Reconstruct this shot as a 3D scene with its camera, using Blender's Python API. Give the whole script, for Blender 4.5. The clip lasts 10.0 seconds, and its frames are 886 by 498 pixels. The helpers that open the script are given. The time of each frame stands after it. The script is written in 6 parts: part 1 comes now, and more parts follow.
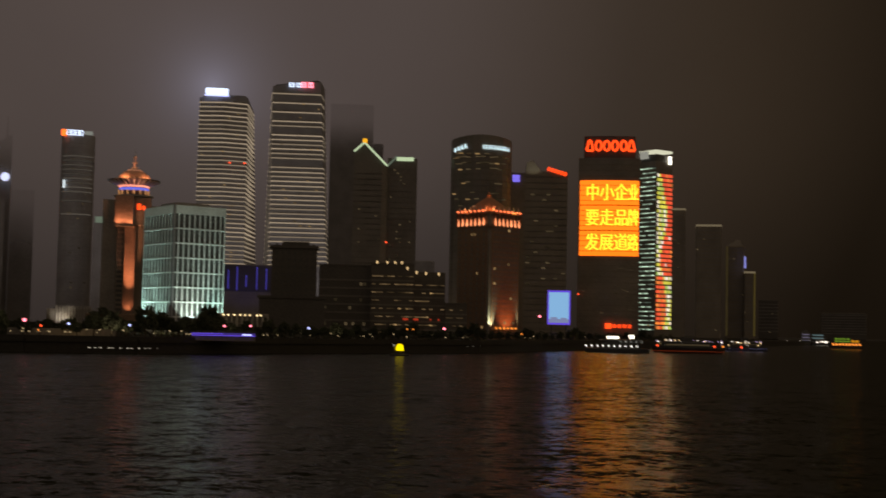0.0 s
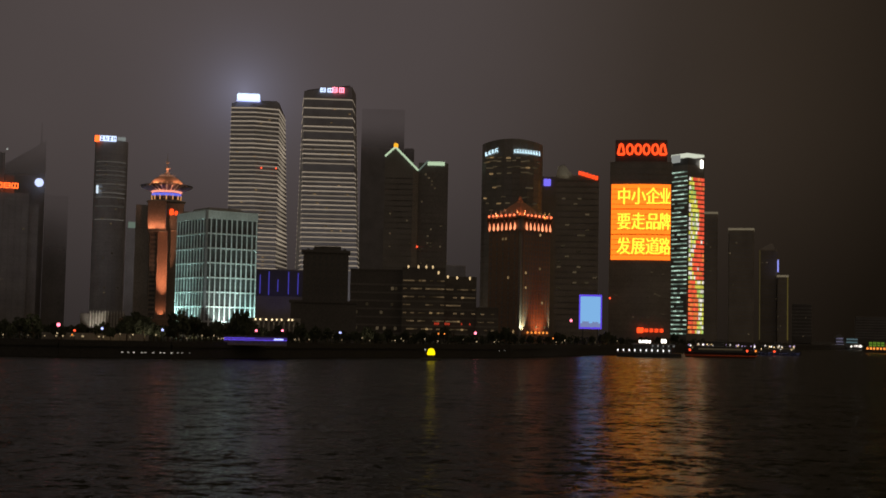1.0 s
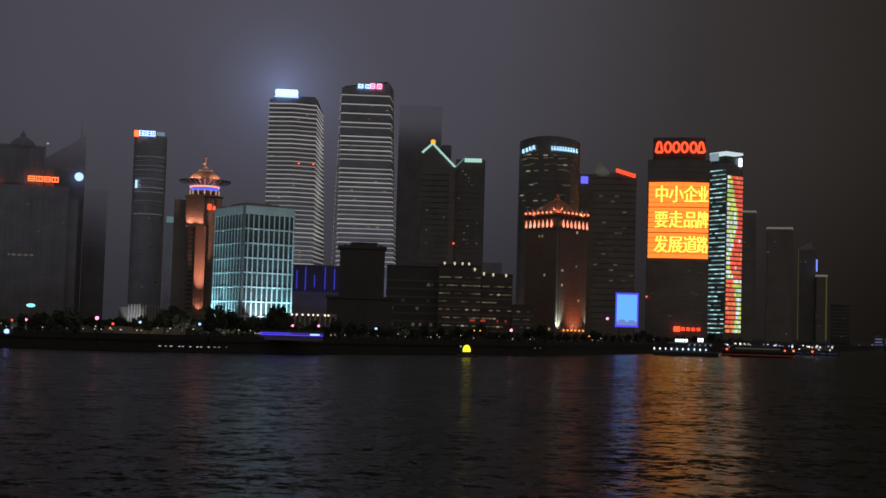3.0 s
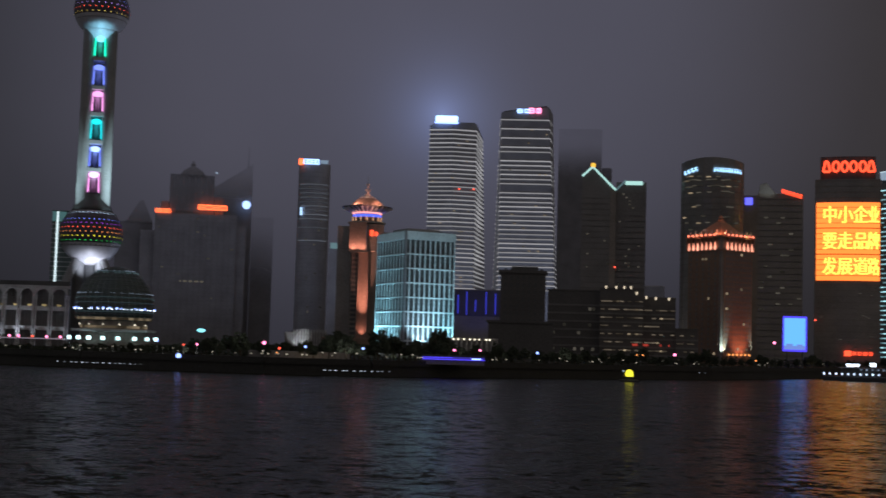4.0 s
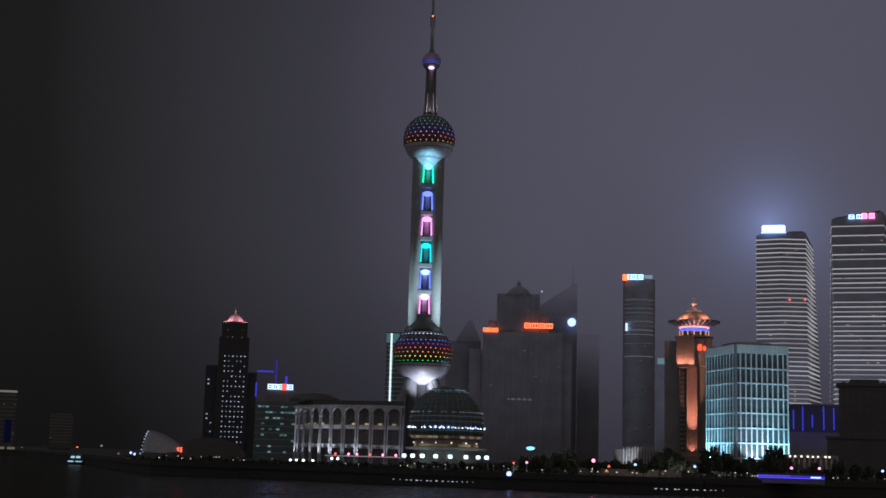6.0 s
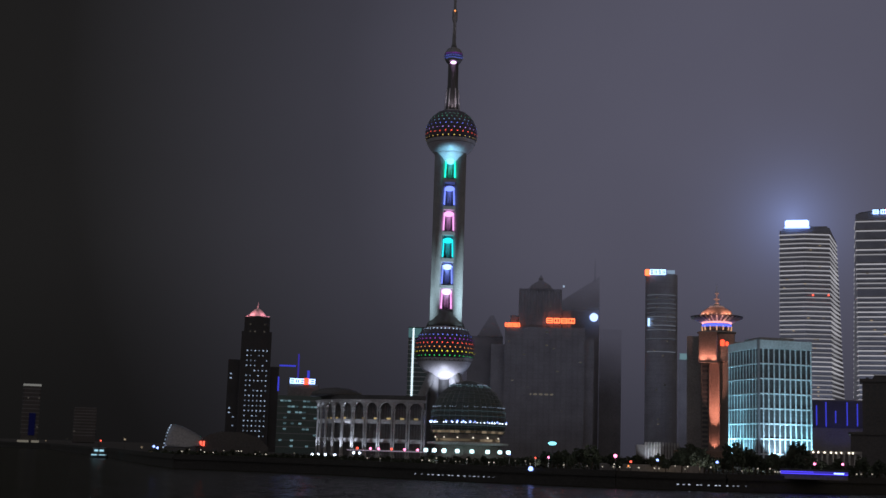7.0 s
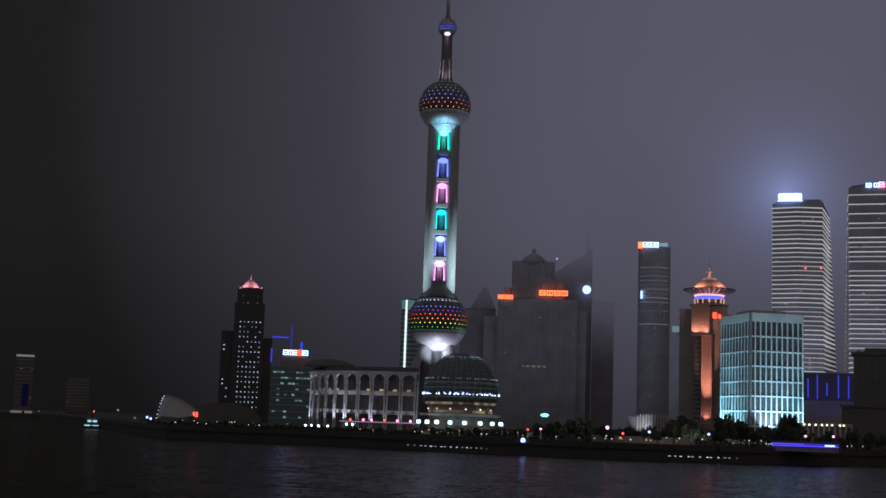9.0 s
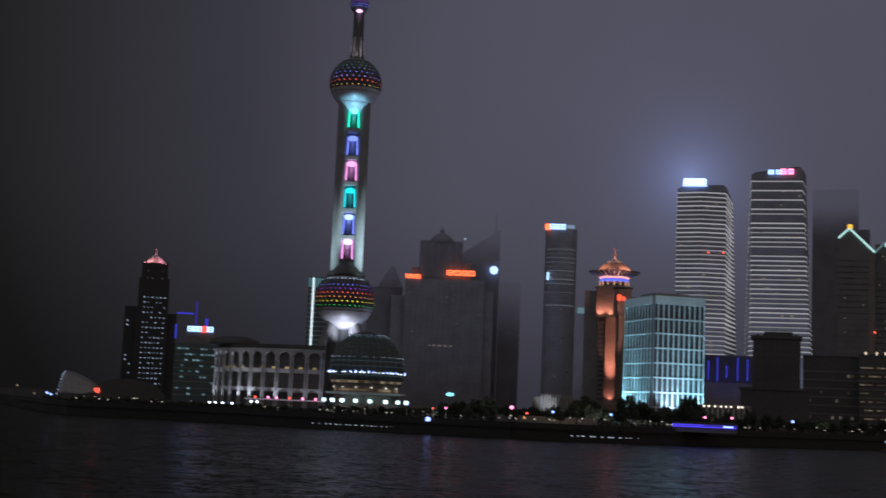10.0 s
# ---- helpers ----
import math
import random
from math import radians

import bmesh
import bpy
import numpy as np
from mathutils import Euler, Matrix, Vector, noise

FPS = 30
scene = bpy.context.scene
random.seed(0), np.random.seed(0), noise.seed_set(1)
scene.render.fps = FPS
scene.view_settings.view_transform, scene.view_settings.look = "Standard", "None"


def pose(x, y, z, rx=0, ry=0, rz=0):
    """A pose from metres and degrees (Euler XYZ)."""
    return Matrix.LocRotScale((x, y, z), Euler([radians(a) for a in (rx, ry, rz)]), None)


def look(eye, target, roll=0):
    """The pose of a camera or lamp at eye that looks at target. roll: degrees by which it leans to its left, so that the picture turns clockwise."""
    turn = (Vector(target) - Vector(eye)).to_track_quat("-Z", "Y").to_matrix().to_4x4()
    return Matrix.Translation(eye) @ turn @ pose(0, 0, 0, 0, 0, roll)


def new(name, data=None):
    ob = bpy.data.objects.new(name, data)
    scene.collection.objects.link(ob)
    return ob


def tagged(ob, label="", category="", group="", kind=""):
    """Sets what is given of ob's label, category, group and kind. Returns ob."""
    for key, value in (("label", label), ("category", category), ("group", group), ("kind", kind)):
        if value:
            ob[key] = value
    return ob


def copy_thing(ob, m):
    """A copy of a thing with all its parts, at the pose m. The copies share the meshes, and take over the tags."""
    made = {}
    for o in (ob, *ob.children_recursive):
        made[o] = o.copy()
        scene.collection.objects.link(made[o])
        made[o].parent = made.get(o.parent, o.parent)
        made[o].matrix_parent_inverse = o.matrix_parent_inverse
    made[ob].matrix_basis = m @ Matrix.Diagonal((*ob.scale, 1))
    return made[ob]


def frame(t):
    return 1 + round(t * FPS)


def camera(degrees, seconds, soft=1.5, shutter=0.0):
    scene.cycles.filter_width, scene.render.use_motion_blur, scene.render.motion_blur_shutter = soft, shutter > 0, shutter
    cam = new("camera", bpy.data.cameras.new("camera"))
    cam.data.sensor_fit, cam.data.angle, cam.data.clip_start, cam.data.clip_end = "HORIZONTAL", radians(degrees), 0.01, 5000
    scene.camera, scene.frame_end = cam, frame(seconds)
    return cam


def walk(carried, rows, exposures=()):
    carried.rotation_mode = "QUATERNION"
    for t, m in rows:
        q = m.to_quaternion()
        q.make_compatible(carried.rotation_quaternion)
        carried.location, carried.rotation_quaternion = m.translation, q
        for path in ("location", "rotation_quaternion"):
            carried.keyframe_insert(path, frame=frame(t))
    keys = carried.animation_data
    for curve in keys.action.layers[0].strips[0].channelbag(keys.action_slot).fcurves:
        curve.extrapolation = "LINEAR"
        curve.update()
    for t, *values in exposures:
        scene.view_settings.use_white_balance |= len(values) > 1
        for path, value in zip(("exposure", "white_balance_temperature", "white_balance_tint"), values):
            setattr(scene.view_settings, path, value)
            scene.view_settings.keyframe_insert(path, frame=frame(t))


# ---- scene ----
cam = camera(36.70, 10.0, soft=1.55, shutter=0.35)
PATH = [
    (0.0, pose(0, 0, 9, 93.42, -1.22, 0.17)),
    (0.1, pose(0, 0, 9, 93.65, -1.29, 0.78)),
    (0.2, pose(0, 0, 9, 93.87, -1.37, 0.94)),
    (0.3, pose(0, 0, 9, 94.08, -1.44, 0.97)),
    (0.4, pose(0, 0, 9, 94.15, -1.52, 1.15)),
    (0.5, pose(0, 0, 9, 94.16, -1.59, 1.42)),
    (0.6, pose(0, 0, 9, 94.04, -1.51, 1.43)),
    (0.7, pose(0, 0, 9, 94.01, -1.42, 1.27)),
    (0.8, pose(0, 0, 9, 94.20, -1.34, 1.14)),
    (0.9, pose(0, 0, 9, 94.03, -1.25, 1.30)),
    (1.0, pose(0, 0, 9, 93.58, -1.17, 1.51)),
    (1.1, pose(0, 0, 9, 93.36, -1.13, 1.51)),
    (1.2, pose(0, 0, 9, 93.26, -1.09, 1.54)),
    (1.3, pose(0, 0, 9, 93.25, -1.04, 1.65)),
    (1.4, pose(0, 0, 9, 93.41, -1.00, 1.87)),
    (1.5, pose(0, 0, 9, 93.25, -0.96, 1.72)),
    (1.6, pose(0, 0, 9, 93.17, -1.09, 1.81)),
    (1.7, pose(0, 0, 9, 93.08, -1.22, 2.14)),
    (1.8, pose(0, 0, 9, 93.13, -1.34, 2.39)),
    (1.9, pose(0, 0, 9, 92.92, -1.47, 2.52)),
    (2.0, pose(0, 0, 9, 92.53, -1.60, 2.69)),
    (2.2, pose(0, 0, 9, 92.79, -1.68, 2.63)),
    (3.3, pose(0, 0, 9, 93.56, -1.73, 3.71)),
    (3.4, pose(0, 0, 9, 93.64, -1.69, 4.14)),
    (3.5, pose(0, 0, 9, 93.71, -1.65, 4.72)),
    (3.6, pose(0, 0, 9, 93.81, -1.66, 5.39)),
    (3.7, pose(0, 0, 9, 93.90, -1.67, 6.57)),
    (3.8, pose(0, 0, 9, 93.99, -1.67, 7.93)),
    (3.9, pose(0, 0, 9, 94.12, -1.68, 9.12)),
    (4.0, pose(0, 0, 9, 94.24, -1.69, 9.94)),
    (4.1, pose(0, 0, 9, 94.30, -1.61, 10.61)),
    (4.2, pose(0, 0, 9, 94.45, -1.54, 11.47)),
    (4.3, pose(0, 0, 9, 94.77, -1.46, 12.40)),
    (4.4, pose(0, 0, 9, 95.15, -1.39, 13.38)),
    (4.5, pose(0, 0, 9, 95.45, -1.31, 14.82)),
    (4.6, pose(0, 0, 9, 95.91, -1.27, 15.77)),
    (4.7, pose(0, 0, 9, 96.42, -1.23, 16.57)),
    (4.8, pose(0, 0, 9, 96.65, -1.20, 17.20)),
    (4.9, pose(0, 0, 9, 96.74, -1.16, 17.82)),
    (5.0, pose(0, 0, 9, 96.94, -1.12, 18.47)),
    (5.5, pose(0, 0, 9, 97.63, -1.34, 21.88)),
    (5.6, pose(0, 0, 9, 97.84, -1.49, 22.45)),
    (5.7, pose(0, 0, 9, 98.09, -1.51, 22.90)),
    (5.8, pose(0, 0, 9, 98.46, -1.53, 23.33)),
    (5.9, pose(0, 0, 9, 98.71, -1.55, 23.65)),
    (6.0, pose(0, 0, 9, 98.83, -1.57, 23.90)),
    (6.2, pose(0, 0, 9, 98.70, -1.61, 24.12)),
    (7.3, pose(0, 0, 9, 98.61, -1.82, 24.96)),
    (7.4, pose(0, 0, 9, 98.63, -1.86, 24.97)),
    (7.5, pose(0, 0, 9, 98.44, -1.89, 25.00)),
    (7.6, pose(0, 0, 9, 98.35, -1.91, 25.02)),
    (7.7, pose(0, 0, 9, 98.22, -1.92, 25.00)),
    (7.8, pose(0, 0, 9, 98.12, -1.94, 24.94)),
    (7.9, pose(0, 0, 9, 98.00, -1.95, 24.97)),
    (8.0, pose(0, 0, 9, 97.94, -1.97, 24.95)),
    (8.1, pose(0, 0, 9, 97.95, -1.93, 24.95)),
    (8.2, pose(0, 0, 9, 97.88, -1.88, 24.98)),
    (8.3, pose(0, 0, 9, 97.88, -1.84, 25.01)),
    (8.4, pose(0, 0, 9, 97.84, -1.79, 25.01)),
    (8.5, pose(0, 0, 9, 97.79, -1.75, 25.05)),
    (8.6, pose(0, 0, 9, 97.74, -1.78, 25.04)),
    (8.7, pose(0, 0, 9, 97.66, -1.81, 24.98)),
    (8.8, pose(0, 0, 9, 97.56, -1.84, 24.83)),
    (8.9, pose(0, 0, 9, 97.49, -1.87, 24.66)),
    (9.0, pose(0, 0, 9, 97.39, -1.90, 24.51)),
    (9.1, pose(0, 0, 9, 97.31, -1.96, 24.40)),
    (9.2, pose(0, 0, 9, 97.31, -2.02, 24.27)),
    (9.3, pose(0, 0, 9, 97.30, -2.09, 24.11)),
    (9.5, pose(0, 0, 9, 97.16, -2.21, 23.54)),
    (10.0, pose(0, 0, 9, 96.64, -2.41, 20.48)),
]
walk(cam, PATH, [(0.0, -0.04, 9800, 9.5), (1.0, -0.04, 8500, 8.5), (2.0, 0.05, 7050, 7), (3.3, 0.1, 6000, 6), (4.0, 0.3, 5800, 8), (4.5, 0.3, 5700, 9.5), (5.1, 0.1, 5700, 10.5), (5.6, 0.22, 5710, 11), (6.1, 0.36, 5700, 11), (7.5, 0.46, 5700, 11), (9.4, 0.5, 5700, 11), (10.0, 0.32, 5700, 11)])

# ---- world: a low, lit cloud deck over a night city ----
EYE = 9.0        # the camera's height over the river
GROUND = 4.0     # the far bank's height over the river

world = bpy.data.worlds.new("night_sky")
scene.world = world
world.use_nodes = True
wn, wl = world.node_tree.nodes, world.node_tree.links
wn.clear()
w_out = wn.new("ShaderNodeOutputWorld")
w_bg = wn.new("ShaderNodeBackground")
w_geo = wn.new("ShaderNodeTexCoord")
w_dot = wn.new("ShaderNodeVectorMath")
w_dot.operation = "DOT_PRODUCT"
GLOW_AZ, GLOW_EL = radians(-11.0), radians(14)
w_dot.inputs[1].default_value = (math.sin(GLOW_AZ) * math.cos(GLOW_EL), math.cos(GLOW_AZ) * math.cos(GLOW_EL), math.sin(GLOW_EL))
w_ramp = wn.new("ShaderNodeValToRGB")
w_noise = wn.new("ShaderNodeTexNoise")
w_noise.inputs["Scale"].default_value = 4.0
w_noise.inputs["Detail"].default_value = 4.0
w_mr = wn.new("ShaderNodeMapRange")
w_mr.inputs["To Min"].default_value, w_mr.inputs["To Max"].default_value = 0.86, 1.14
w_mul = wn.new("ShaderNodeMixRGB")
w_mul.blend_type = "MULTIPLY"
w_mul.inputs[0].default_value = 1.0
ramp = w_ramp.color_ramp
# stops 0.0 and 0.55, overhead and behind, are raised as fill for dark facades
ramp.elements[0].position, ramp.elements[0].color = 0.0, (0.108, 0.099, 0.106, 1)
ramp.elements[1].position, ramp.elements[1].color = 1.0, (0.071, 0.064, 0.079, 1)
for p, c in ((0.55, (0.086, 0.078, 0.083, 1)), (0.78, (0.0115, 0.0100, 0.0103, 1)), (0.87, (0.0115, 0.0100, 0.0106, 1)), (0.95, (0.036, 0.0325, 0.0385, 1)), (0.985, (0.065, 0.0585, 0.071, 1))):
    e = ramp.elements.new(p)
    e.color = c
wl.new(w_geo.outputs["Generated"], w_dot.inputs[0])
wl.new(w_dot.outputs["Value"], w_ramp.inputs[0])
wl.new(w_geo.outputs["Generated"], w_noise.inputs["Vector"])
wl.new(w_noise.outputs[0], w_mr.inputs["Value"])
# the sky is warmer on the side of the great orange screen
w_east, w_side, w_warm = wn.new("ShaderNodeVectorMath"), wn.new("ShaderNodeMapRange"), wn.new("ShaderNodeMixRGB")
w_east.operation = "DOT_PRODUCT"
w_east.inputs[1].default_value = (1, 0, 0)
w_side.interpolation_type = "SMOOTHSTEP"
w_side.inputs["From Min"].default_value, w_side.inputs["From Max"].default_value = -0.05, 0.25
w_warm.blend_type = "MULTIPLY"
w_warm.inputs[2].default_value = (1.10, 0.97, 0.74, 1)
wl.new(w_geo.outputs["Generated"], w_east.inputs[0])
wl.new(w_east.outputs["Value"], w_side.inputs["Value"])
wl.new(w_side.outputs[0], w_warm.inputs[0])
wl.new(w_ramp.outputs[0], w_warm.inputs[1])
wl.new(w_warm.outputs[0], w_mul.inputs[1])
wl.new(w_mr.outputs[0], w_mul.inputs[2])
# the cloud deck is lit above, the air near the ground is dark
w_sep, w_el, w_low = wn.new("ShaderNodeSeparateXYZ"), wn.new("ShaderNodeMapRange"), wn.new("ShaderNodeMixRGB")
w_el.interpolation_type = "SMOOTHSTEP"
w_el.inputs["From Min"].default_value, w_el.inputs["From Max"].default_value = -0.02, 0.17
w_el.inputs["To Min"].default_value, w_el.inputs["To Max"].default_value = 0.58, 1.0
w_low.blend_type = "MULTIPLY"
w_low.inputs[0].default_value = 1.0
wl.new(w_geo.outputs["Generated"], w_sep.inputs[0])
wl.new(w_sep.outputs[2], w_el.inputs["Value"])
wl.new(w_mul.outputs[0], w_low.inputs[1])
wl.new(w_el.outputs[0], w_low.inputs[2])
# the river bend to the west has few lamps under its clouds
w_west, w_dim, w_far = wn.new("ShaderNodeVectorMath"), wn.new("ShaderNodeMapRange"), wn.new("ShaderNodeMixRGB")
w_west.operation = "DOT_PRODUCT"
w_west.inputs[1].default_value = (-1, 0, 0)
w_dim.interpolation_type = "SMOOTHSTEP"
w_dim.inputs["From Min"].default_value, w_dim.inputs["From Max"].default_value = 0.40, 0.72
w_far.blend_type = "MULTIPLY"
w_far.inputs[2].default_value = (0.84, 0.85, 0.68, 1)
wl.new(w_geo.outputs["Generated"], w_west.inputs[0])
wl.new(w_west.outputs["Value"], w_dim.inputs["Value"])
wl.new(w_low.outputs[0], w_far.inputs[1])
wl.new(w_dim.outputs[0], w_far.inputs[0])
# the great roof sign's blue-white glow on low cloud, painted into the sky colour
SIGN_AZ, SIGN_EL = radians(-10.25), radians(10.0)
w_sign, w_ang, w_fall, w_exp, w_tint, w_glow = (wn.new(q) for q in ("ShaderNodeVectorMath", "ShaderNodeMath", "ShaderNodeMath", "ShaderNodeMath", "ShaderNodeMixRGB", "ShaderNodeMixRGB"))
w_sign.operation, w_ang.operation, w_fall.operation, w_exp.operation = "DOT_PRODUCT", "ARCCOSINE", "MULTIPLY", "EXPONENT"
w_sign.inputs[1].default_value = (math.sin(SIGN_AZ) * math.cos(SIGN_EL), math.cos(SIGN_AZ) * math.cos(SIGN_EL), math.sin(SIGN_EL))
w_fall.inputs[1].default_value = -48.0
w_tint.blend_type, w_glow.blend_type = "MULTIPLY", "ADD"
w_tint.inputs[0].default_value = w_glow.inputs[0].default_value = 1.0
w_tint.inputs[1].default_value = (0.10, 0.125, 0.24, 1)
wl.new(w_geo.outputs["Generated"], w_sign.inputs[0])
wl.new(w_sign.outputs["Value"], w_ang.inputs[0])
wl.new(w_ang.outputs[0], w_fall.inputs[0])
wl.new(w_fall.outputs[0], w_exp.inputs[0])
wl.new(w_exp.outputs[0], w_tint.inputs[2])
wl.new(w_far.outputs[0], w_glow.inputs[1])
wl.new(w_tint.outputs[0], w_glow.inputs[2])
wl.new(w_glow.outputs[0], w_bg.inputs["Color"])
wl.new(w_bg.outputs[0], w_out.inputs["Surface"])
w_bg.inputs["Strength"].default_value = 1.0


# ---- materials ----
def paint(name, col, rough=0.6, metal=0.0, scale=0.3, var=0.35, bump=0.3):
    """A matt or glossy surface with fine grain and broad stains."""
    m = bpy.data.materials.new(name)
    m.use_nodes = True
    n, k = m.node_tree.nodes, m.node_tree.links
    b = n["Principled BSDF"]
    tc = n.new("ShaderNodeTexCoord")
    big, small = n.new("ShaderNodeTexNoise"), n.new("ShaderNodeTexNoise")
    big.inputs["Scale"].default_value, small.inputs["Scale"].default_value = scale * 0.2, scale * 4
    big.inputs["Detail"].default_value = 5
    add = n.new("ShaderNodeMath")
    add.operation = "ADD"
    mr = n.new("ShaderNodeMapRange")
    mr.inputs["From Min"].default_value, mr.inputs["From Max"].default_value = 0.6, 1.4
    mr.inputs["To Min"].default_value, mr.inputs["To Max"].default_value = 1 - var, 1 + var
    mul = n.new("ShaderNodeMixRGB")
    mul.blend_type = "MULTIPLY"
    mul.inputs[0].default_value = 1
    mul.inputs[1].default_value = (*col, 1)
    bp = n.new("ShaderNodeBump")
    bp.inputs["Strength"].default_value, bp.inputs["Distance"].default_value = bump, 0.1
    for q in (big, small):
        k.new(tc.outputs["Object"], q.inputs["Vector"])
    k.new(big.outputs[0], add.inputs[0])
    k.new(small.outputs[0], add.inputs[1])
    k.new(add.outputs[0], mr.inputs["Value"])
    k.new(mr.outputs[0], mul.inputs[2])
    k.new(mul.outputs[0], b.inputs["Base Color"])
    k.new(small.outputs[0], bp.inputs["Height"])
    k.new(bp.outputs[0], b.inputs["Normal"])
    b.inputs["Roughness"].default_value, b.inputs["Metallic"].default_value = rough, metal
    return m


def lamp_mat(name, col, strength, var=0.0, sample=False):
    """A surface that gives off light; var: how far alike pieces differ."""
    m = bpy.data.materials.new(name)
    m.use_nodes = True
    n, k = m.node_tree.nodes, m.node_tree.links
    n.clear()
    o, e = n.new("ShaderNodeOutputMaterial"), n.new("ShaderNodeEmission")
    e.inputs["Color"].default_value = (*col, 1)
    strength *= 0.8
    e.inputs["Strength"].default_value = strength
    if var:
        oi, mr = n.new("ShaderNodeObjectInfo"), n.new("ShaderNodeMapRange")
        mr.inputs["To Min"].default_value, mr.inputs["To Max"].default_value = strength * (1 - var), strength * (1 + var)
        k.new(oi.outputs["Random"], mr.inputs["Value"])
        k.new(mr.outputs[0], e.inputs["Strength"])
    k.new(e.outputs[0], o.inputs["Surface"])
    if not sample:
        m.cycles.emission_sampling = "NONE"
    return m


def haze_faded(name, col, z0, z1, thin=0.1):
    """A grey facade whose upper floors turn see-through from z0 to z1, imitating haze."""
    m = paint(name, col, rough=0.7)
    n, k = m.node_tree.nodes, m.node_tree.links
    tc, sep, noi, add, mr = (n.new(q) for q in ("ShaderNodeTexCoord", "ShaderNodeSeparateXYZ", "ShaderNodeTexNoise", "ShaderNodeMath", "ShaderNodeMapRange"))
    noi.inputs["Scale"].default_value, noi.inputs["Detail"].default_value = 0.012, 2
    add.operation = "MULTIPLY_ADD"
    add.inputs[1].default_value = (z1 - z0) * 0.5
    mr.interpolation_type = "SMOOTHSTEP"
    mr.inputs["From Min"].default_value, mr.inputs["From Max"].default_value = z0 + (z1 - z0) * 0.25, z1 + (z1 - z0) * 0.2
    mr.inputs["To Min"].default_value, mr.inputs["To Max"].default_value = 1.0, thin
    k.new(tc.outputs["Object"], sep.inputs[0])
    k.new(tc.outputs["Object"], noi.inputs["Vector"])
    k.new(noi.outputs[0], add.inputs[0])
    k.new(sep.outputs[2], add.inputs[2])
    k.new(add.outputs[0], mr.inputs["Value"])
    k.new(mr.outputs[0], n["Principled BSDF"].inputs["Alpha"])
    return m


def water_mat():
    m = bpy.data.materials.new("river_water")
    m.use_nodes = True
    n, k = m.node_tree.nodes, m.node_tree.links
    b = n["Principled BSDF"]
    b.inputs["Base Color"].default_value = (0.020, 0.0205, 0.0095, 1)
    b.inputs["Roughness"].default_value = 0.2
    b.inputs["IOR"].default_value = 1.33
    b.inputs["Specular IOR Level"].default_value = 0.145
    # wind ripples: each point's normal leans by two sizes of wave
    tc, geo = n.new("ShaderNodeTexCoord"), n.new("ShaderNodeNewGeometry")
    prev = geo.outputs["Normal"]
    for sx, sy, lean in ((0.10, 0.14, 0.5), (0.4, 0.55, 1.25), (1.3, 1.7, 1.6), (5.0, 6.0, 0.9)):
        mp, noi = n.new("ShaderNodeMapping"), n.new("ShaderNodeTexNoise")
        sub, mul, add = n.new("ShaderNodeVectorMath"), n.new("ShaderNodeVectorMath"), n.new("ShaderNodeVectorMath")
        sub.operation, mul.operation, add.operation = "SUBTRACT", "MULTIPLY", "ADD"
        mp.inputs["Scale"].default_value = (sx, sy, 0.1)
        mp.inputs["Rotation"].default_value = (0, 0, 0.25)
        noi.inputs["Scale"].default_value, noi.inputs["Detail"].default_value = 1.0, 2
        sub.inputs[1].default_value = (0.5, 0.5, 0.5)
        mul.inputs[1].default_value = (lean * 0.6, lean, 0)
        k.new(tc.outputs["Object"], mp.inputs["Vector"])
        k.new(mp.outputs[0], noi.inputs["Vector"])
        k.new(noi.outputs["Color"], sub.inputs[0])
        k.new(sub.outputs[0], mul.inputs[0])
        k.new(mul.outputs[0], add.inputs[0])
        k.new(prev, add.inputs[1])
        prev = add.outputs[0]
    unit = n.new("ShaderNodeVectorMath")
    unit.operation = "NORMALIZE"
    k.new(prev, unit.inputs[0])
    k.new(unit.outputs[0], b.inputs["Normal"])
    return m


CONCRETE = paint("concrete", (0.30, 0.28, 0.26))
DARK_STONE = paint("dark_stone", (0.28, 0.25, 0.215))
BROWN_STONE = paint("brown_stone", (0.28, 0.18, 0.125))
PINK_STONE = paint("pink_brown_stone", (0.36, 0.25, 0.20))
PALE_STONE = paint("pale_stone", (0.50, 0.485, 0.465))
WHITE_METAL = paint("white_metal", (0.72, 0.76, 0.76), rough=0.45)
GREY_METAL = paint("grey_metal", (0.35, 0.36, 0.38), rough=0.4, metal=0.6)
DARK_METAL = paint("dark_metal", (0.10, 0.10, 0.10), rough=0.5, metal=0.3)
SLAB = paint("slab_edge", (0.185, 0.176, 0.166), rough=0.6)
DARK_GLASS = paint("dark_glass", (0.21, 0.2, 0.19), rough=0.3, bump=0.03)
TEAL_GLASS = paint("teal_glass", (0.12, 0.17, 0.16), rough=0.35, bump=0.03)
HAZE_GREY = paint("grey_facade", (0.29, 0.28, 0.292), rough=0.7)
BAND_VIOLET = paint("dark_violet_band", (0.10, 0.085, 0.12), rough=0.4, bump=0.05)
DEEP_STONE = paint("deep_stone", (0.105, 0.098, 0.092))
BLACK_STONE = paint("black_stone", (0.055, 0.054, 0.056))
HAZE_DARK = paint("grey_spandrel", (0.265, 0.255, 0.265), rough=0.7)
TOWER_CONCRETE = paint("tower_concrete", (0.25, 0.255, 0.26), rough=0.7)
TOWER_SKIN = paint("tower_skin", (0.55, 0.55, 0.58), rough=0.4)
SOIL = paint("bank_soil", (0.05, 0.046, 0.038), rough=0.9, scale=0.6)
PAVING = paint("quay_paving", (0.16, 0.15, 0.14), rough=0.8, scale=0.6)
LEAF = paint("leaf", (0.05, 0.062, 0.036), rough=0.7, scale=1.0)
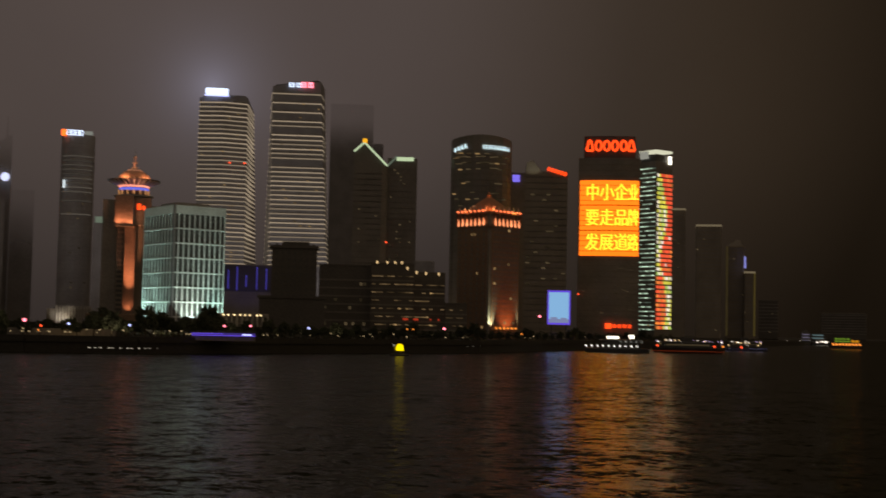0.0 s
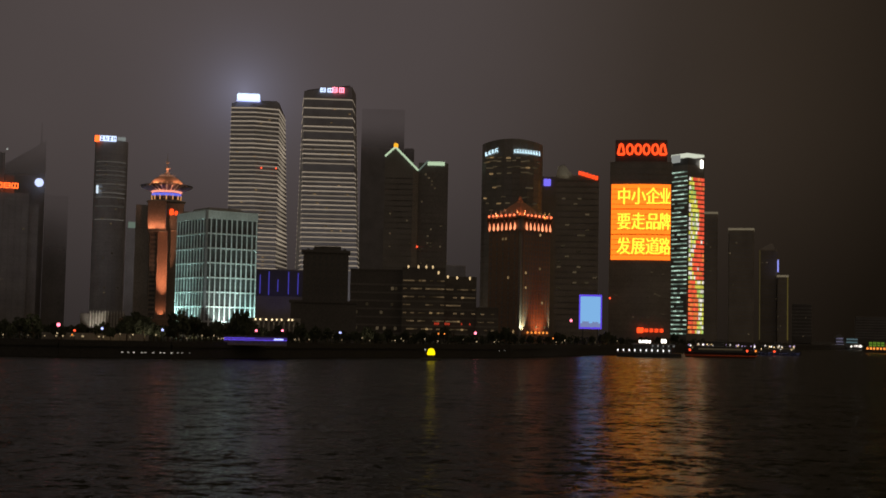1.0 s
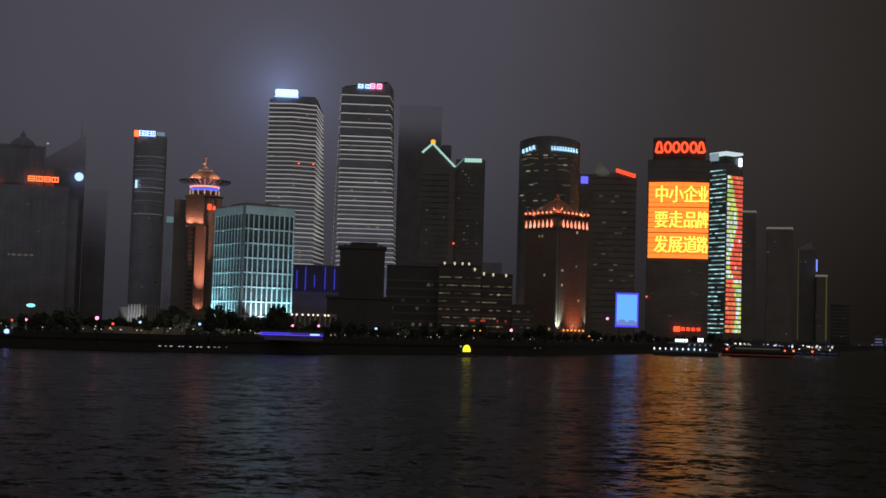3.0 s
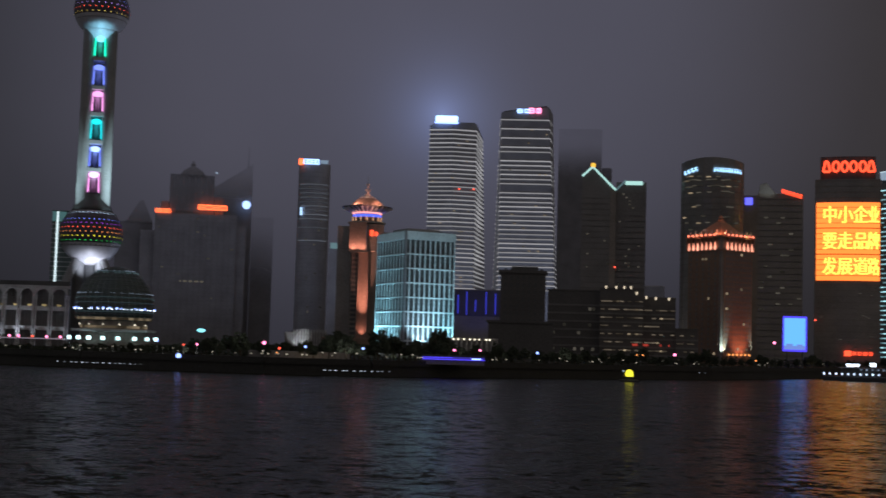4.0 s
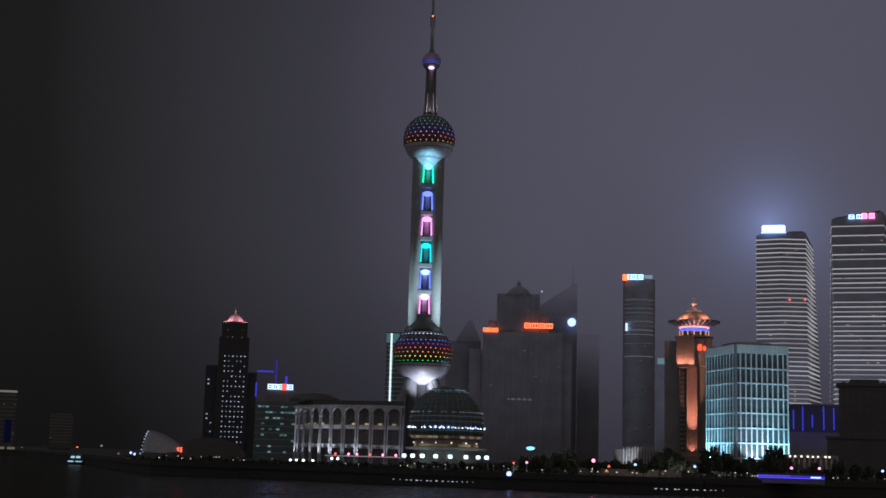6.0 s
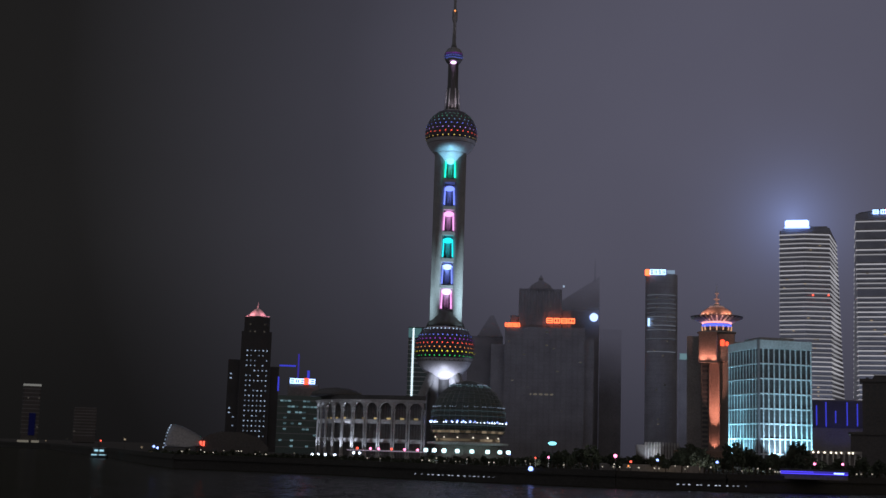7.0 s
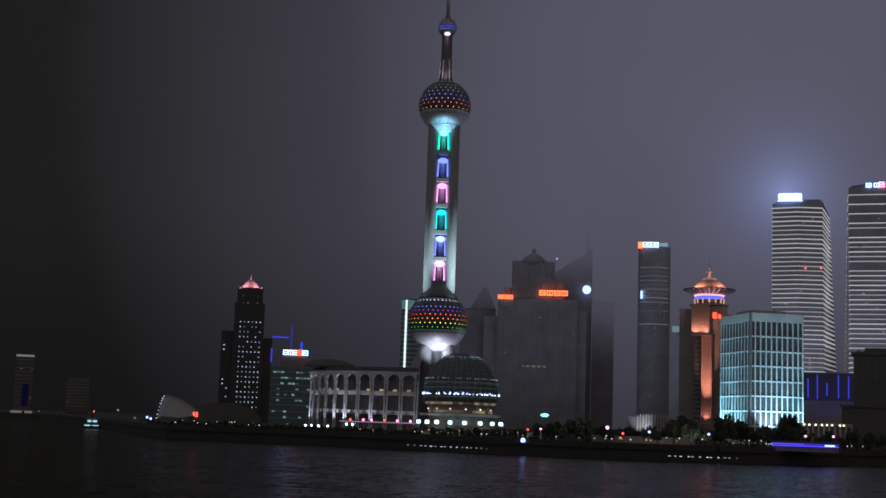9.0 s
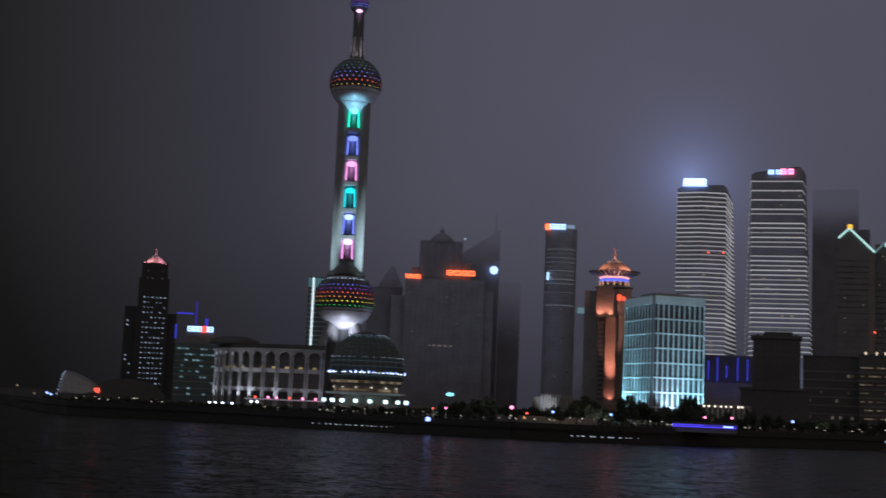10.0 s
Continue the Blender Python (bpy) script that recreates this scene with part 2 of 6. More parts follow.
BARK = paint("bark", (0.10, 0.075, 0.05), rough=0.9)
HULL = paint("dark_hull", (0.04, 0.04, 0.045), rough=0.5)
WATER = water_mat()
TOWER_GLASS = paint("tower_glass", (0.27, 0.27, 0.29), rough=0.35, bump=0.05)
L_RED_FAR = lamp_mat("red_roof_sign", (1.0, 0.13, 0.035), 3.2)

L_WARM = lamp_mat("warm_window_light", (1.0, 0.72, 0.42), 0.25, 0.7)
L_DIM = lamp_mat("dim_window_light", (0.9, 0.75, 0.55), 0.06, 0.7)
L_COOL = lamp_mat("cool_window_light", (0.72, 0.85, 1.0), 0.42, 0.6)
L_ROWS = lamp_mat("office_row_light", (1.0, 0.75, 0.5), 0.08, 0.85)
L_TEAL = lamp_mat("teal_window_light", (0.55, 0.85, 0.85), 0.17, 0.7)
L_BAND = lamp_mat("floor_edge_light", (1.0, 0.91, 0.86), 0.33, 0.3)
L_WHITE = lamp_mat("white_lamp", (0.85, 0.92, 1.0), 4.0)
L_SIGN_WHITE = lamp_mat("white_blue_sign", (0.40, 0.58, 1.0), 2.8)
L_RED = lamp_mat("red_neon", (1.0, 0.075, 0.025), 2.3)
L_PINK = lamp_mat("pink_lamp", (1.0, 0.20, 0.36), 4.0)
L_REDLAMP = lamp_mat("red_lamp", (1.0, 0.10, 0.05), 2.2)
L_ORANGE = lamp_mat("orange_lamp", (1.0, 0.33, 0.08), 1.6)
L_FIN = lamp_mat("fin_glow", (1.0, 0.5, 0.25), 0.8)
L_BLUELAMP = lamp_mat("blue_lamp", (0.30, 0.40, 1.0), 3.0)
L_BLUE_DIM = lamp_mat("dim_blue_neon", (0.10, 0.10, 1.0), 0.5)
L_RING = lamp_mat("blue_ring", (0.12, 0.16, 1.0), 1.3)
L_VIOLET = lamp_mat("violet_neon", (0.11, 0.07, 1.0), 1.2)
L_YELLOW = lamp_mat("yellow_lamp", (1.0, 0.85, 0.03), 1.6)
L_GREENWHITE = lamp_mat("green_white_strip", (0.62, 0.95, 0.80), 0.85)
L_LED = lamp_mat("orange_screen", (1.0, 0.215, 0.03), 1.8, sample=True)
L_LEDTEXT = lamp_mat("yellow_letters", (1.0, 0.66, 0.07), 2.3)
L_AD = lamp_mat("pale_blue_screen", (0.17, 0.46, 1.0), 1.25)
L_GREEN = lamp_mat("green_lamp", (0.10, 0.9, 0.15), 0.9)
L_PURPLE = lamp_mat("purple_lamp", (0.55, 0.08, 0.9), 1.0)
L_CYAN = lamp_mat("cyan_lamp", (0.06, 0.85, 0.85), 1.4)
L_MAGENTA = lamp_mat("magenta_lamp", (1.0, 0.35, 0.75), 1.7)
L_PINKWHITE = lamp_mat("pink_white_lamp", (1.0, 0.55, 0.9), 2.4)
L_SEAGREEN = lamp_mat("sea_green_lamp", (0.06, 0.95, 0.5), 2.2)
L_DEEPGREEN = lamp_mat("deep_green_lamp", (0.2, 0.7, 0.4), 0.9)
L_TEAL_LAMP = lamp_mat("pale_teal_lamp", (0.35, 0.65, 0.9), 0.8)
L_VIOLETLAMP = lamp_mat("pale_violet_lamp", (0.6, 0.35, 1.0), 1.3)
L_GOLD = lamp_mat("gold_lamp", (1.0, 0.7, 0.15), 1.0)
L_CYANHEAD = lamp_mat("bright_cyan_head", (0.35, 0.95, 1.0), 1.4)
L_INDIGO = lamp_mat("indigo_lamp", (0.22, 0.28, 1.0), 1.5)
L_RIMLAMP = lamp_mat("pale_rim_lamp", (0.7, 0.85, 1.0), 1.4)


# ---- mesh helpers ----
def box(bm, x0, x1, y0, y1, z0, z1):
    v = [bm.verts.new((x, y, z)) for z in (z0, z1) for x, y in ((x0, y0), (x1, y0), (x1, y1), (x0, y1))]
    for f in ((3, 2, 1, 0), (4, 5, 6, 7), (0, 1, 5, 4), (1, 2, 6, 5), (2, 3, 7, 6), (3, 0, 4, 7)):
        bm.faces.new([v[i] for i in f])
    return bm


def loft(bm, low, high, z0, z1):
    """A prism from polygon low at z0 to polygon high at z1."""
    z1 = z1 if hasattr(z1, "__len__") else [z1] * len(high)
    a = [bm.verts.new((x, y, z0)) for x, y in low]
    b = [bm.verts.new((x, y, z)) for (x, y), z in zip(high, z1)]
    bm.faces.new(a[::-1])
    bm.faces.new(b)
    n = len(a)
    for i in range(n):
        bm.faces.new((a[i], a[(i + 1) % n], b[(i + 1) % n], b[i]))
    return bm


def lathe(bm, profile, segs=24, cx=0.0, cy=0.0):
    """Turns (radius, z) rows round the upright axis."""
    rings = []
    for r, z in profile:
        rings.append([bm.verts.new((cx + r * math.cos(2 * math.pi * i / segs), cy + r * math.sin(2 * math.pi * i / segs), z)) for i in range(segs)])
    for a, b in zip(rings, rings[1:]):
        for i in range(segs):
            bm.faces.new((a[i], a[(i + 1) % segs], b[(i + 1) % segs], b[i]))
    bm.faces.new(rings[0][::-1])
    bm.faces.new(rings[-1])
    return bm


def rod(bm, p, q, r, segs=8):
    p, q = Vector(p), Vector(q)
    rot = (q - p).to_track_quat("Z", "Y").to_matrix()
    rings = [[bm.verts.new(c + rot @ Vector((r * math.cos(2 * math.pi * i / segs), r * math.sin(2 * math.pi * i / segs), 0))) for i in range(segs)] for c in (p, q)]
    for i in range(segs):
        bm.faces.new((rings[0][i], rings[0][(i + 1) % segs], rings[1][(i + 1) % segs], rings[1][i]))
    bm.faces.new(rings[0][::-1])
    bm.faces.new(rings[1])
    return bm


def ball(bm, c, r, rz=None, u=12, v=8):
    bmesh.ops.create_uvsphere(bm, u_segments=u, v_segments=v, radius=1.0, matrix=Matrix.Translation(c) @ Matrix.Diagonal((r, r, rz or r, 1)))
    return bm


def mesh_of(name, bm, mat):
    me = bpy.data.meshes.new(name)
    bmesh.ops.recalc_face_normals(bm, faces=bm.faces)
    bm.to_mesh(me)
    bm.free()
    me.materials.append(mat)
    return me


def part(name, bm, mat, parent=None, label="", smooth=False):
    me = bm if isinstance(bm, bpy.types.Mesh) else mesh_of(name, bm, mat)
    if smooth:
        me.polygons.foreach_set("use_smooth", [True] * len(me.polygons))
    ob = new(name, me)
    ob.parent = parent
    return tagged(ob, label)


def bx(*a):
    return box(bmesh.new(), *a)


def piece(name, me, parent, x, y, z):
    ob = new(name, me)
    ob.parent = parent
    ob.location = (x, y, z)
    return ob


def bevel(bm, w):
    bmesh.ops.bevel(bm, geom=list(bm.edges), offset=w, segments=1, affect="EDGES")
    return bm


class Site:
    """A thing on the far bank: its bearing and distance from the promenade; x runs to the right, y away, z up from its base."""

    def __init__(self, name, az, d, label, category, turn=0.0, base=GROUND, group=""):
        self.az, self.d, self.base = az, d, base
        self.ob = tagged(new(name), label, category, group)
        self.ob.matrix_world = pose(d * math.sin(radians(az)), d * math.cos(radians(az)), base, 0, 0, -az + turn)

    def x(self, az):
        return self.d * math.tan(radians(az - self.az))

    def z(self, el):
        return EYE + self.d * math.tan(radians(el)) - self.base

    def add(self, name, bm, mat, label="", smooth=False, parent=None):
        return part(name, bm, mat, parent or self.ob, label, smooth)


def lit_windows(site, rows, cols, x0, x1, z0, z1, y, mat, chance, w=0.6, h=0.45, seed=1, axis="x"):
    """Scattered lit windows on one face, each a pane of its own."""
    rng = random.Random(seed)
    dx, dz = (x1 - x0) / cols, (z1 - z0) / rows
    hw, hh = dx * w / 2, dz * h / 2
    me = mesh_of("window", bx(-hw, hw, -0.15, 0.05, -hh, hh) if axis == "x" else bx(-0.15, 0.05, -hw, hw, -hh, hh), mat)
    for i in range(rows):
        for j in range(cols):
            if rng.random() < chance:
                u, z = x0 + (j + 0.5) * dx, z0 + (i + 0.5) * dz
                piece("window", me, site.ob, *((u, y, z) if axis == "x" else (y, u, z)))


def floor_lines(site, z0, z1, step, x0, x1, y0, y1, mat, proud=0.3, h=0.5):
    """Slab edges round a box-shaped tower, joined as one part."""
    bm = bmesh.new()
    z = z0
    while z < z1:
        box(bm, x0 - proud, x1 + proud, y0 - proud, y1 + proud, z, z + h)
        z += step
    return tagged(site.add("slab_edges", bm, mat), kind="stuff")


def spot(name, place, target, power, col, size=60, radius=0.5, blend=0.6):
    li = bpy.data.lights.new(name, "SPOT")
    li.energy, li.color, li.spot_size, li.spot_blend, li.shadow_soft_size = power, col, radians(size), blend, radius
    ob = new(name, li)
    ob.matrix_world = look(place, target)
    return ob


def flood(name, site, p, q, power, col, size=60, radius=0.6, blend=0.6):
    m = site.ob.matrix_world
    return spot(name, m @ Vector(p), m @ Vector(q), power * 0.68, col, size, radius, blend)


def sign_bars(site, x0, x1, y, z0, z1, n, mat, slant=0.0, gap=0.25, name="sign", label=""):
    """A lit sign drawn as plain blocks."""
    dx = (x1 - x0) / n
    holder = None
    for i in range(n):
        a = x0 + i * dx
        dz = slant * (i + 0.5) / n
        b, lo, hi = a + dx * (1 - gap), z0 + dz, z1 + dz
        w = min(dx, z1 - z0) * 0.2
        bm = bx(a, b, y - 0.3, y, lo, lo + w)
        box(bm, a, b, y - 0.3, y, hi - w, hi)
        box(bm, a, a + w, y - 0.3, y, lo + w, hi - w)
        box(bm, b - w, b, y - 0.3, y, lo + w, hi - w)
        if i % 2:
            box(bm, (a + b - w) / 2, (a + b + w) / 2, y - 0.4, y - 0.05, lo + w, hi - w)
        else:
            box(bm, a + w, b - w, y - 0.4, y - 0.05, (lo + hi - w) / 2, (lo + hi + w) / 2)
        if holder is None:
            holder = site.add(name, bm, mat, label)
        else:
            site.add("sign_block", bm, mat, parent=holder)
    return holder


def glyphs(body, size, depth=0.2):
    cu = bpy.data.curves.new("glyphs", "FONT")
    cu.body, cu.size, cu.extrude = body, size, depth
    cu.align_x, cu.align_y = "CENTER", "CENTER"
    tmp = new("glyphs", cu)
    dg = bpy.context.evaluated_depsgraph_get()
    me = bpy.data.meshes.new_from_object(tmp.evaluated_get(dg))
    bpy.data.objects.remove(tmp)
    # a bold face: the stroke laid three times side by side
    bm = bmesh.new()
    for i, dx in enumerate((-1, 0, 1)):
        n0 = len(bm.verts)
        bm.from_mesh(me)
        bm.verts.ensure_lookup_table()
        for v in bm.verts[n0:]:
            v.co += Vector((dx * size * 0.022, 0, i * 0.05))
    bm.to_mesh(me)
    bm.free()
    return me


# ---- river, bank and quay ----
def bank_line():
    """The far waterline: bearing and distance."""
    return [(-75, 3500), (-55, 2600), (-46, 1700), (-41, 1150), (-38.5, 720), (-37, 540), (-36, 485), (-30, 455), (-25, 415), (-17.5, 392), (-13, 392), (-6, 440), (1.3, 510), (4, 590), (6, 660), (9, 800), (11, 950), (13.5, 1200), (16, 1700), (18, 2300), (24, 3200), (40, 4200)]


def ground_sheet():
    pts = [(d * math.sin(radians(a)), d * math.cos(radians(a))) for a, d in bank_line()]
    bm = bmesh.new()
    near = [bm.verts.new((x, y, GROUND)) for x, y in pts]
    foot = [bm.verts.new((x * 0.998, y * 0.998, -2)) for x, y in pts]
    far = [bm.verts.new((4600 * math.sin(radians(a)), 4600 * math.cos(radians(a)), GROUND)) for a, d in bank_line()]
    for i in range(len(pts) - 1):
        bm.faces.new((foot[i], foot[i + 1], near[i + 1], near[i]))
        bm.faces.new((near[i], near[i + 1], far[i + 1], far[i]))
    return tagged(part("ground", bm, SOIL), "dark earth bank behind a river wall", "ground", kind="structure")


def river():
    bm = bmesh.new()
    n = 40
    for i in range(n):
        a0, a1 = radians(-100 + 200 * i / n), radians(-100 + 200 * (i + 1) / n)
        ring = [(4800 * math.sin(a), 4800 * math.cos(a), 0) for a in (a0, a1)]
        bm.faces.new([bm.verts.new(p) for p in ((0, -40, 0), ring[1], ring[0])])
    bmesh.ops.remove_doubles(bm, verts=bm.verts, dist=0.01)
    return tagged(part("water", bm, WATER), "dark rippled river water reflecting the city lights", "river", kind="structure")


def quay_wall():
    pts = [Vector((d * math.sin(radians(a)), d * math.cos(radians(a)), 0)) for a, d in bank_line()[2:19]]
    wall = tagged(part("quay_wall", bmesh.new(), CONCRETE), "grey concrete river wall", "river wall", kind="structure")
    wall.data.materials[0] = paint("dark_concrete", (0.04, 0.038, 0.033), rough=0.7)
    bm = bmesh.new()
    for p, q in zip(pts, pts[1:]):
        n = Vector((p.y - q.y, q.x - p.x, 0)).normalized()
        n = n if n.dot(p) < 0 else -n
        for w, z0, z1 in ((0.6, -2, GROUND - 0.9), (1.1, GROUND - 0.9, GROUND - 0.1), (0.5, GROUND - 0.1, GROUND + 0.9)):
            loft(bm, [(p + n * w).to_2d(), (q + n * w).to_2d(), q.to_2d(), p.to_2d()], [(p + n * w).to_2d(), (q + n * w).to_2d(), q.to_2d(), p.to_2d()], z0, z1)
    bmesh.ops.recalc_face_normals(bm, faces=bm.faces)
    bm.to_mesh(wall.data)
    bm.free()
    return wall


def near_promenade():
    bm = bx(-60, 60, -30, 2.0, 6.6, 7.4)
    box(bm, -60, 60, 1.4, 2.0, -2, 6.6)
    tagged(part("pavement", bm, PAVING), "grey stone promenade above the river", "promenade", kind="structure")


ground_sheet()
river()
quay_wall()
near_promenade()


def ground_fill(az, d, length, width, watts, col):
    """An unseen upward area lamp at the ground, added to lighten facades and trees."""
    li = bpy.data.lights.new("unseen_ground_fill", "AREA")
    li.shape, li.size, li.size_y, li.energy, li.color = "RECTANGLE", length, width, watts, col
    ob = new("unseen_ground_fill", li)
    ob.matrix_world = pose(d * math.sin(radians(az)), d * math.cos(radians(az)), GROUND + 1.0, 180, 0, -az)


# added fill for the far towers, the right-hand facades and the bank's trees
ground_fill(-13, 1180, 560, 50, 105000, (0.86, 0.92, 1.2))
ground_fill(3, 665, 170, 8, 1000, (1.0, 0.72, 0.46))
ground_fill(7, 940, 300, 30, 9000, (1.0, 0.78, 0.6))
ground_fill(-14, 412, 190, 3, 4200, (1.0, 0.93, 0.8))
ground_fill(-3, 480, 170, 3, 2600, (1.0, 0.9, 0.78))
ground_fill(-27, 440, 120, 3, 2200, (1.0, 0.93, 0.85))
ground_fill(-19, 600, 240, 8, 8000, (0.88, 0.93, 1.1))


# ---- observation tower with three spheres ----
def pearl_tower():
    s = Site("observation_tower", -24.88, 1113, "tall broadcast tower with lit spheres on three concrete columns", "tower")
    H1, H2, H3 = 88.0, 271.5, 341.0
    R1, R2, R3 = 24.8, 22.0, 7.8
    for i, (cx, cy) in enumerate(((-8.8, -4), (8.8, -4), (0, 10))):
        s.add("column", lathe(bmesh.new(), [(4.6, 0), (4.6, H2 - 16)], 20, cx, cy), TOWER_CONCRETE, smooth=True)
    for a in (-35, -145, 90):
        bm = rod(bmesh.new(), (46 * math.cos(radians(a)), 46 * math.sin(radians(a)), 0), (9 * math.cos(radians(a)), 9 * math.sin(radians(a)), H1 - 14), 3.4, 14)
        s.add("leg", bm, TOWER_CONCRETE)
    bays = [(L_CYAN, L_SEAGREEN), (L_INDIGO, L_INDIGO), (L_MAGENTA, L_MAGENTA), (L_CYAN, L_CYAN), (L_BLUELAMP, L_INDIGO), (L_PINKWHITE, L_MAGENTA)]
    tops = [250.5, 227.0, 205.2, 182.5, 160.0, 139.0]
    for (head, side), zt in zip(bays, tops):
        zb = zt - 17.0
        plate = s.add("platform", bx(-5.4, 5.4, -7.5, 6, zb - 4.5, zb - 1.5), GREY_METAL)
        lamp = s.add("bay_light", ball(bmesh.new(), (0, -1.5, zt - 2.6), 4.4, 2.3), head, "coloured light between the columns", True)
        for sx in (-1, 1):
            s.add("side_light", loft(bmesh.new(), [(sx * 4.1 - .5, -7.5), (sx * 4.1 + .5, -7.5), (sx * 4.1 + .5, -4), (sx * 4.1 - .5, -4)], [(sx * 3.5 - .4, -7.5), (sx * 3.5 + .4, -7.5), (sx * 3.5 + .4, -4), (sx * 3.5 - .4, -4)], zb, zt - 3), side, parent=lamp)
        s.add("inner_drum", lathe(bmesh.new(), [(3.2, zb), (3.2, zt - 5)], 16, 0, 1.0), GREY_METAL, parent=plate, smooth=True)
    # the two large spheres and the capsule above
    rows1 = [(41, L_RIMLAMP), (26, L_INDIGO), (18, L_PURPLE), (10, L_REDLAMP), (2, L_ORANGE), (-6, L_YELLOW), (-14, L_GREEN)]
    rows2 = [(57, L_TEAL), (44, L_DEEPGREEN), (34, L_DEEPGREEN), (25, L_TEAL_LAMP), (15.5, L_INDIGO), (6, L_VIOLETLAMP), (-2.5, L_REDLAMP), (-12, L_GOLD)]
    rows3 = [(8, L_PURPLE), (-6, L_INDIGO), (-20, L_INDIGO)]
    for name, H, R, rows, n in (("lower_sphere", H1, R1, rows1, 36), ("upper_sphere", H2, R2, rows2, 28), ("capsule", H3, R3, rows3, 22)):
        bm = bmesh.new()
        ball(bm, (0, 0, H), R, None, 48, 28)
        sph = s.add(name, bm, TOWER_SKIN, "pale metal sphere dotted with coloured lamps", True)
        bm = bmesh.new()
        for k in range(9):
            zz = H + R * math.sin(radians(-24 + 9 * k))
            rr = R * math.cos(radians(-24 + 9 * k)) + 0.06
            lathe(bm, [(rr, zz - 0.2), (rr + 0.12, zz), (rr, zz + 0.2)], 48)
        tagged(s.add("seams", bm, DARK_METAL, parent=sph), kind="stuff")
        # dark shell added over the skin, so it stays dark between the lamps
        a0, a1 = rows[-1][0] - 4, rows[0][0] + 4
        band = [(R * math.cos(radians(a0 + (a1 - a0) * q / 12)) + 0.08, H + (R + 0.08) * math.sin(radians(a0 + (a1 - a0) * q / 12))) for q in range(13)]
        s.add("lamp_band", lathe(bmesh.new(), band, 48), BAND_VIOLET, "dark violet band added behind the lamps", True, parent=sph)
        for j, (lat, mat) in enumerate(rows):
            lens, hood = bmesh.new(), bmesh.new()
            rad = (0.66 if j == 0 else 0.52) if R > 23 else (0.46 if R > 10 else 0.4)
            for i in range(n):
                th = 2 * math.pi * (i + 0.5 * (j % 2)) / n
                d = Vector((math.cos(th) * math.cos(radians(lat)), math.sin(th) * math.cos(radians(lat)), math.sin(radians(lat))))
                m = Matrix.Translation(d * (R + 0.2) + Vector((0, 0, H))) @ d.to_track_quat("Z", "Y").to_matrix().to_4x4()
                ring = [m @ Vector((rad * math.cos(math.pi * a / 4), rad * math.sin(math.pi * a / 4), 0)) for a in range(8)]
                lip = [v + d * rad * 0.5 for v in ring]
                lens.faces.new([lens.verts.new(v) for v in ring])
                a, b = [hood.verts.new(v) for v in ring], [hood.verts.new(v) for v in lip]
                for e in range(8):
                    hood.faces.new((a[e], a[(e + 1) % 8], b[(e + 1) % 8], b[e]))
            tagged(s.add("lamp_ring", lens, mat, parent=sph), kind="stuff")
            tagged(s.add("lamp_hoods", hood, DARK_METAL, parent=sph), kind="stuff")
    for i in range(36):
        th, la = 2 * math.pi * i / 36, radians(-22)
        d = Vector((math.cos(th) * math.cos(la), math.sin(th) * math.cos(la), math.sin(la)))
        c = Vector((0, 0, H1)) + d * R1
        s.add("port", rod(bmesh.new(), c - d * 0.2, c + d * 0.12, 0.5, 8), DARK_METAL)
    s.add("sphere_roof", lathe(bmesh.new(), [(16.5, H1 + 18.4), (15, H1 + 22), (12.5, H1 + 26), (10, H1 + 29), (9.2, H1 + 33)], 32), DARK_METAL, smooth=True)
    s.add("collar", lathe(bmesh.new(), [(8.5, H2 - 24), (13, H2 - 19), (15, H2 - 15)], 32), TOWER_SKIN, smooth=True)
    # glowing ball added for the cyan light that falls on the collar
    s.add("collar_glow", ball(bmesh.new(), (0, -6.0, H2 - 22.5), 4.0, 4.6), L_CYANHEAD, "glowing cyan-white ball added under the sphere", smooth=True)
    s.add("shaft", lathe(bmesh.new(), [(6.2, H2 + 18), (4.6, H2 + 30), (4.4, H3 - 7)], 20), DARK_METAL, smooth=True)
    for i in range(6):
        th = 2 * math.pi * i / 6
        s.add("rib", rod(bmesh.new(), (6.5 * math.cos(th), 6.5 * math.sin(th), H2 + 19), (4.8 * math.cos(th), 4.8 * math.sin(th), H2 + 40), 0.5), TOWER_SKIN)
    s.add("capsule_base", lathe(bmesh.new(), [(5.0, H3 - 6.6), (6.6, H3 - 5), (7.5, H3 - 3)], 24), TOWER_CONCRETE, smooth=True)
    s.add("capsule_lamp", ball(bmesh.new(), (0, -4.6, H3 - 6.9), 2.5, 1.3), L_PINKWHITE, "pale pink lamp", True)
    s.add("mast", lathe(bmesh.new(), [(3.0, H3 + 6), (1.6, H3 + 12), (1.3, H3 + 30), (2.3, H3 + 32), (2.3, H3 + 40), (1.2, H3 + 42), (1.0, H3 + 80), (0.5, H3 + 127)], 14), TOWER_CONCRETE, smooth=True)
    s.add("mast_lamp", ball(bmesh.new(), (0, -2.4, H3 + 40), 0.8), L_ORANGE)
    # floodlights on the sphere's underside and the columns
    flood("floodlight", s, (0, -27, 50), (0, -9, H1 - 21), 44000, (0.95, 0.92, 1.0), 84, 0.6, 1.0)
    flood("floodlight", s, (3, -19, 56), (3.5, -8, H1 - 22), 11000, (0.95, 0.92, 1.0), 70)
    flood("floodlight", s, (58, -62, 40), (9.3, -5, 150), 2800000, (0.75, 0.95, 0.92), 26, 0.6, 1.0)
    flood("floodlight", s, (-60, -50, 40), (-9.3, -5, 146), 1250000, (0.75, 0.95, 0.92), 24, 0.6, 1.0)
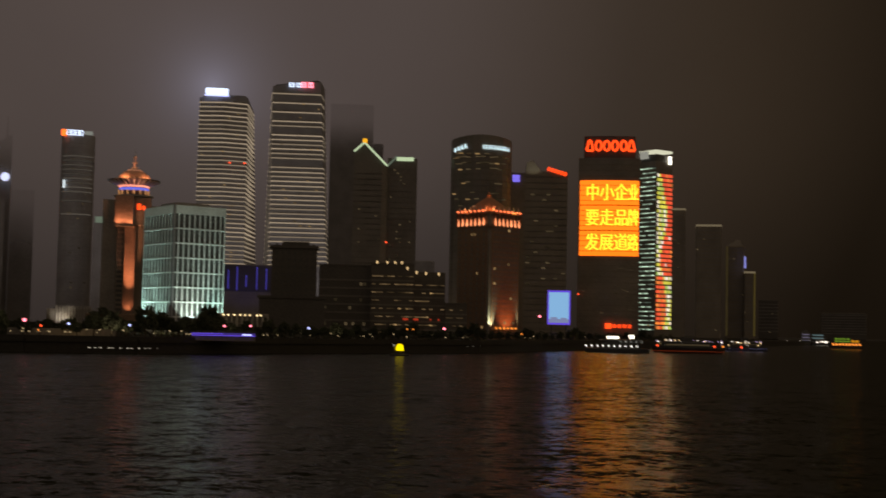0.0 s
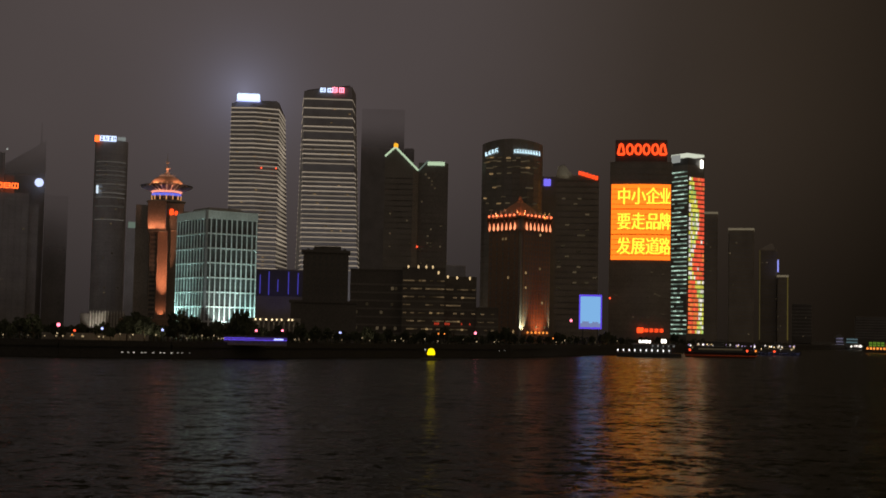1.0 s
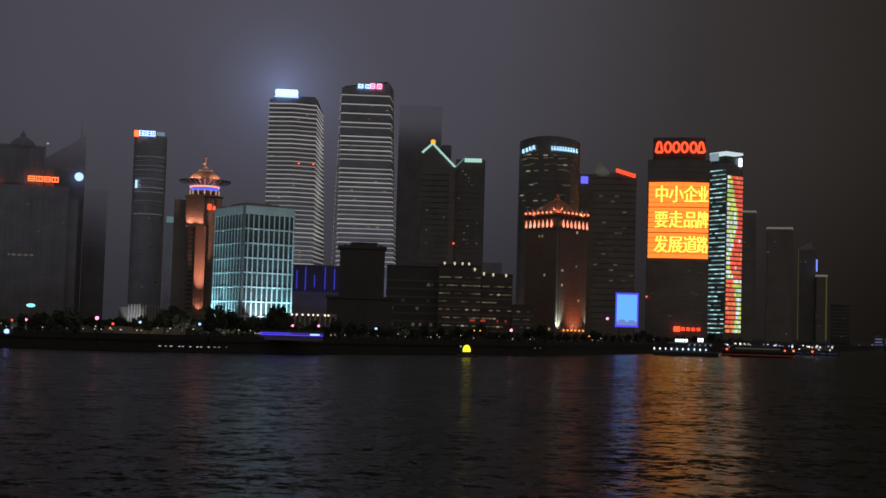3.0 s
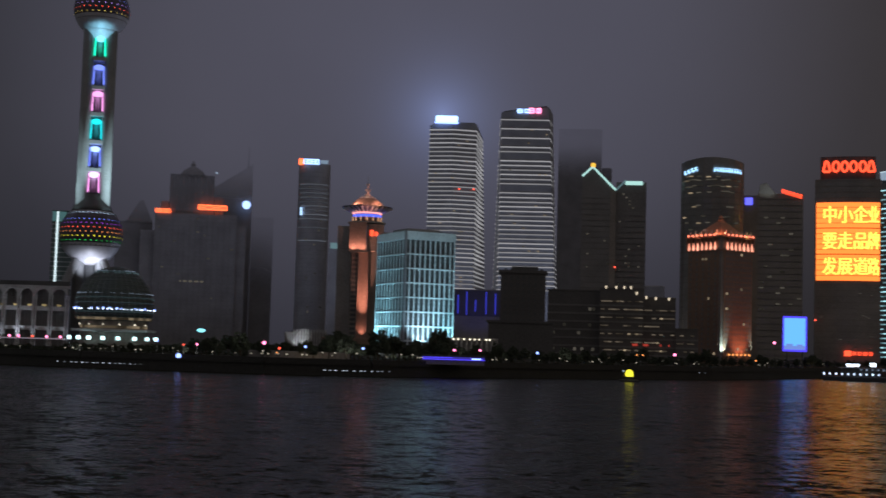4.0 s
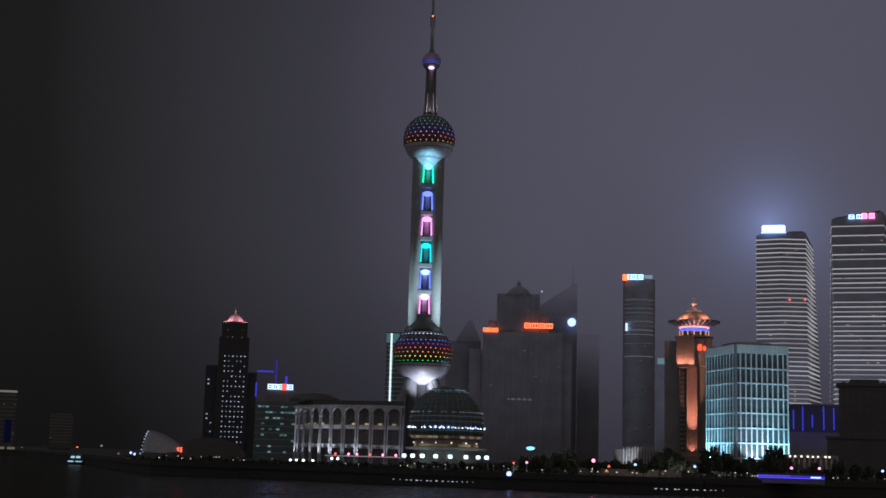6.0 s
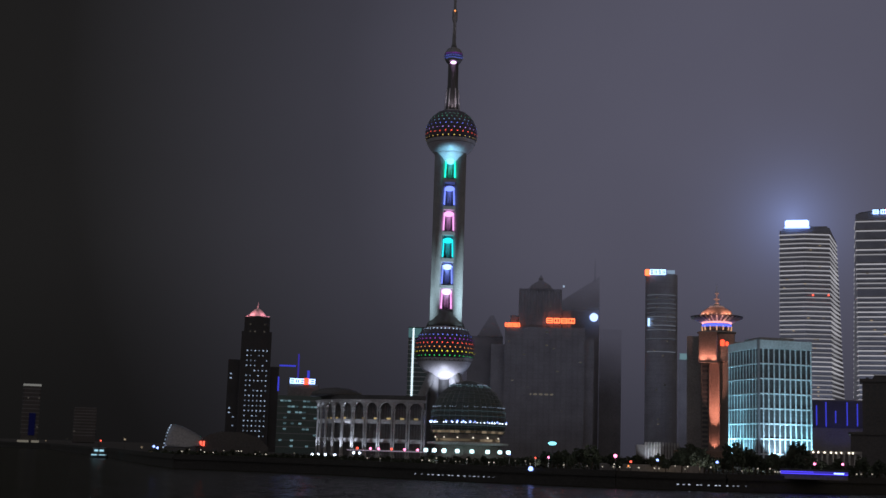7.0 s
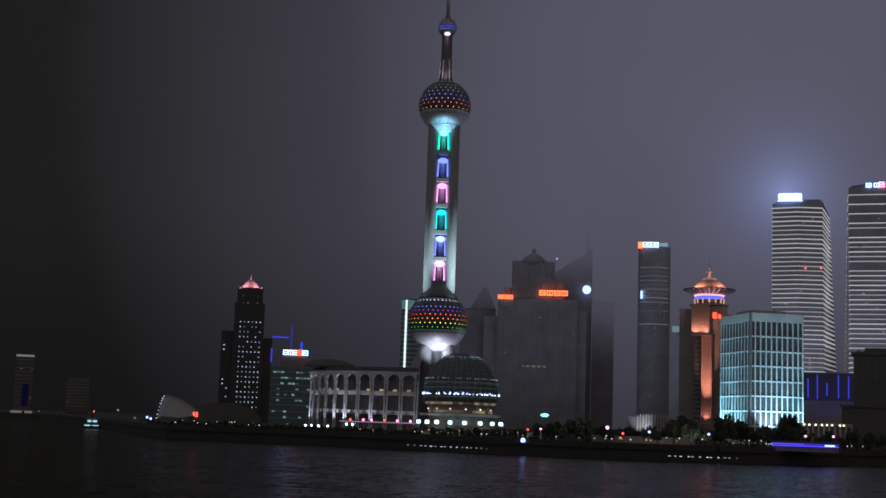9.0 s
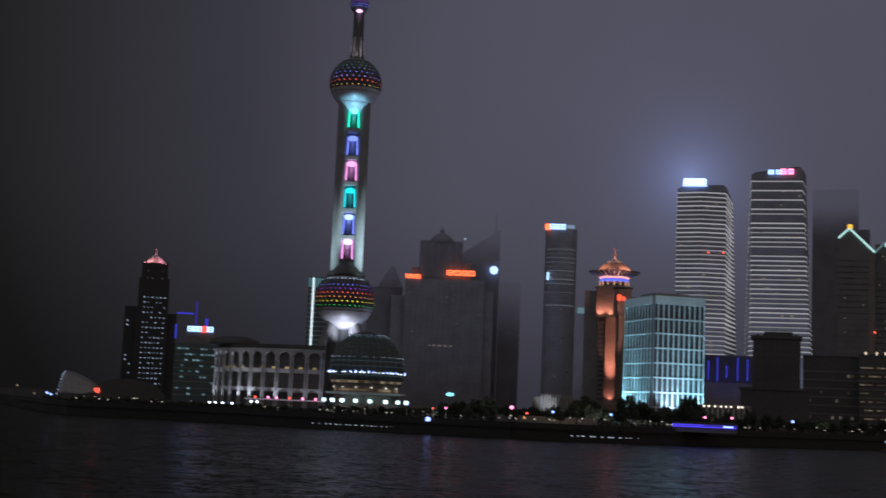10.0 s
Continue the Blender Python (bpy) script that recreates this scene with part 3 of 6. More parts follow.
    flood("floodlight", s, (0, -24, 236), (0, -10, 253), 26000, (0.4, 0.85, 1.0), 60)
    flood("floodlight", s, (0, -26, H3 + 4), (0, 0, H3 + 42), 5000, (1.0, 0.8, 0.8), 50)
    flood("floodlight", s, (0, -15, H2 + 22), (0, 0, H2 + 32), 3500, (1.0, 0.75, 0.75), 70)
    b = Site("annex_block", -26.1, 1185, "glass annex with a bright lit edge beside the tower", "building")
    b.add("body", bx(b.x(-26.45), b.x(-25.6), 0, 18, 0, b.z(5.2)), TEAL_GLASS)
    b.add("edge_light", bx(b.x(-26.28), b.x(-26.2), -0.6, 0, b.z(2.2), b.z(5.15)), lamp_mat("white_edge", (0.85, 0.95, 0.9), 1.1))
    b.add("crown_light", bx(b.x(-26.45), b.x(-25.9), -0.3, 0, b.z(4.75), b.z(5.15)), lamp_mat("teal_crown_light", (0.4, 0.8, 0.75), 0.16), "pale teal glow behind the top floors")
    bm = bmesh.new()
    for k in range(14):
        z = b.z(2.3) + k * 4
        box(bm, b.x(-26.45), b.x(-25.6), -0.2, 0, z, z + 0.5)
    tagged(b.add("slab_edges", bm, WHITE_METAL), kind="stuff")


pearl_tower()


# ---- twin banded towers ----
def banded_tower(az, left, right, name_label, top_pts, low_pts, el_top, sign):
    s = Site("banded_tower", az, 1250, name_label, "skyscraper", group="twin banded towers")
    low = [(s.x(a), y) for a, y in low_pts]
    high = [(s.x(a), y) for a, y in top_pts]
    ztop = [s.z(e) for e in el_top]
    zt = min(ztop)
    s.add("body", loft(bmesh.new(), low, high, 0, ztop), TOWER_GLASS)
    z, step = s.z(2.55), 4.16 if sign == "left" else 4.34
    i = 0
    while z < zt - (2 if sign == "left" else 5):
        if not (sign == "right" and i in (22, 29, 32, 34, 36, 38)):
            f0, f1 = z / zt, (z + 0.95) / zt
            mid = lambda f: [((a[0] + (b[0] - a[0]) * f), (a[1] + (b[1] - a[1]) * f)) for a, b in zip(low, high)]
            grow = lambda poly: [(x + (0.5 if x > 0 else -0.5), y - (0.5 if y < 35 else -0.5)) for x, y in poly]
            s.add("floor_band", loft(bmesh.new(), grow(mid(f0)), grow(mid(f1)), z, z + 0.95), L_BAND)
        z += step
        i += 1
    lit_windows(s, 36, 14, s.x(left) + 3, s.x(right) - 8, s.z(2.6), zt - 12, -0.4, L_WARM, 0.035, 0.7, 0.22, seed=int(az * -7))
    crown = [(x * 0.9, y * 0.9 + 2) for x, y in high]
    s.add("crown", loft(bmesh.new(), crown, crown, zt - 1, [q + 1.5 for q in ztop]), TOWER_GLASS if sign == "left" else DARK_METAL)
    return s, zt


sA, zA = banded_tower(-9.6, -10.8, -8.6, "pale banded glass skyscraper with a glowing white sign",
                      [(-10.78, 5), (-9.75, 0), (-8.76, 6), (-8.42, 72), (-9.4, 84), (-10.5, 70)], [(-10.80, 5), (-9.72, 0), (-8.72, 6), (-8.06, 78), (-9.0, 88), (-10.4, 74)],
                      [9.55, 9.62, 9.66, 9.5, 9.5, 9.5], "left")
sA.add("sign", bevel(bx(sA.x(-10.55), sA.x(-9.58), -1.6, -0.6, sA.z(9.66), sA.z(9.93)), 1.1), L_SIGN_WHITE, "bright white and blue sign")
sA.add("sign_underline", bx(sA.x(-10.57), sA.x(-9.56), -1.7, -0.7, sA.z(9.60), sA.z(9.66)), L_BLUELAMP, "blue strip under the sign")
for az in (-9.44, -8.82):
    sA.add("warning_lamp", ball(bmesh.new(), (sA.x(az), -1.0, sA.z(6.83)), 0.9), L_REDLAMP)
sB, zB = banded_tower(-6.6, -7.6, -5.3, "pale banded glass skyscraper with a slanted dark crown",
                      [(-7.70, 0), (-5.66, 0), (-5.44, 46), (-5.9, 66), (-7.3, 66), (-7.78, 40)], [(-7.62, 0), (-5.10, 0), (-5.02, 30), (-5.5, 66), (-7.4, 66), (-7.98, 46)],
                      [10.15, 10.4, 10.45, 10.3, 10.1, 10.05], "right")
sign_bars(sB, sB.x(-7.02), sB.x(-6.4), -1.5, sB.z(10.12), sB.z(10.3), 2, L_SIGN_WHITE, label="white blocks of a roof sign")
sign_bars(sB, sB.x(-6.5), sB.x(-5.92), -1.6, sB.z(10.12), sB.z(10.34), 2, L_PINK, label="red blocks of a roof sign")


# ---- floodlit lattice office ----
def lattice_office():
    s = Site("office_building", -11.68, 640, "floodlit white lattice office block with dark glass", "office building", turn=25)
    H = s.z(4.98)
    W, D = 27.2, 34.0
    z0, z1, rows = 1.0, s.z(4.62), 8
    s.add("body", bx(0.5, W - 0.5, 0.5, D - 0.5, 0, H - 0.6), DARK_METAL)
    s.add("parapet", bx(0, W, 0, D, z1, H), WHITE_METAL, "plain pale metal top band")
    s.add("corner_pier", bx(-0.15, 0.9, -0.15, 0.9, 0, H + 0.3), GREY_METAL)
    dz = (z1 - z0) / rows
    me = mesh_of("mullion", bevel(bx(-0.3, 0.3, -0.3, 0.3, 0, z1 - 0.01), 0.06), WHITE_METAL)
    for i in range(1, 11):
        piece("mullion", me, s.ob, W * i / 10 - (0.42 if i == 10 else 0), 0.42, 0)
    me = mesh_of("mullion", bevel(bx(-0.3, 0.3, -0.3, 0.3, 0, z1 - 0.01), 0.06), WHITE_METAL)
    for i in range(1, 11):
        piece("mullion", me, s.ob, 0.42, D * i / 10 - (0.42 if i == 10 else 0), 0)
    for r in range(rows):
        z = z0 + r * dz
        s.add("spandrel", bevel(bx(0.9, W, 0.06, 0.7, z - 0.33, z + 0.33), 0.05), WHITE_METAL)
        s.add("spandrel", bevel(bx(0.06, 0.7, 0.9, D, z - 0.33, z + 0.33), 0.05), WHITE_METAL)
    s.add("roof_plant", bx(5, W - 5, 8, D - 8, H, H + 2), GREY_METAL)
    cool = (0.42, 0.88, 1.0)
    for x, p in ((8.5, 46000), (17.5, 20000), (25.5, 40000)):
        flood("floodlight", s, (x, -7, 1.5), (x + 0.5, 1, 22), p, cool if x > 9 else (0.6, 0.88, 1.0), 70)
    for y, p in ((29, 72000), (12, 36000)):
        flood("floodlight", s, (-6, y, 1.5), (1, y - 1, 22), p, cool, 75)
    flood("floodlight", s, (-20, -45, 3), (8, 8, 48), 22000, cool, 50)


lattice_office()


# ---- hotel tower with a round lantern top ----
def lantern_hotel():
    s = Site("hotel_tower", -13.37, 760, "brown stone hotel tower with an orange-lit round lantern top", "hotel")
    X, Z = s.x, s.z
    s.add("shaft", bx(X(-14.62), X(-14.02), 9, 34, 0, Z(5.15)), CONCRETE)
    s.add("stair_bay", bx(X(-14.0), X(-13.70), 2.5, 30, 0, Z(4.05)), DARK_STONE)
    s.add("front_pier", bx(X(-13.69), X(-13.25), 0, 30, 0, Z(4.05)), PINK_STONE, "stone pier lit orange from below")
    s.add("shaft", bx(X(-13.24), X(-12.3), 5, 34, 0, Z(4.9)), DARK_STONE)
    s.add("upper_block", bevel(bx(X(-14.12), X(-13.36), 0.6, 28, Z(4.06), Z(5.30)), 0.2), PINK_STONE, "stone block lit orange from below")
    s.add("upper_block", bevel(bx(X(-13.34), X(-12.62), 3.8, 28, Z(4.06), Z(5.24)), 0.2), DARK_STONE)
    s.add("ledge", bx(X(-14.1), X(-13.30), -2.6, 0.5, Z(3.98), Z(4.05)), DARK_STONE)
    s.add("drum_slab", lathe(bmesh.new(), [(10.6, Z(5.30)), (11.0, Z(5.32)), (11.0, Z(5.37)), (9.0, Z(5.38))], 32, 0, 16), PALE_STONE)
    for k in range(22):
        s.add("stair_window", bx(X(-13.97), X(-13.73), 2.2, 2.5, 6 + k * 2.6, 7.4 + k * 2.6), DARK_METAL)
    for k in range(5):
        x = X(-13.68) + k * 1.3
        s.add("pilaster", bx(x, x + 0.5, -0.5, 0, 4, Z(3.97)), PINK_STONE)
    s.add("podium", bevel(bx(X(-15.1), X(-12.6), -14, 20, 0, Z(0.32)), 0.3), BROWN_STONE)
    cy = 16
    s.add("drum", lathe(bmesh.new(), [(7.6, Z(5.40)), (7.6, Z(5.98))], 32, 0, cy), DARK_METAL)
    s.add("neon_ring", lathe(bmesh.new(), [(8.0, Z(5.58)), (8.3, Z(5.60)), (8.3, Z(5.68)), (8.0, Z(5.70))], 32, 0, cy), L_RING, "blue neon ring")
    s.add("neon_ring", lathe(bmesh.new(), [(8.3, Z(5.73)), (8.5, Z(5.74)), (8.5, Z(5.79)), (8.3, Z(5.80))], 32, 0, cy), lamp_mat("pink_neon", (1.0, 0.34, 0.30), 1.7), "pink neon ring")
    s.add("canopy", lathe(bmesh.new(), [(8.4, Z(5.84)), (14.5, Z(6.0)), (14.9, Z(6.03)), (9.6, Z(6.08)), (7, Z(6.10))], 32, 0, cy), DARK_METAL)
    for i in range(28):
        th = 2 * math.pi * i / 28
        # every second fin glows, imitating floodlight on the drum's columns
        s.add("fin", rod(bmesh.new(), (8.2 * math.cos(th), cy + 8.2 * math.sin(th), Z(5.42)), (8.4 * math.cos(th), cy + 8.4 * math.sin(th), Z(5.6)), 0.35, 6), L_FIN if i % 2 else BROWN_STONE)
        s.add("rib", rod(bmesh.new(), (8.6 * math.cos(th), cy + 8.6 * math.sin(th), Z(5.80)), (14.4 * math.cos(th), cy + 14.4 * math.sin(th), Z(5.98)), 0.45, 6), WHITE_METAL)
    s.add("dome", lathe(bmesh.new(), [(9.2, Z(6.07)), (8.4, Z(6.22)), (6.2, Z(6.36)), (3.2, Z(6.47)), (0.9, Z(6.52))], 32, 0, cy), DARK_STONE, smooth=True)
    for i in range(20):
        th = 2 * math.pi * i / 20
        s.add("dome_rib", rod(bmesh.new(), (9.1 * math.cos(th), cy + 9.1 * math.sin(th), Z(6.08)), (3.3 * math.cos(th), cy + 3.3 * math.sin(th), Z(6.475)), 0.5, 5), WHITE_METAL)
    s.add("finial", lathe(bmesh.new(), [(1.2, Z(6.50)), (1.8, Z(6.58)), (0.7, Z(6.62)), (0.6, Z(6.74)), (1.7, Z(6.76)), (1.7, Z(6.80)), (0.4, Z(6.82)), (0.35, Z(7.0)), (1.2, Z(7.01)), (1.2, Z(7.05)), (0.16, Z(7.06)), (0.1, Z(7.4))], 12, 0, cy), PALE_STONE, smooth=True)
    s.add("sign", bevel(bx(X(-13.22), X(-13.05), 3.0, 3.7, Z(4.72), Z(4.98)), 0.4), L_RED, "red lit emblem")
    s.add("sign", bevel(bx(X(-13.0), X(-12.88), 3.0, 3.7, Z(4.72), Z(4.90)), 0.4), L_RED, "red lit emblem")
    org = (1.0, 0.40, 0.26)
    flood("floodlight", s, (X(-13.45), -2.6, 9.6), (X(-13.46), 0.5, 22), 3000, org, 80, 0.3)
    flood("floodlight", s, (X(-13.40), -7, 10), (X(-13.46), 0, 40), 170000, org, 30, 0.3, 1.0)
    flood("floodlight", s, (X(-14.3), -6, 9), (X(-14.3), 9, 34), 26000, org, 50, 0.3, 1.0)
    flood("floodlight", s, (X(-13.95), -2.2, Z(4.07)), (X(-13.9), 0.6, Z(4.5)), 2600, org, 120, 0.2)
    flood("floodlight", s, (X(-13.5), -2.2, Z(4.07)), (X(-13.5), 0.6, Z(4.5)), 2000, org, 120, 0.2)
    flood("floodlight", s, (-10, 4, Z(6.08)), (0, cy, Z(6.28)), 11000, (1.0, 0.32, 0.18), 80)
    flood("floodlight", s, (11, 5, Z(6.08)), (0, cy, Z(6.28)), 9000, (1.0, 0.32, 0.18), 80)
    flood("floodlight", s, (3, -14, Z(5.45)), (0, cy - 8, Z(5.93)), 26000, (1.0, 0.34, 0.2), 34)


lantern_hotel()


# ---- dark block and pavilion with blue strips ----


def dark_block():
    s = Site("apartment_block", -6.6, 600, "unlit dark stone block with a wider base", "building")
    X, Z = s.x, s.z
    s.add("tower", bx(X(-7.55), X(-5.62), 0, 20, 0, Z(3.3)), DEEP_STONE)
    s.add("cornice", bx(X(-7.65), X(-5.55), -0.8, 20.8, Z(3.3), Z(3.42)), DEEP_STONE)
    s.add("roof_house", bx(X(-7.1), X(-5.95), 4, 16, Z(3.42), Z(3.6)), DEEP_STONE)
    s.add("base", bx(X(-8.02), X(-5.25), -4, 26, 0, Z(1.15)), DEEP_STONE)
    s.add("base_cornice", bx(X(-8.1), X(-5.2), -4.6, 26.6, Z(1.15), Z(1.25)), DEEP_STONE)
    me = mesh_of("window", bx(0, 1.2, -0.12, 0, 0, 1.9), DARK_METAL)
    for i in range(7):
        for k in range(9):
            piece("window", me, s.ob, X(-7.4) + i * 2.7, 0, 14 + k * 3.2)


def blue_hall():
    s = Site("hall", -8.6, 900, "dim hall with glowing blue vertical strips", "building")
    X, Z = s.x, s.z
    s.add("body", bx(X(-9.9), X(-7.2), 0, 40, 0, Z(2.55)), HAZE_GREY)
    for az, e0, e1 in ((-9.35, 1.5, 2.3), (-8.98, 1.45, 2.45), (-8.6, 1.6, 2.1), (-8.15, 1.5, 2.45), (-7.75, 1.5, 2.4)):
        s.add("blue_strip", bx(X(az) - 0.35, X(az) + 0.35, -0.5, 0, Z(e0), Z(e1)), L_BLUE_DIM)
    s.add("blue_panel", bx(X(-9.85), X(-7.3), -0.1, 0, Z(1.4), Z(2.5)), paint("blue_panel", (0.12, 0.12, 0.18)))
    flood("floodlight", s, (0, -22, Z(1.2)), (0, 0, Z(2.0)), 1500, (0.15, 0.15, 1.0), 120)
    p = Site("pavilion", -8.7, 520, "low stone pavilion with a row of warm eave lamps", "pavilion")
    p.add("body", bx(p.x(-9.9), p.x(-7.7), 0, 12, 0, p.z(0.35)), CONCRETE)
    p.add("roof", bx(p.x(-10.0), p.x(-7.6), -1.5, 13, p.z(0.35), p.z(0.47)), CONCRETE)
    me = mesh_of("column", lathe(bmesh.new(), [(0.4, 0), (0.4, p.z(0.35))], 10), PALE_STONE)
    for i in range(11):
        piece("column", me, p.ob, p.x(-9.8) + i * 1.95, -1, 0)
    me = mesh_of("eave_lamp", ball(bmesh.new(), (0, 0, 0), 0.34), lamp_mat("eave_lamp", (1, 0.85, 0.6), 2.0, 0.4))
    for az in (-9.72, -9.5, -9.3, -9.05, -8.8, -8.6, -8.4, -8.1, -7.95):
        piece("eave_lamp", me, p.ob, p.x(az), -1.7, p.z(0.40))


dark_block()
blue_hall()


# ---- tower with a notched, lit roofline, and the terraced office ----
def notch_tower():
    s = Site("office_tower", -2.8, 1000, "dark office tower with a notched roof edged in pale green light", "skyscraper")
    X, Z = s.x, s.z
    prof = [(-4.16, 7.50), (-3.72, 7.90), (-2.72, 6.92)]
    bm = bmesh.new()
    front = [bm.verts.new((X(a), 0, z)) for a, z in [(-4.16, 0), (-2.72, 0)]] + [bm.verts.new((X(a), 0, Z(e))) for a, e in prof[::-1]]
    back = [bm.verts.new(v.co + Vector((0, 34, 0))) for v in front]
    bm.faces.new(front)
    bm.faces.new(back[::-1])
    for i in range(5):
        bm.faces.new((front[i], front[(i + 1) % 5], back[(i + 1) % 5], back[i]))
    s.add("wing", bm, DARK_GLASS)
    s.add("wing", bx(X(-2.7), X(-1.42), 3, 36, 0, Z(7.28)), DARK_GLASS)
    s.add("spine", bx(X(-2.95), X(-2.7), -0.6, 0, 0, Z(6.95)), DARK_STONE)
    for (a0, e0), (a1, e1) in zip(prof, prof[1:]):
        s.add("roof_light", rod(bmesh.new(), (X(a0), -0.6, Z(e0)), (X(a1), -0.6, Z(e1)), 0.75), L_GREENWHITE)
    s.add("roof_light", bx(X(-2.32), X(-1.58), 2.2, 3, Z(7.17), Z(7.33)), L_GREENWHITE, "bright strip on the roof edge")
    s.add("roof_light", rod(bmesh.new(), (X(-2.72), 2, Z(6.92)), (X(-2.3), 2, Z(7.36)), 0.6), L_TEAL)
    s.add("roof_emblem", bevel(bx(X(-3.80), X(-3.60), -1.4, -0.4, Z(7.84), Z(8.06)), 0.8), lamp_mat("gold_emblem", (1.0, 0.5, 0.05), 1.3), "golden lit emblem")
    floor_lines(s, 40, Z(6.7), 4.2, X(-4.14), X(-2.74), 0.2, 33, SLAB, 0.2, 0.6)
    floor_lines(s, 40, Z(7.0), 4.2, X(-2.66), X(-1.44), 3.2, 35, SLAB, 0.2, 0.6)
    lit_windows(s, 30, 8, X(-2.6), X(-1.5), 50, Z(7.0), 2.8, L_DIM, 0.05, seed=5)
    lit_windows(s, 30, 9, X(-4.1), X(-2.8), 50, Z(6.8), -0.2, L_DIM, 0.03, seed=8)
    s.add("warning_lamp", ball(bmesh.new(), (X(-2.7), -1, Z(3.65)), 0.7), L_REDLAMP)


ROOF_LAMP = lamp_mat("warm_roof_lamp", (1.0, 0.78, 0.5), 0.9)
AWNING_LIGHT = lamp_mat("awning_light", (1.0, 0.10, 0.06), 0.4)


def terraced_office():
    s = Site("office_block", -2.4, 690, "dark terraced office block with rows of dim warm windows", "office building")
    X, Z = s.x, s.z
    steps = ((-5.55, -3.3, 2.62, 6), (-3.3, -1.45, 2.7, 0), (-1.45, -0.1, 2.35, 3), (-0.1, 0.85, 1.05, 0))
    for i, (a0, a1, e, y) in enumerate(steps):
        s.add("block", bx(X(a0), X(a1) - 0.05, y, y + 26, 0, Z(e)), DEEP_STONE)
        s.add("parapet", bx(X(a0), X(a1) - 0.05, y - 0.4, y + 26.3, Z(e), Z(e) + 0.8), DEEP_STONE)
        floors = int(Z(e) / 4.2)
        bm = bmesh.new()
        for k in range(1, floors):
            box(bm, X(a0), X(a1) - 0.05, y - 0.25, y, k * 4.2 - 0.5, k * 4.2 + 0.4)
        tagged(s.add("slab_edges", bm, SLAB), kind="stuff")
        cols = int((X(a1) - X(a0)) / 1.9)
        if i:
            lit_windows(s, floors, cols, X(a0) + 0.5, X(a1) - 0.5, 0.4, floors * 4.2, y - 0.3, L_ROWS, 0.55, 1.0, 0.16, seed=11 + i)
            lit_windows(s, floors, cols, X(a0) + 0.5, X(a1) - 0.5, 0.4, floors * 4.2, y - 0.36, L_WARM, 0.07, 0.7, 0.2, seed=21 + i)
        else:
            lit_windows(s, floors, cols, X(a0) + 0.5, X(a1) - 0.5, 0.4, floors * 4.2, y - 0.1, L_DIM, 0.10, 0.8, 0.4, seed=11)
    for az, el in ((-3.05, 2.85), (-2.62, 2.85), (-2.28, 2.85), (-2.0, 2.85), (-1.75, 2.62), (-1.35, 2.45), (-0.95, 2.42), (-0.4, 2.40)):
        s.add("roof_lamp", lathe(bmesh.new(), [(0.25, Z(el) - 1.6), (0.55, Z(el) - 0.7), (0.4, Z(el))], 8, X(az), -0.2), ROOF_LAMP)
    for az in (-1.9, -1.45, -0.75, -0.4):
        s.add("awning_light", bx(X(az), X(az) + (2.6 if az < -1 else 0.7), -0.8, -0.1, Z(0.33), Z(0.42)), AWNING_LIGHT, "dim red lit awning")


notch_tower()
terraced_office()


# ---- rounded tower with roof signs, and the crown hotel before it ----
ROOF_SIGN = lamp_mat("cool_roof_sign", (0.42, 0.7, 1.0), 2.2)


def rounded_tower():
    s = Site("office_tower", 1.33, 950, "dark rounded office tower with white roof signs", "skyscraper")
    X, Z = s.x, s.z
    hw = X(2.66)
    poly = [(hw * math.sin(a), 20 - 20 * math.cos(a)) for a in [radians(-90 + 15 * i) for i in range(13)]]
    poly += [(hw, 36), (-hw, 36)]
    s.add("body", loft(bmesh.new(), poly, poly, 0, [Z(8.18) + 3 * math.cos(x / hw * 1.4) for x, y in poly]), DARK_GLASS)
    bm = bmesh.new()
    z = 30
    while z < Z(7.5):
        loft(bm, [(x * 1.006, y - 0.3) for x, y in poly], [(x * 1.006, y - 0.3) for x, y in poly], z, z + 0.5)
        z += 4.3
    tagged(s.add("slab_edges", bm, SLAB), kind="stuff")
    for k, row in enumerate((4.9, 5.3, 5.6, 5.85, 6.3, 6.9, 7.15, 7.4, 7.55)):
        rng = random.Random(40 + k)
        for i in range(14):
            if rng.random() < (0.7 if row in (7.15, 7.4) else 0.2):
                a = radians(-62 + 9 * i + rng.random() * 3)
                me = mesh_of("window", bx(-1.6, 1.6, -0.4, 0.2, -0.4, 0.4), L_WARM if rng.random() < 0.2 else L_DIM)
                ob = piece("window", me, s.ob, hw * math.sin(a), 20 - 20.2 * math.cos(a), Z(row) + rng.uniform(-.5, .5))
                ob.rotation_euler = (0, 0, a * 0.8)
    sign = None
    for az0, az1, e0, e1, n in ((0.12, 0.72, 7.74, 7.9, 4), (1.38, 2.56, 7.82, 7.80, 10)):
        for i in range(n):
            az = az0 + (az1 - az0) * (i + 0.5) / n
            x = X(az)
            a = math.asin(max(-1, min(1, x / hw)))
            el = e0 + (e1 - e0) * i / n
            w = 0.6 if n > 5 else 0.9
            bm = bx(-w, -w + 0.4, -0.3, 0.3, -1.4, 1.4)
            box(bm, -w + 0.4, w, -0.3, 0.3, 1.0, 1.4)
            box(bm, -w + 0.4, w - 0.1, -0.3, 0.3, -0.25, 0.15)
            box(bm, w - 0.4, w, -0.3, 0.3, -1.4, -0.3)
            ob = s.add("roof_sign" if sign is None else "sign_block", bm, ROOF_SIGN, "white blocks of a roof sign" if sign is None else "", parent=sign)
            ob.location = (x, 20 - 20.6 * math.cos(a), Z(el))
            ob.rotation_euler = (0, 0, a * 0.8)


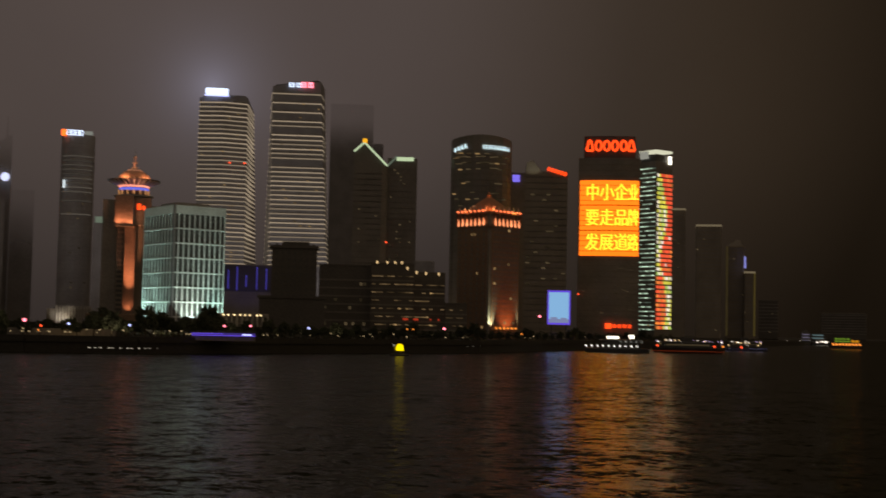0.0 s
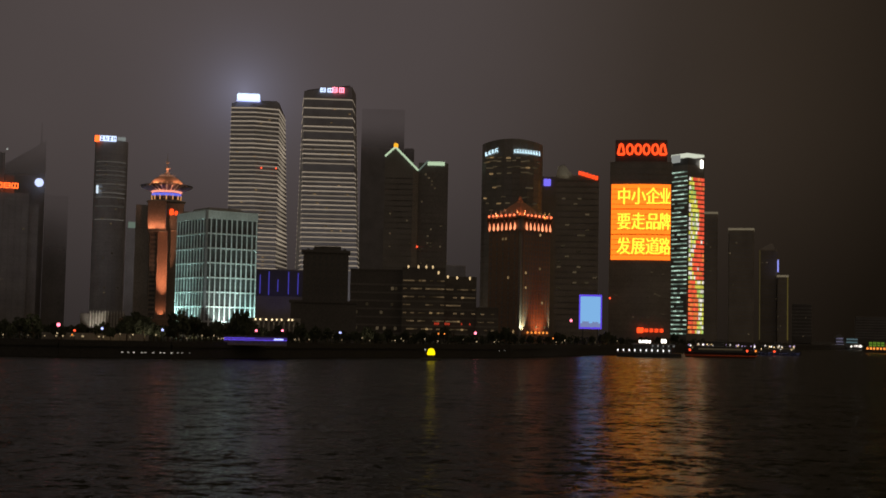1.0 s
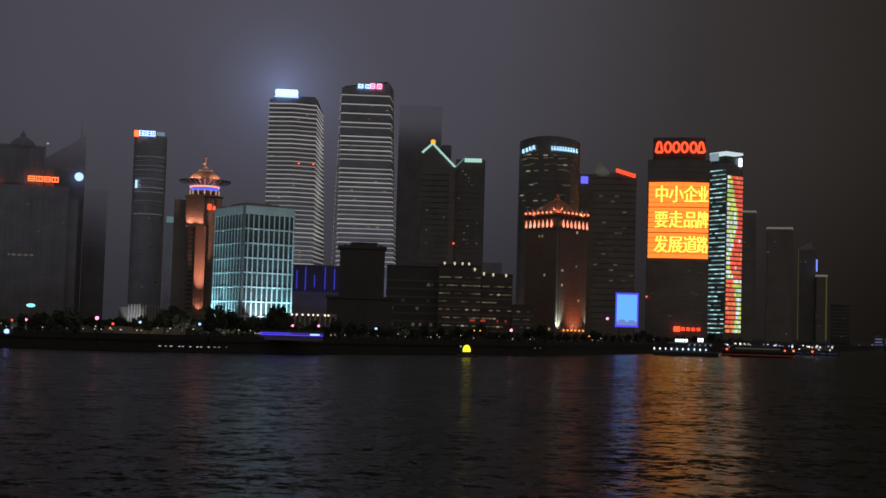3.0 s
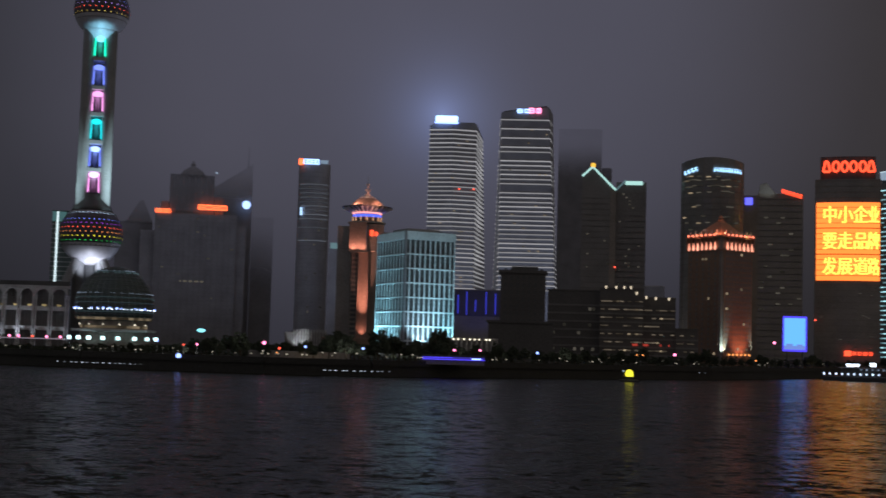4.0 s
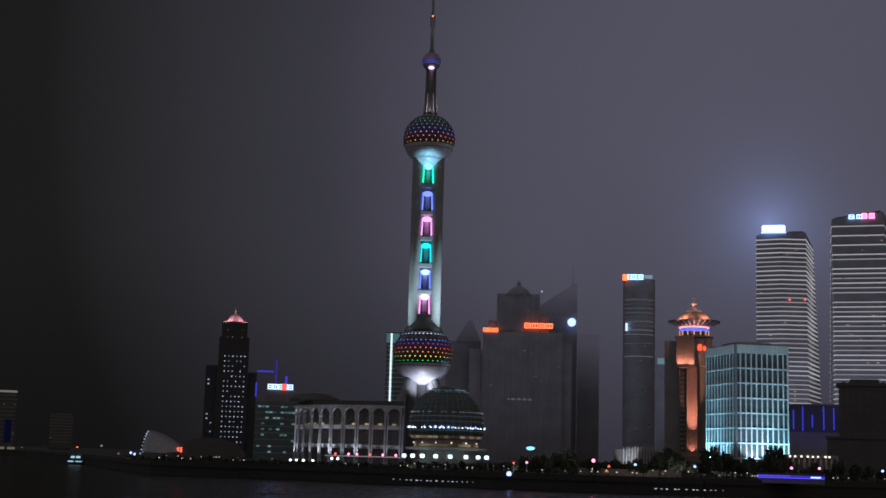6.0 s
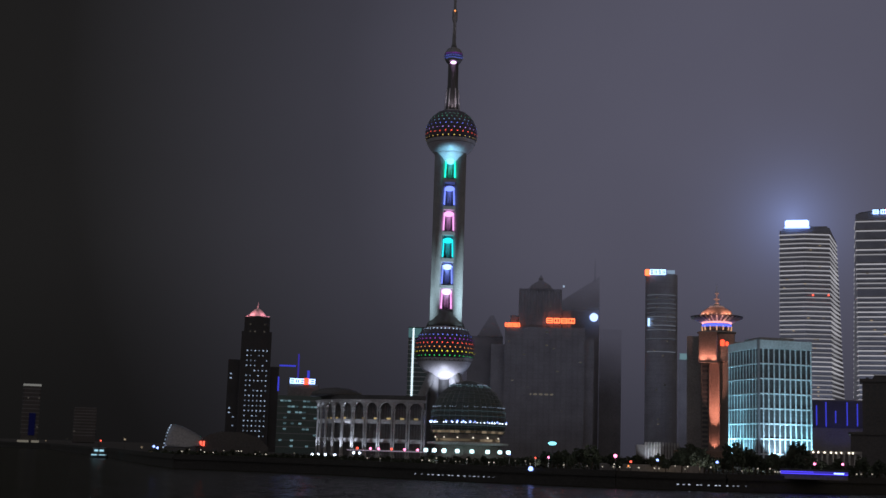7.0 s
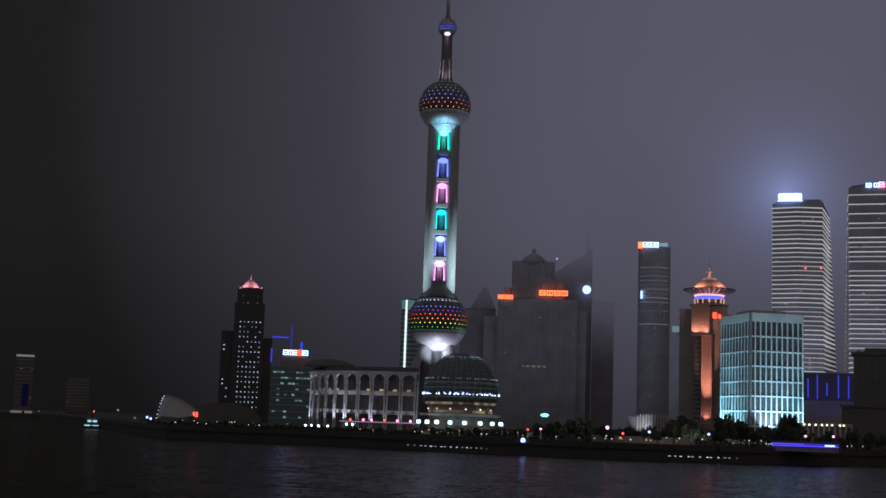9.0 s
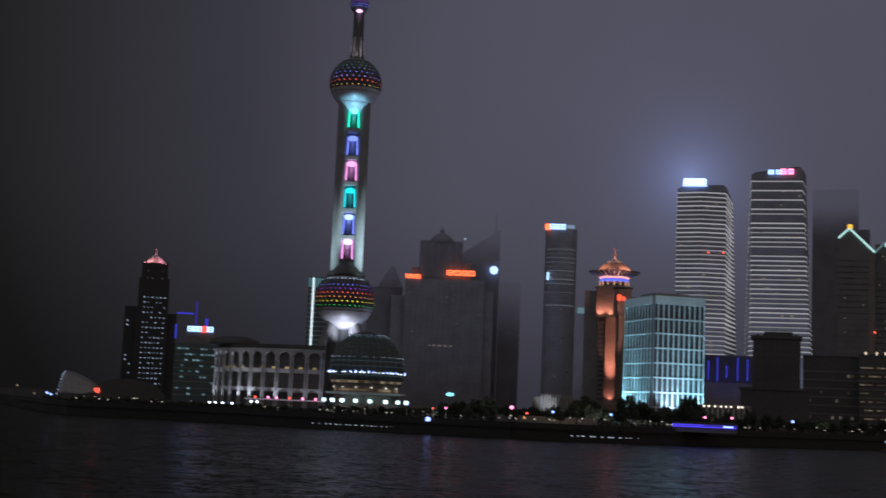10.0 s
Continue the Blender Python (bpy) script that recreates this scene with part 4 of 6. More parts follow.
def crown_hotel():
    s = Site("hotel_building", 1.75, 740, "stone hotel with an orange-lit arcade crown and peaked roof", "hotel", turn=47)
    W = 26.0
    z = lambda e: EYE + 740 * math.tan(radians(e)) - GROUND
    H = z(5.0)
    s.add("body", bx(1.5, W, 1.5, W, 0, H), BROWN_STONE)
    s.add("front_bay", bx(2.5, W - 1, 0.4, 1.5, 0, z(4.55)), BROWN_STONE)
    s.add("side_bay", bx(0.4, 1.5, 2.5, W - 1, 0, z(4.55)), BROWN_STONE)
    s.add("corner_tower", bx(0.9, 3.2, 0.9, 3.2, 0, H + 1), DARK_STONE)
    s.add("cornice", bx(-0.4, W + 0.6, -0.4, W + 0.6, H, H + 1.2), BROWN_STONE)
    s.add("lower_cornice", bx(0, W + 0.4, 0, W + 0.4, z(4.5) - 1, z(4.5)), BROWN_STONE)
    mid = W / 2
    s.add("roof", loft(bmesh.new(), [(2, 2), (W - 2, 2), (W - 2, W - 2), (2, W - 2)], [(mid - 2, mid - 2), (mid + 2, mid - 2), (mid + 2, mid + 2), (mid - 2, mid + 2)], H + 1.2, z(5.75)), BROWN_STONE, "peaked roof washed with orange light")
    for x, y, w, h in ((4.5, 16.0, 5.0, 4.5), (15.0, 4.5, 4.0, 3.2), (21.0, 4.0, 3.0, 2.6)):
        s.add("roof_pavilion", loft(bmesh.new(), [(x, y), (x + w, y), (x + w, y + w), (x, y + w)], [(x + w * 0.3, y + w * 0.3), (x + w * 0.7, y + w * 0.3), (x + w * 0.7, y + w * 0.7), (x + w * 0.3, y + w * 0.7)], H + 1.2, H + 1.2 + h), PALE_STONE)
    urn = mesh_of("roof_urn", lathe(bmesh.new(), [(0.5, 0), (0.5, 0.5), (0.25, 0.8), (0.7, 1.5), (0.55, 2.1), (0.2, 2.4), (0.3, 2.7), (0.08, 3.3)], 10), PALE_STONE)
    for i in range(6):
        piece("roof_urn", urn, s.ob, 4.0 + i * 4.0, 0.6, H + 1.2)
        piece("roof_urn", urn, s.ob, 0.6, 4.0 + i * 4.0, H + 1.2)
    s.add("roof_turret", lathe(bmesh.new(), [(2.2, z(5.72)), (2.0, z(5.8)), (1.2, z(5.86)), (1.4, z(5.92)), (0.3, z(6.05))], 12, mid, mid), BROWN_STONE)
    niche = mesh_of("niche_light", lathe(bmesh.new(), [(0.4, -0.6), (0.72, 0.4), (0.5, 1.8), (0.26, 3.0), (0.1, 3.9)], 8), lamp_mat("niche_light", (1, 0.34, 0.2), 1.9, 0.2))
    bulb = mesh_of("cornice_lamp", ball(bmesh.new(), (0, 0, 0), 0.62), lamp_mat("cornice_lamp", (1, 0.2, 0.1), 2.8, 0.2))
    pier = mesh_of("pier", bevel(bx(-0.5, 0.5, -0.5, 0.5, 0, H - z(4.5)), 0.08), BROWN_STONE)
    for i in range(7):
        u = 5.0 + i * 3.25
        piece("niche_light", niche, s.ob, u, 0.3, z(4.52))
        piece("niche_light", niche, s.ob, 0.3, u, z(4.52))
        piece("cornice_lamp", bulb, s.ob, u - 0.5, -0.9, H + 1.5)
        piece("cornice_lamp", bulb, s.ob, -0.9, u - 0.5, H + 1.5)
        piece("pier", pier, s.ob, u + 1.6, 0.6, z(4.5))
        piece("pier", pier, s.ob, 0.6, u + 1.6, z(4.5))
    front = mesh_of("window", bx(0, 1.1, 0.28, 0.4, 0, 1.7), DARK_GLASS)
    side = mesh_of("window", bx(0.28, 0.4, 0, 1.1, 0, 1.7), DARK_GLASS)
    for i in range(9):
        for k in range(22):
            piece("window", front, s.ob, 4.2 + i * 2.3, 0, 5 + k * 2.75)
            if i < 5:
                piece("window", side, s.ob, 0, 4.2 + i * 4.6, 5 + k * 2.75)
    lit_windows(s, 22, 9, 3.6, 24.3, 5, 65, 0.2, L_WARM, 0.025, 0.5, 0.5, seed=31, axis="y")
    lit_windows(s, 22, 9, 3.6, 24.3, 5, 65, 0.2, L_WARM, 0.015, 0.5, 0.5, seed=32)
    for i in range(6):
        s.add("base_lamp", ball(bmesh.new(), (6 + i * 3.2, -0.8, 6), 0.6), L_ORANGE)
    org = (1.0, 0.25, 0.11)
    flood("floodlight", s, (15, -7, 2), (15, 0.4, 15), 19000, org, 84, 0.6, 1.0)
    flood("floodlight", s, (2.0, -2.0, 5.0), (2.3, 0.9, 12), 22000, (0.75, 0.95, 0.85), 50)
    flood("floodlight", s, (W + 0.5, -2.5, 5.5), (W, 1.5, 16), 9000, (0.75, 0.95, 0.85), 50)
    flood("floodlight", s, (0.5, 0.5, H + 2), (mid, mid, z(5.7)), 9000, org, 110)
    flood("floodlight", s, (20, -2.5, H + 1.6), (20, 4, H + 4), 1600, (1.0, 0.55, 0.15), 120, 0.2)
    flood("floodlight", s, (-2.5, 18, H + 1.6), (5, 18, H + 4), 1600, (1.0, 0.4, 0.2), 120, 0.2)


rounded_tower()
crown_hotel()


# ---- tower with a red sign, screen, and the tower with the great screen ----
def red_sign_tower():
    s = Site("office_tower", 4.1, 900, "dark office tower with a fan crown and a red sign", "skyscraper")
    X, Z = s.x, s.z
    s.add("body", bx(X(3.22), X(5.06), 0, 30, 0, Z(6.82)), DARK_STONE)
    s.add("fan_crown", loft(bmesh.new(), [(X(3.24), 0), (X(3.95), 0), (X(3.95), 3), (X(3.24), 3)], [(X(3.3), 0), (X(3.55), 0), (X(3.55), 3), (X(3.3), 3)], Z(6.82), [Z(7.2), Z(7.28), Z(7.28), Z(7.2)]), CONCRETE, "pale stone fan crown")
    sign_bars(s, X(4.18), X(5.02), -0.4, Z(6.86), Z(7.02), 6, L_RED, slant=-4.0, gap=0.12, label="red blocks of a roof sign")
    floor_lines(s, 6, Z(6.7), 4.1, X(3.24), X(5.04), 0.2, 29.8, SLAB, 0.2, 0.6)
    lit_windows(s, 28, 10, X(3.3), X(5.0), 10, Z(6.6), -0.25, L_DIM, 0.06, 1.0, 0.3, seed=50)
    flood("floodlight", s, (X(3.6), -10, Z(6.7)), (X(3.6), 0, Z(7.1)), 1100, (0.9, 0.95, 0.85), 80)
    p = Site("office_tower", 2.95, 1010, "dim tower with a small violet-blue square sign", "skyscraper")
    p.add("body", bx(p.x(2.3), p.x(3.4), 0, 20, 0, p.z(6.75)), DARK_STONE)
    p.add("sign", bevel(bx(p.x(2.69), p.x(3.0), -1.2, 0, p.z(6.35), p.z(6.65)), 0.4), lamp_mat("violet_square", (0.15, 0.14, 1.0), 1.5), "square violet-blue sign")
    a = Site("advertising_screen", 4.77, 690, "bright pale blue advertising screen with a violet rim", "screen")
    a.add("frame", bx(a.x(4.28), a.x(5.25), 0.3, 1.4, a.z(0.28), a.z(1.74)), L_VIOLET)
    a.add("screen", bx(a.x(4.34), a.x(5.19), 0, 0.3, a.z(0.36), a.z(1.66)), L_AD)
    for k, (u0, u1, v0, v1) in enumerate(((4.34, 5.19, 0.36, 0.52), (4.42, 4.7, 0.52, 0.6), (4.85, 5.1, 0.52, 0.58))):
        a.add("picture_band", bx(a.x(u0), a.x(u1), -0.06, 0, a.z(v0), a.z(v1)), lamp_mat("grey_blue_band", (0.25, 0.36, 0.85), 0.8))
    for az in (4.45, 5.08):
        a.add("post", bx(a.x(az) - 0.3, a.x(az) + 0.3, 0.4, 1.2, 0, a.z(0.28)), DARK_METAL)


def screen_tower():
    s = Site("office_tower", 6.83, 1000, "dark curved tower with a huge orange screen", "skyscraper")
    X, Z = s.x, s.z
    hw = X(8.14)
    sag = 3.0
    curve = lambda x: sag * (x / hw) ** 2
    xs = [hw * (-1 + i / 8) for i in range(17)]
    poly = [(x, curve(x)) for x in xs] + [(hw, 38), (-hw, 38)]
    s.add("body", loft(bmesh.new(), poly, poly, 0, Z(7.42)), DARK_GLASS)
    small = [(x * 0.84, y * 0.84 + 2) for x, y in poly]
    s.add("crown", loft(bmesh.new(), small, small, Z(7.42), Z(8.36)), DARK_METAL)
    floor_bm = bmesh.new()
    z = 8
    while z < Z(7.4):
        big = [(x * 1.004, y - 0.2) for x, y in poly]
        loft(floor_bm, big, big, z, z + 0.5)
        z += 4.2
    tagged(s.add("slab_edges", floor_bm, SLAB), kind="stuff")
    # the screen: lamp rows with narrow gaps
    px = X(8.1)
    x0, x1, z0, z1, rows = -px + 0.4, px, Z(3.24), Z(6.47), 15
    back = s.add("screen", loft(bmesh.new(), [(x0 + (x1 - x0) * i / 12, curve(x0 + (x1 - x0) * i / 12) - 0.6) for i in range(13)] + [(x1, 4), (x0, 4)], [(x0 + (x1 - x0) * i / 12, curve(x0 + (x1 - x0) * i / 12) - 0.6) for i in range(13)] + [(x1, 4), (x0, 4)], z0, z1), lamp_mat("screen_gap", (0.8, 0.08, 0.005), 0.7), "orange lamp screen with yellow Chinese letters")
    dz = (z1 - z0) / rows
    for r in range(rows):
        bm = bmesh.new()
        ring = [(x0 + (x1 - x0) * i / 12, curve(x0 + (x1 - x0) * i / 12) - 0.95) for i in range(13)]
        ring += [(x, y + 0.3) for x, y in ring[::-1]]
        loft(bm, ring, ring, z0 + r * dz + (0.55 if r in (5, 10) else 0.2), z0 + (r + 1) * dz - 0.2)
        s.add("lamp_strip", bm, L_LED, parent=back)
    lines = ("\u4e2d\u5c0f\u4f01\u4e1a", "\u8981\u8d70\u54c1\u724c", "\u53d1\u5c55\u9053\u8def")
    for j, line in enumerate(lines):
        for i, ch in enumerate(line):
            x = X((6.13, 6.74, 7.35, 7.86)[i])
            ob = s.add("letter", glyphs(ch, 11.6, 0.25), L_LEDTEXT, parent=back)
            if not ob.data.materials:
                ob.data.materials.append(L_LEDTEXT)
            ob.data.materials[0] = L_LEDTEXT
            ob.rotation_euler = (radians(90), 0, math.atan(2 * sag * x / hw ** 2))
            ob.location = (x, curve(x) - 1.35, Z((5.90, 4.83, 3.78)[j]))
            ob.scale = ((0.92, 0.95, 0.95, 0.74)[i], 1.16, 1.0)
    sign = None
    for i, az in enumerate((5.98, 6.35, 6.70, 7.05, 7.42, 7.75)):
        w, h = X(6.83 + 0.14), 3.7
        x, zc = X(az), Z(7.94)
        bm = bmesh.new()
        if i in (0, 5):
            pts = [(x - w, zc - h), (x - w * 0.35, zc + h), (x + w * 0.35, zc + h), (x + w, zc - h), (x - w, zc - h)]
        else:
            pts = [(x + w * 0.9 * math.cos(2 * math.pi * q / 14), zc + h * math.sin(2 * math.pi * q / 14)) for q in range(15)]
        for (xa, za), (xb, zb) in zip(pts, pts[1:]):
            rod(bm, (xa, 1.2, za), (xb, 1.2, zb), 0.95, 6)
        ob = s.add("roof_sign" if sign is None else "sign_shape", bm, L_RED, "row of red neon shapes" if sign is None else "", parent=sign)
        sign = sign or ob
    b = sign_bars(s, X(7.05), X(7.9), -1.4, Z(0.2), Z(0.34), 4, L_RED, label="small red entrance sign", gap=0.3)
    s.add("sign_disc", lathe(bmesh.new(), [(2.4, Z(0.16)), (2.4, Z(0.38))], 14, X(6.87), -0.6), L_RED)
    s.add("warning_lamp", ball(bmesh.new(), (X(5.58), -1.2, Z(1.6)), 0.7), L_REDLAMP)
    lit_windows(s, 34, 16, -hw + 1, hw - 2, 12, Z(3.0), -0.3, L_DIM, 0.03, 0.8, 0.3, seed=60)


def striped_tower():
    s = Site("office_tower", 8.79, 1080, "glass tower with teal floor lights and a colourful lamp wall", "skyscraper", turn=45)
    Z = s.z
    W = 18.4
    s.add("body", bx(0, W, 0, W, 0, Z(7.3)), DARK_GLASS)
    s.add("crown", bx(1, W - 1, 1, W - 1, Z(7.3), Z(7.6)), DARK_METAL)
    s.add("crown_band", bevel(bx(-0.3, W + 0.3, -0.3, W + 0.3, Z(7.68), Z(7.78)), 0.3), lamp_mat("pale_crown_band", (0.8, 0.95, 0.95), 0.9), "pale lit roof band")
    s.add("crown_sign", bx(-0.9, -0.3, 8, W - 1, Z(7.42), Z(7.74)), L_COOL, "white sign")
    s.add("crown_sign", bevel(bx(W - 5, W - 1.5, -1, -0.3, Z(7.2), Z(7.55)), 0.4), L_WHITE, "round white emblem")
    z1 = Z(6.9)
    rng = random.Random(77)
    me = [mesh_of("window", bx(-0.2, 0.05, -1.85, 1.85, -0.42, 0.42), m) for m in (lamp_mat("teal_floor_light", (0.5, 0.85, 0.85), 0.35, 0.7), L_COOL, lamp_mat("pale_teal_window", (0.5, 0.85, 0.85), 0.9, 0.6))]
    z = 8.0
    while z < z1 + 3:
        for i in range(5):
            if rng.random() < 0.88:
                piece("window", me[0 if rng.random() < 0.5 else 2], s.ob, -0.05, 1.9 + i * 3.6, z)
        z += 3.6
    # lamp wall: cells of red, orange, yellow-green and white
    cols = [lamp_mat(n, c, 1.0, 0.25) for n, c in (("cell_red", (1, 0.13, 0.08)), ("cell_orange", (1, 0.30, 0.10)), ("cell_yellow", (0.75, 0.80, 0.16)), ("cell_green", (0.42, 0.75, 0.25)), ("cell_white", (0.85, 0.9, 1.0)))]
    cell = [mesh_of("lamp_cell", bx(-0.93, 0.93, -0.25, 0.05, -1.2, 1.2), m) for m in cols]
    wall = s.add("lamp_wall", bx(1.5, W, -0.3, 0, 8, z1), DARK_GLASS, "dark wall of coloured lamps")
    n = int((z1 - 8) / 3.6)
    for r in range(n):
        f = r / n
        for c in range(9):
            u = c / 8
            q = rng.random()
            edge = 0.45 + 0.22 * math.sin(f * 11)
            if f < 0.34:
                k = (0 if q < 0.6 else 1) if u < edge else (2 if q < 0.45 else (3 if q < 0.7 else 4))
            elif u < edge:
                k = 2 if q < 0.5 else (3 if q < 0.72 else 4)
            else:
                k = 0 if q < 0.8 else 1 if f > 0.7 or q < 0.93 else 4
            ob = piece("lamp_cell", cell[k], wall, 2.5 + c * 1.87, -0.35, 9.6 + r * 3.6)
    s.add("foot_light", bx(1.5, W, -0.6, 0, Z(0.38), Z(0.47)), L_ORANGE)


red_sign_tower()
screen_tower()
striped_tower()


# ---- dim towers in the haze ----
def far_towers():
    def plain(az0, az1, el, d, label, roof=None, mat=HAZE_GREY, windows=0.02, seed=1, lines=4.2):
        s = Site("distant_tower", (az0 + az1) / 2, d, label, "skyscraper", group="distant towers")
        x0, x1 = s.x(az0), s.x(az1)
        s.add("body", bevel(bx(x0, x1, 0, x1 - x0, 0, s.z(el)), 1.2), mat)
        floor_lines(s, 10, s.z(el) - 4, lines, x0, x1, 0, x1 - x0, HAZE_DARK, 0.25, 0.8)
        if windows:
            lit_windows(s, int(s.z(el) / lines), 8, x0, x1, 8, s.z(el) - 6, -0.5, L_DIM, windows, 0.6, 0.35, seed=seed)
        if roof == "band":
            s.add("roof_band", bevel(bx(x0 - 0.4, x1 + 0.4, -0.6, x1 - x0, s.z(el) - 1.6, s.z(el) + 0.6), 0.4), lamp_mat("dim_roof_light", (1.0, 0.92, 0.75), 0.16), "dimly lit roof band")
        return s
    plain(9.4, 10.05, 5.28, 1500, "dim far tower with a pale roof band", "band", mat=DARK_STONE, seed=2)
    plain(10.5, 11.55, 4.6, 1500, "dim far tower with a pale roof band", "band", mat=DARK_STONE, seed=3)
    s = plain(11.75, 12.5, 3.75, 1550, "dim far tower with a thin lit edge", None, mat=DARK_STONE, seed=4)
    s.add("spire_roof", loft(bmesh.new(), [(s.x(11.8), 2), (s.x(12.4), 2), (s.x(12.4), 14), (s.x(11.8), 14)], [(s.x(12.2), 7), (s.x(12.3), 7), (s.x(12.3), 9), (s.x(12.2), 9)], s.z(3.75), s.z(4.0)), CONCRETE)
    s.add("edge_light", bx(s.x(11.77), s.x(11.81), -0.6, 0, 4, s.z(3.7)), lamp_mat("edge_light", (1, 0.85, 0.4), 0.06))
    t = plain(12.5, 12.95, 2.65, 1540, "dim low tower with a lit edge", "band", mat=DARK_STONE, seed=5)
    t.add("edge_light", bx(t.x(12.9), t.x(12.95), -0.8, -0.2, 4, t.z(2.6)), lamp_mat("edge_light", (1, 0.85, 0.3), 0.08))
    t.add("edge_light", bx(t.x(12.5), t.x(12.56), -0.8, -0.2, t.z(2.8), t.z(3.3)), L_INDIGO)
    plain(13.1, 13.9, 1.5, 1700, "dim far block on the river bend", mat=DEEP_STONE, seed=6)
    plain(15.6, 17.4, 1.0, 2200, "dim far block on the river bend", mat=DEEP_STONE, seed=7)
    # behind the twin towers
    s = Site("distant_tower", -4.3, 1700, "very dim pale tower with its top faded out as haze", "skyscraper", group="distant towers")
    # haze round the top is imitated by fading the facade's alpha
    faded = haze_faded("haze_faded_facade", (0.2, 0.195, 0.205), s.z(6.6), s.z(9.4))
    s.add("body", bevel(bx(s.x(-5.2), s.x(-3.35), 0, 50, 0, s.z(9.5)), 1.5), faded)
    s.add("corner_bay", bevel(bx(s.x(-3.33), s.x(-2.9), 8, 50, 0, s.z(7.9)), 1.5), faded)
    plain(-2.0, -0.6, 2.9, 1400, "dim block behind the terraced office", None, windows=0.03, seed=9)
    # group at the left of the lantern hotel
    s = Site("distant_tower", -20.6, 1400, "dim stepped tower with a domed top and red signs", "skyscraper", group="distant towers")
    X, Z = s.x, s.z
    # upper stages and dome thin out with height in place of haze
    faded = haze_faded("haze_faded_crown", (0.27, 0.262, 0.272), Z(5.2), Z(8.6), 0.15)
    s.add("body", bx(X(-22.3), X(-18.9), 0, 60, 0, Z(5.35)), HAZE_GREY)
    s.add("upper_stage", bx(X(-21.75), X(-19.9), 4, 50, Z(5.35), Z(7.0)), faded)
    s.add("side_stage", bx(X(-22.1), X(-21.77), 6, 46, Z(5.35), Z(5.85)), faded)
    s.add("side_stage", bx(X(-19.88), X(-19.5), 6, 46, Z(5.35), Z(6.1)), faded)
    s.add("dome", lathe(bmesh.new(), [(X(-20.02), Z(7.0)), (X(-20.08), Z(7.12)), (X(-20.2), Z(7.26)), (X(-20.38), Z(7.38)), (X(-20.5), Z(7.44)), (X(-20.52), Z(7.52)), (2, Z(7.56))], 24, X(-20.82), 25), faded, smooth=True)
    s.add("finial", lathe(bmesh.new(), [(3, Z(7.5)), (2, Z(7.58)), (0.5, Z(7.7))], 10, X(-20.82), 25), faded)
    s.add("roof_lamp", ball(bmesh.new(), (X(-19.83), 3, Z(7.12)), 1.1), L_COOL)
    s.add("roof_lamp", ball(bmesh.new(), (X(-20.4), 2, Z(6.25)), 0.7), L_DIM)
    floor_lines(s, 10, Z(5.2), 4.5, X(-22.28), X(-18.92), 0.2, 59, HAZE_DARK, 0.25, 0.7)
    for k in range(15):
        x = X(-22.28) + (X(-18.95) - X(-22.28)) * k / 14.0
        s.add("wall_pier", bx(x - 0.9, x + 0.9, -1.0, 0, 4, Z(5.3 - 0.25 * (k % 3))), HAZE_DARK)
    for k in range(8):
        x = X(-21.7) + (X(-19.95) - X(-21.7)) * k / 7.0
        s.add("wall_pier", bx(x - 0.7, x + 0.7, 3.0, 4, Z(5.35), Z(6.9)), HAZE_DARK)
    for a0, a1, e in ((-22.9, -22.32, 4.6), (-18.9, -18.5, 4.9)):
        s.add("shoulder", bx(X(a0), X(a1), 6, 40, 0, Z(e)), HAZE_GREY)
    sign_bars(s, X(-22.32), X(-21.66), -1.2, Z(5.33), Z(5.5), 5, L_RED_FAR, gap=0.12, label="red blocks of a roof sign")
    sign_bars(s, X(-20.55), X(-19.3), -1.2, Z(5.52), Z(5.74), 4, L_RED_FAR, gap=0.12, label="large red blocks of a roof sign")
    lit_windows(s, 36, 20, X(-22.2), X(-19), 10, Z(5.2), -0.4, L_DIM, 0.012, 0.8, 0.3, seed=70)
    s.add("lit_ledge", bx(X(-21.2), X(-20.2), -0.8, 0, Z(2.45), Z(2.53)), L_DIM)
    s = Site("distant_tower", -22.9, 1420, "dim grey tower with a pointed roof", "skyscraper", group="distant towers")
    # alpha drops towards the pointed roof, standing in for haze
    faded = haze_faded("haze_faded_point", (0.25, 0.242, 0.252), s.z(3.0), s.z(6.2), 0.2)
    s.add("body", bx(s.x(-23.9), s.x(-22.4), 0, 30, 0, s.z(4.9)), faded)
    s.add("roof", loft(bmesh.new(), [(s.x(-23.5), 2), (s.x(-22.4), 2), (s.x(-22.4), 26), (s.x(-23.5), 26)], [(s.x(-22.95), 13), (s.x(-22.8), 13), (s.x(-22.8), 15), (s.x(-22.95), 15)], s.z(4.9), s.z(5.85)), faded)
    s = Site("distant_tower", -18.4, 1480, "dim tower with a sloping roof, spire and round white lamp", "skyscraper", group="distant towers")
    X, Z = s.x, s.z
    # sloping tower and its side block fade upward as painted haze
    faded = haze_faded("haze_faded_slope", (0.27, 0.262, 0.272), Z(4.4), Z(7.9), 0.1)
    s.add("body", loft(bmesh.new(), [(X(-19.9), 0), (X(-18.3), 0), (X(-18.3), 40), (X(-19.9), 40)], [(X(-19.9), 0), (X(-18.3), 0), (X(-18.3), 40), (X(-19.9), 40)], 0, [Z(6.5), Z(7.55), Z(7.55), Z(6.5)]), faded)
    s.add("body", bx(X(-18.28), X(-17.35), -3, 40, 0, Z(5.3)), haze_faded("haze_faded_block", (0.24, 0.235, 0.25), Z(1.4), Z(5.2), 0.08))
    s.add("spire", lathe(bmesh.new(), [(1.4, Z(7.4)), (0.5, Z(8.3))], 8, X(-18.5), 6), faded)
